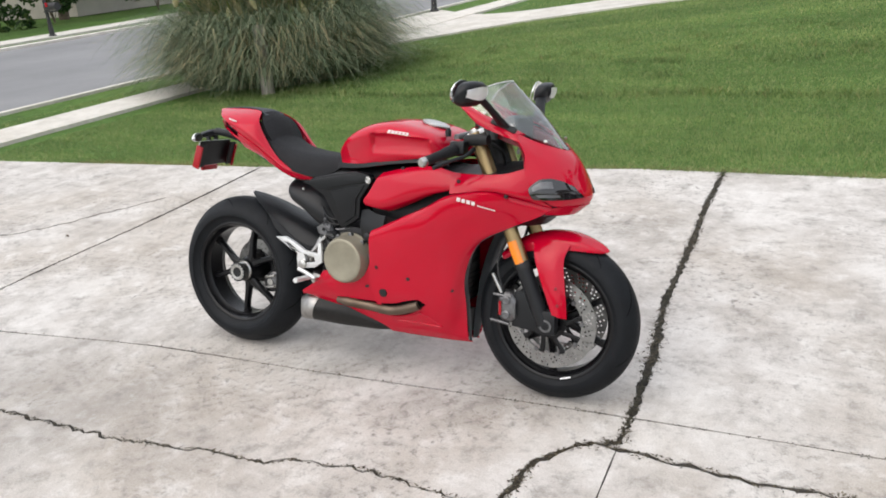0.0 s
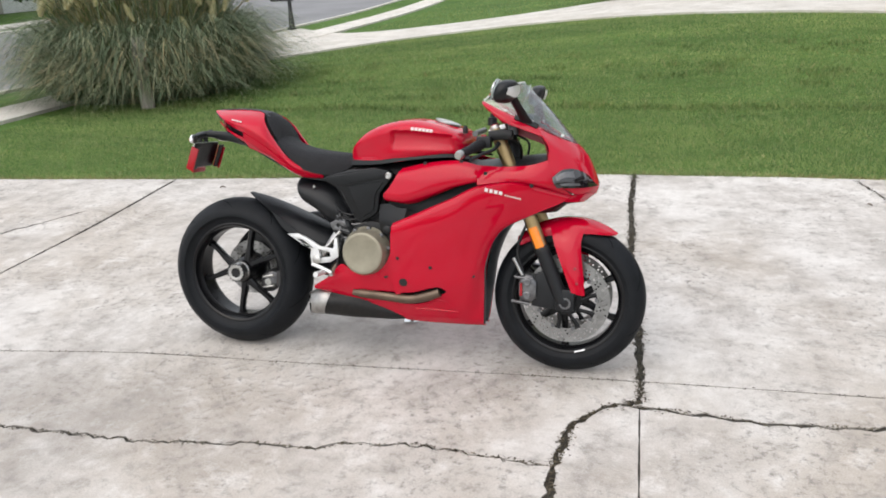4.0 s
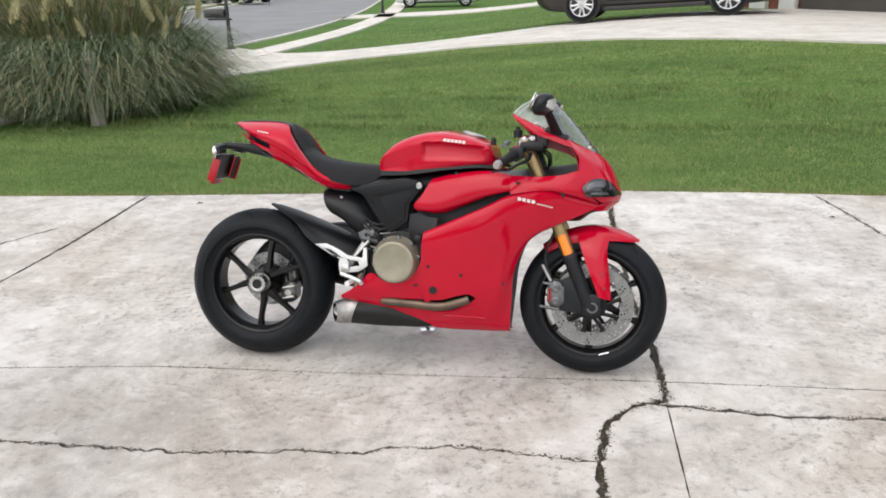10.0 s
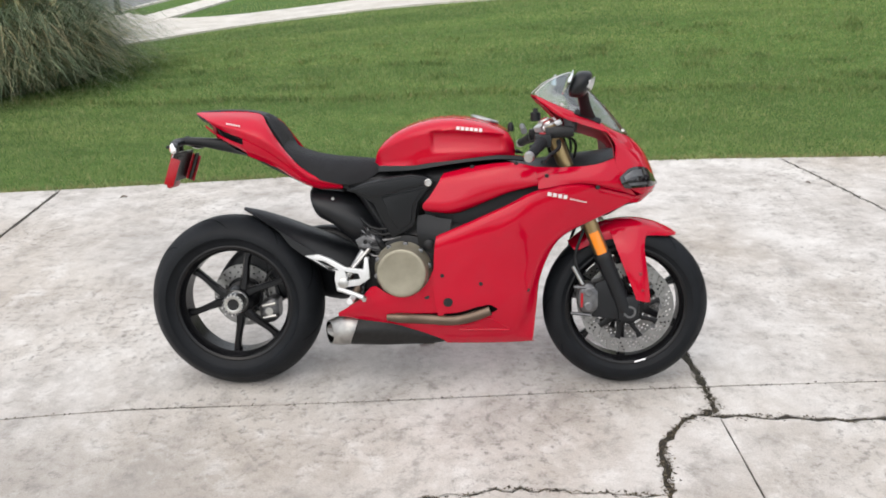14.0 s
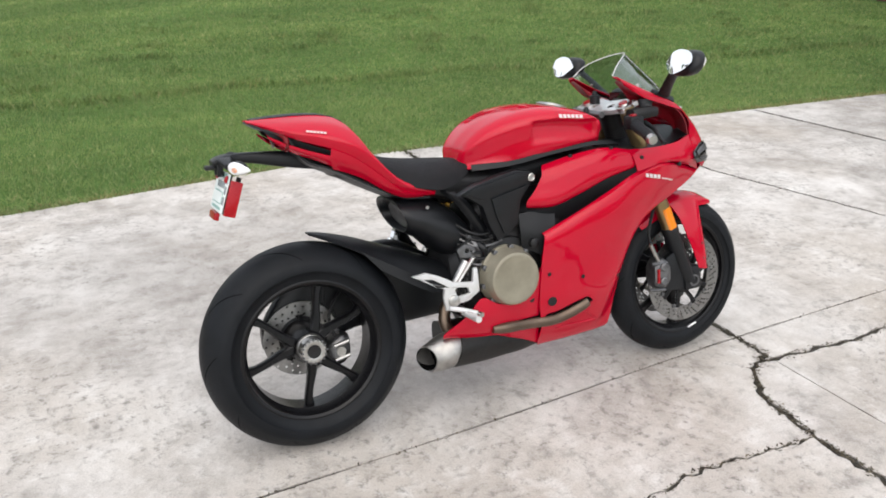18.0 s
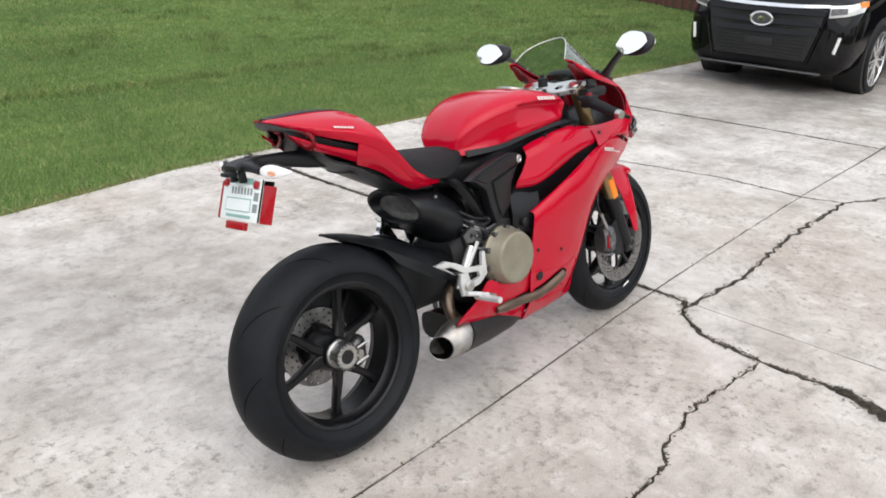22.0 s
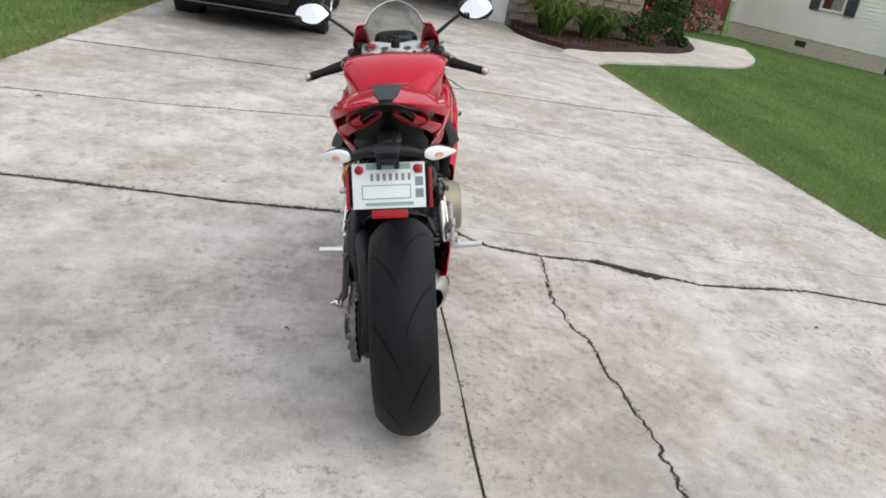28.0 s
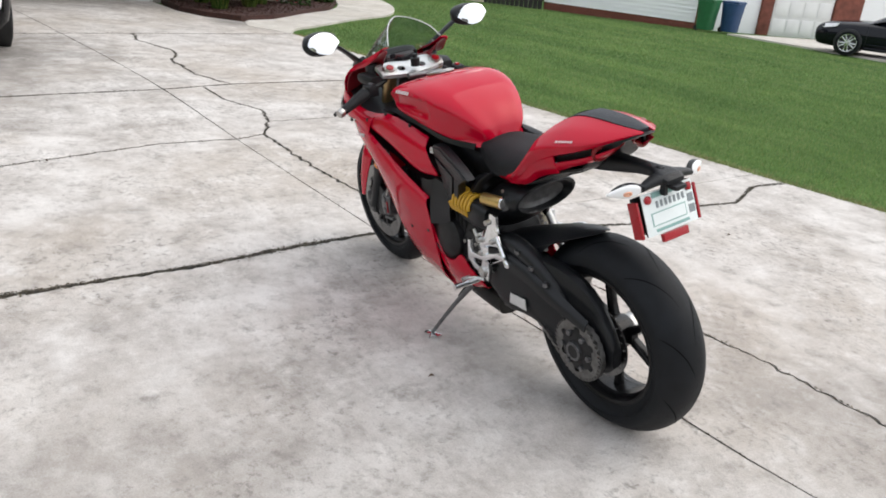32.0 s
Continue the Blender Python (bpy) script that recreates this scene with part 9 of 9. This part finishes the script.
# foot rests
def rearset(sy):
    shine = M_ALLOY if sy < 0 else M_CHROME
    hole = [(0.305, 0.497), (0.335, 0.492), (0.38, 0.463), (0.35, 0.466)]
    hole2 = [(0.405, 0.455), (0.452, 0.447), (0.458, 0.428), (0.415, 0.422)]
    a = [(0.268, 0.512), (0.315, 0.516), (0.36, 0.498), (0.408, 0.470), (0.47, 0.462), (0.475, 0.505), (0.488, 0.505), (0.492, 0.43), (0.455, 0.405), (0.40, 0.398), (0.375, 0.385), (0.368, 0.43), (0.372, 0.455), (0.33, 0.475)]
    rs = part("foot_rest_plate", plate(a, sy * 0.172, sy * 0.186, 0.003, [hole, hole2]), shine, bike, "pale alloy foot rest bracket")
    part("peg", tube([(0.435, sy * 0.18, 0.368), (0.435, sy * 0.282, 0.372)], 0.0105, 12), shine, rs)
    part("pedal", tube([(0.38, sy * 0.192, 0.395), (0.43, sy * 0.197, 0.380), (0.475, sy * 0.203, 0.363)], 0.008, 10), shine, rs)
    part("pedal_tip", tube([(0.472, sy * 0.195, 0.364), (0.476, sy * 0.225, 0.364)], 0.008, 10), M_STEEL, rs)
    part("pivot", lathe([(sy * 0.16, 0.018), (sy * 0.195, 0.018), (sy * 0.198, 0.012), (sy * 0.198, 0.0)], "y", 20, (0.40, 0, 0.415)), M_STEEL, rs)
    part("link_rod", tube([(0.41, sy * 0.165, 0.44), (0.49, sy * 0.155, 0.53)], 0.007, 8), M_STEEL, rs)
    part("cylinder", tube([(0.39, sy * 0.150, 0.40), (0.47, sy * 0.145, 0.52)], 0.014, 12), M_STEEL, rs)


rearset(-1)
rearset(1)
rocker = part("suspension_rocker", patch([
    [(0.392, 0.150, 0.625), (0.412, 0.156, 0.632), (0.430, 0.152, 0.625)],
    [(0.388, 0.152, 0.595), (0.412, 0.164, 0.595), (0.436, 0.156, 0.590)],
    [(0.376, 0.154, 0.560), (0.412, 0.170, 0.560), (0.456, 0.158, 0.552)],
    [(0.372, 0.156, 0.528), (0.416, 0.174, 0.530), (0.476, 0.160, 0.520)],
    [(0.430, 0.158, 0.505), (0.450, 0.172, 0.505), (0.484, 0.162, 0.500)],
    [(0.425, 0.158, 0.470), (0.442, 0.170, 0.470), (0.468, 0.160, 0.466)]], 22, 26, 0.014), M_CHROME, bike, "polished alloy suspension rocker")
part("rocker_arm", tube([(0.380, 0.156, 0.560), (0.345, 0.162, 0.522), (0.315, 0.166, 0.488)], 0.009, 12), M_CHROME, rocker)
part("rod_end", lathe([(0.150, 0.012), (0.168, 0.012), (0.172, 0.008)], "y", 14, (0.315, 0, 0.488)), M_CHROME, rocker)
for x, z in ((0.412, 0.605), (0.466, 0.525), (0.455, 0.478), (0.388, 0.545)):
    part("rocker_bolt", lathe([(0.160, 0.010), (0.178, 0.009), (0.180, 0.005), (0.180, 0.0)], "y", 12, (x, 0, z)), M_STEEL, rocker)
rocker.location = (-0.040, 0.010, 0.0)
shock = part("rear_shock", tube([(0.40, 0.140, 0.60), (0.72, 0.125, 0.585)], 0.028, 20), M_DARK, bike, "black and gold rear shock absorber")
coil = [(0.475 + 0.11 * k / 72, 0.145 + 0.040 * math.cos(k * math.tau / 12), 0.612 + 0.040 * math.sin(k * math.tau / 12)) for k in range(73)]
part("shock_body", loft([(0.40, 0.140, 0.60, 0.030, 0.034), (0.43, 0.140, 0.60, 0.040, 0.044), (0.54, 0.134, 0.597, 0.040, 0.044), (0.56, 0.133, 0.596, 0.034, 0.036)], 24, 12), M_PLASTIC, shock)
part("preload_ring", lathe([(0, 0.040), (0.004, 0.045), (0.022, 0.045), (0.026, 0.040)], "x", 28, (0.515, 0.136, 0.602)), M_YELLOW, shock, "orange-yellow preload ring")
part("frame_guard", patch([[(0.585, 0.165, 0.64), (0.63, 0.172, 0.655), (0.70, 0.175, 0.66)], [(0.60, 0.180, 0.58), (0.64, 0.185, 0.585), (0.70, 0.195, 0.59)], [(0.61, 0.175, 0.52), (0.65, 0.182, 0.50), (0.72, 0.195, 0.48)]], 14, 10, 0.006), M_PLASTIC, bike, "black cover beside the rear shock")
part("spring", tube(coil, 0.0065, 8, 240), M_YELLOW, shock, "yellow coil spring")
can2 = part("reservoir", tube([(0.330, 0.140, 0.676), (0.43, 0.146, 0.662)], 0.021, 20), M_BRASS, shock, "brass-coloured reservoir")
part("end_cap", tube([(0.322, 0.1395, 0.677), (0.332, 0.140, 0.676)], 0.0225, 20), M_CHROME, can2, "bright end cap")

# controls
clamp = part("top_clamp", plate([(1.165, -0.135), (1.175, -0.07), (1.155, 0.0), (1.175, 0.07), (1.165, 0.135), (1.10, 0.135), (1.085, 0.07), (1.075, 0.0), (1.085, -0.07), (1.10, -0.135)], -0.009, 0.009, 0.003, [ring_pts(1.12, 0.045, 0.016, 10), ring_pts(1.12, -0.045, 0.016, 10)]), M_ALLOY, bike, "silver top fork clamp")
clamp.matrix_local = Matrix.Translation((1.112, 0, 0.940)) @ pose(0, 0, 0, 0, -22, 0) @ pose(0, 0, 0, -90, 0, 0) @ Matrix.Translation((-1.12, 0, 0))
for sy in (-1, 1):
    top = Vector((FX - 0.012, 0.102 * sy, FZ)) + UP * 0.708 + FRONT_SHIFT * 0.5
    part("fork_cap", lathe([(-0.01, 0.030), (0.004, 0.030), (0.006, 0.022), (0.012, 0.020), (0.012, 0.0)], "z", 24), M_STEEL, bike).matrix_local = Matrix.Translation(top) @ pose(0, 0, 0, 0, -22.6, 0)
    part("red_adjuster", lathe([(0.010, 0.016), (0.016, 0.014), (0.017, 0.0)], "z", 16), M_REDLENS, bike, "red anodised fork adjuster").matrix_local = Matrix.Translation(top) @ pose(0, 0, 0, 0, -22.6, 0)
    inner, outer = Vector((1.115, sy * 0.115, 0.915)), Vector((1.034, sy * 0.352, 0.856))
    bar = part("handlebar", tube([inner, outer], 0.011, 14), M_DARK, bike, "black clip-on handlebar")
    g0, g1 = inner.lerp(outer, 0.42), inner.lerp(outer, 0.95)
    part("grip", tube([g0, g0.lerp(g1, 0.03), g0.lerp(g1, 0.06), g1], 0.0165, 16, 20, taper=[1.25, 1.2, 1.0, 0.98, 1.0]), M_SEAT, bar, "black rubber grip")
    part("bar_end", tube([inner.lerp(outer, 0.95), inner.lerp(outer, 1.0), inner.lerp(outer, 1.03)], 0.0165, 16, 8, taper=[1, 1.05, 0.85]), M_STEEL, bar, "bright bar end weight")
    part("switch_box", box_bm(-0.028, 0.028, -0.022, 0.022, -0.02, 0.024, 0.010), M_PLASTIC, bar).matrix_local = Matrix.Translation(inner.lerp(outer, 0.33))
    part("switch", box_bm(-0.012, 0.008, -0.008, 0.008, 0.015, 0.03, 0.003), M_REDLENS if sy < 0 else M_GREYPL, bar).matrix_local = Matrix.Translation(inner.lerp(outer, 0.33))
    l0 = inner.lerp(outer, 0.30) + Vector((0.05, 0, -0.004))
    part("lever", tube([l0, inner.lerp(outer, 0.5) + Vector((0.062, 0, -0.01)), inner.lerp(outer, 0.8) + Vector((0.05, 0, -0.012)), inner.lerp(outer, 1.02) + Vector((0.045, 0, -0.014))], 0.006, 10, taper=[1.5, 1.1, 1, 1, 1.2]), M_PLASTIC, bar, "black hand lever")
    part("master_cylinder", loft([(1.10, sy * 0.16, 0.92, 0.022, 0.018), (1.15, sy * 0.17, 0.925, 0.026, 0.02), (1.19, sy * 0.175, 0.925, 0.02, 0.016)], 16, 6), M_DARK, bar)
    part("reservoir", lathe([(0, 0.020), (0.03, 0.022), (0.032, 0.024), (0.042, 0.024), (0.044, 0.012)], "z", 20), M_GREYPL, bar, "smoked fluid reservoir").matrix_local = pose(1.185, sy * 0.135, 0.925)
    part("cable", tube([inner + Vector((0.04, 0, 0)), inner + Vector((0.09, -sy * 0.02, -0.03)), inner + Vector((0.08, -sy * 0.06, -0.12)), inner + Vector((0.05, -sy * 0.06, -0.2))], 0.005, 8), M_DARK, bar)
dash = part("dashboard", loft([(1.19, 0, 0.955, 0.075, 0.035), (1.21, 0, 0.958, 0.088, 0.045), (1.25, 0, 0.95, 0.08, 0.045)], 24, 8), M_PLASTIC, bike, "black dashboard behind the screen")
part("display", box_bm(-0.002, 0.002, -0.065, 0.065, -0.03, 0.03, 0.0015), M_LAMPGLASS, dash).matrix_local = pose(1.187, 0, 0.957)
part("steering_head", tube([(1.205, 0, 0.72), (1.12, 0, 0.95)], 0.036, 18), M_DARK, bike)
part("key_switch", lathe([(0, 0.018), (0.03, 0.018), (0.032, 0.01), (0.045, 0.008)], "z", 16), M_PLASTIC, bike).matrix_local = pose(1.075, 0, 0.955)
part("steering_damper", tube([(1.03, -0.10, 0.925), (1.03, 0.06, 0.935)], 0.011, 12), M_GUN, bike)
part("damper_knob", lathe([(0, 0.010), (0.018, 0.011), (0.03, 0.006)], "z", 12), M_PLASTIC, bike).matrix_local = pose(0.985, -0.075, 0.925)
part("cockpit_floor", patch([[(1.04, -0.17, 0.80), (1.04, 0, 0.82), (1.04, 0.17, 0.80)], [(1.2, -0.18, 0.80), (1.2, 0, 0.84), (1.2, 0.18, 0.80)], [(1.34, -0.165, 0.84), (1.37, 0, 0.86), (1.34, 0.165, 0.84)]], 14, 10, 0.004), M_PLASTIC, bike)
sides("inner_cowl", [
    [(1.325, -0.184, 0.835), (1.318, -0.182, 0.880), (1.285, -0.174, 0.926), (1.21, -0.172, 0.956), (1.14, -0.164, 0.984), (1.078, -0.145, 1.030)],
    [(1.340, -0.140, 0.845), (1.330, -0.142, 0.888), (1.290, -0.140, 0.930), (1.210, -0.140, 0.962), (1.135, -0.134, 0.994), (1.072, -0.126, 1.036)],
    [(1.355, -0.090, 0.850), (1.340, -0.092, 0.892), (1.298, -0.095, 0.926), (1.215, -0.100, 0.954), (1.145, -0.104, 0.980), (1.080, -0.112, 1.026)],
    [(1.350, -0.085, 0.825), (1.335, -0.088, 0.860), (1.290, -0.092, 0.890), (1.220, -0.098, 0.915), (1.16, -0.104, 0.945), (1.10, -0.112, 1.005)]], M_REDIN, bike, "dark red inner face of the nose cowl", 22, 14, 0.003)

# mirrors
for sy in (-1, 1):
    root, neck = Vector((1.235, sy * 0.158, 0.972)), Vector((1.193, sy * 0.268, 1.062))
    arm = part("mirror_arm", tube([root + Vector((0.004, 0, 0)), root.lerp(neck, 0.5) + Vector((0.006, 0, 0.003)), neck + Vector((0.010, 0, 0))], 0.0115, 14, 12, flat=(1.75, 0.65), taper=[1.25, 1.0, 0.95, 1.0]), M_PLASTIC, bike, "broad black mirror arm")
    part("arm_foot", box_bm(-0.045, 0.050, -0.012, 0.012, -0.010, 0.008, 0.006), M_PLASTIC, arm).matrix_local = Matrix.Translation(root) @ pose(0, 0, 0, -sy * 50, 22, 0)
    shell = part("mirror_shell", patch([[(1.200 + hx * math.copysign(abs(math.cos(a)) ** 0.6, math.cos(a)), sy * y, 1.078 + hz * math.copysign(abs(math.sin(a)) ** 0.75, math.sin(a))) for a in (math.tau * k / 16 for k in range(16))]
        for y, hz, hx in ((0.254, 0.006, 0.006), (0.258, 0.020, 0.016), (0.275, 0.031, 0.026), (0.31, 0.039, 0.032), (0.35, 0.039, 0.031), (0.38, 0.030, 0.025), (0.394, 0.014, 0.012), (0.398, 0.004, 0.004))], 28, 22, closed=True, cap=True), M_PLASTIC, arm, "black mirror housing")
    glass = part("mirror_glass", patch([[(1.166, sy * 0.268, 1.050), (1.158, sy * 0.30, 1.092), (1.158, sy * 0.345, 1.114), (1.163, sy * 0.395, 1.113), (1.166, sy * 0.408, 1.095)], [(1.166, sy * 0.268, 1.048), (1.155, sy * 0.31, 1.060), (1.154, sy * 0.35, 1.075), (1.159, sy * 0.39, 1.085), (1.166, sy * 0.408, 1.092)], [(1.166, sy * 0.268, 1.046), (1.160, sy * 0.315, 1.028), (1.158, sy * 0.35, 1.038), (1.163, sy * 0.385, 1.062), (1.166, sy * 0.408, 1.088)]], 18, 10, 0.003), M_MIRROR, arm, "mirror glass showing pale sky")
    lens = part("mirror_signal", patch([[(1.230, sy * 0.292, 1.098), (1.2335, sy * 0.33, 1.100), (1.230, sy * 0.365, 1.096), (1.218, sy * 0.386, 1.090)], [(1.2345, sy * 0.290, 1.080), (1.2365, sy * 0.33, 1.080), (1.2335, sy * 0.367, 1.080), (1.221, sy * 0.388, 1.079)], [(1.232, sy * 0.294, 1.062), (1.2345, sy * 0.33, 1.058), (1.231, sy * 0.365, 1.062), (1.218, sy * 0.386, 1.068)]], 12, 7, 0.003), M_ALLOY, arm, "pale turn signal lens in the mirror")
    for v in glass.data.vertices:
        v.co.y = math.copysign(0.257 + (abs(v.co.y) - 0.262) * 0.90, v.co.y)
        v.co.z = 1.080 + (v.co.z - 1.068 - 0.30 * (abs(v.co.y) - 0.33)) * 0.92
    for ob in (shell, glass, lens):
        for v in ob.data.vertices:
            v.co.x += (0.42 if ob is glass else 0.30) * (v.co.z - 1.078) - 0.10 * (abs(v.co.y) - 0.262) + (0.001 if ob is glass else 0.005 if ob is lens else 0.0)

# side stand
foot = Vector((0.66, 0.262, 0.062))
stand = part("side_stand", tube([(0.545, 0.14, 0.28), (0.60, 0.195, 0.185), foot], 0.0078, 12, 12, taper=[1.5, 1.1, 1.0, 0.9]), M_GUN, bike, "bare steel side stand")
part("foot", box_bm(-0.040, 0.026, -0.010, 0.018, -0.005, 0.002, 0.002), M_CHROME, stand, "bright foot plate").matrix_local = Matrix.Translation(foot) @ pose(0, 0, 0, 11, 0, 20)
part("tang", tube([foot + Vector((0.0, 0.0, 0.004)), foot + Vector((-0.03, 0.03, 0.004))], 0.004, 8), M_CHROME, stand)
part("stand_spring", tube([(0.57, 0.135, 0.28), (0.60, 0.165, 0.215)], 0.007, 8), M_DARK, stand)
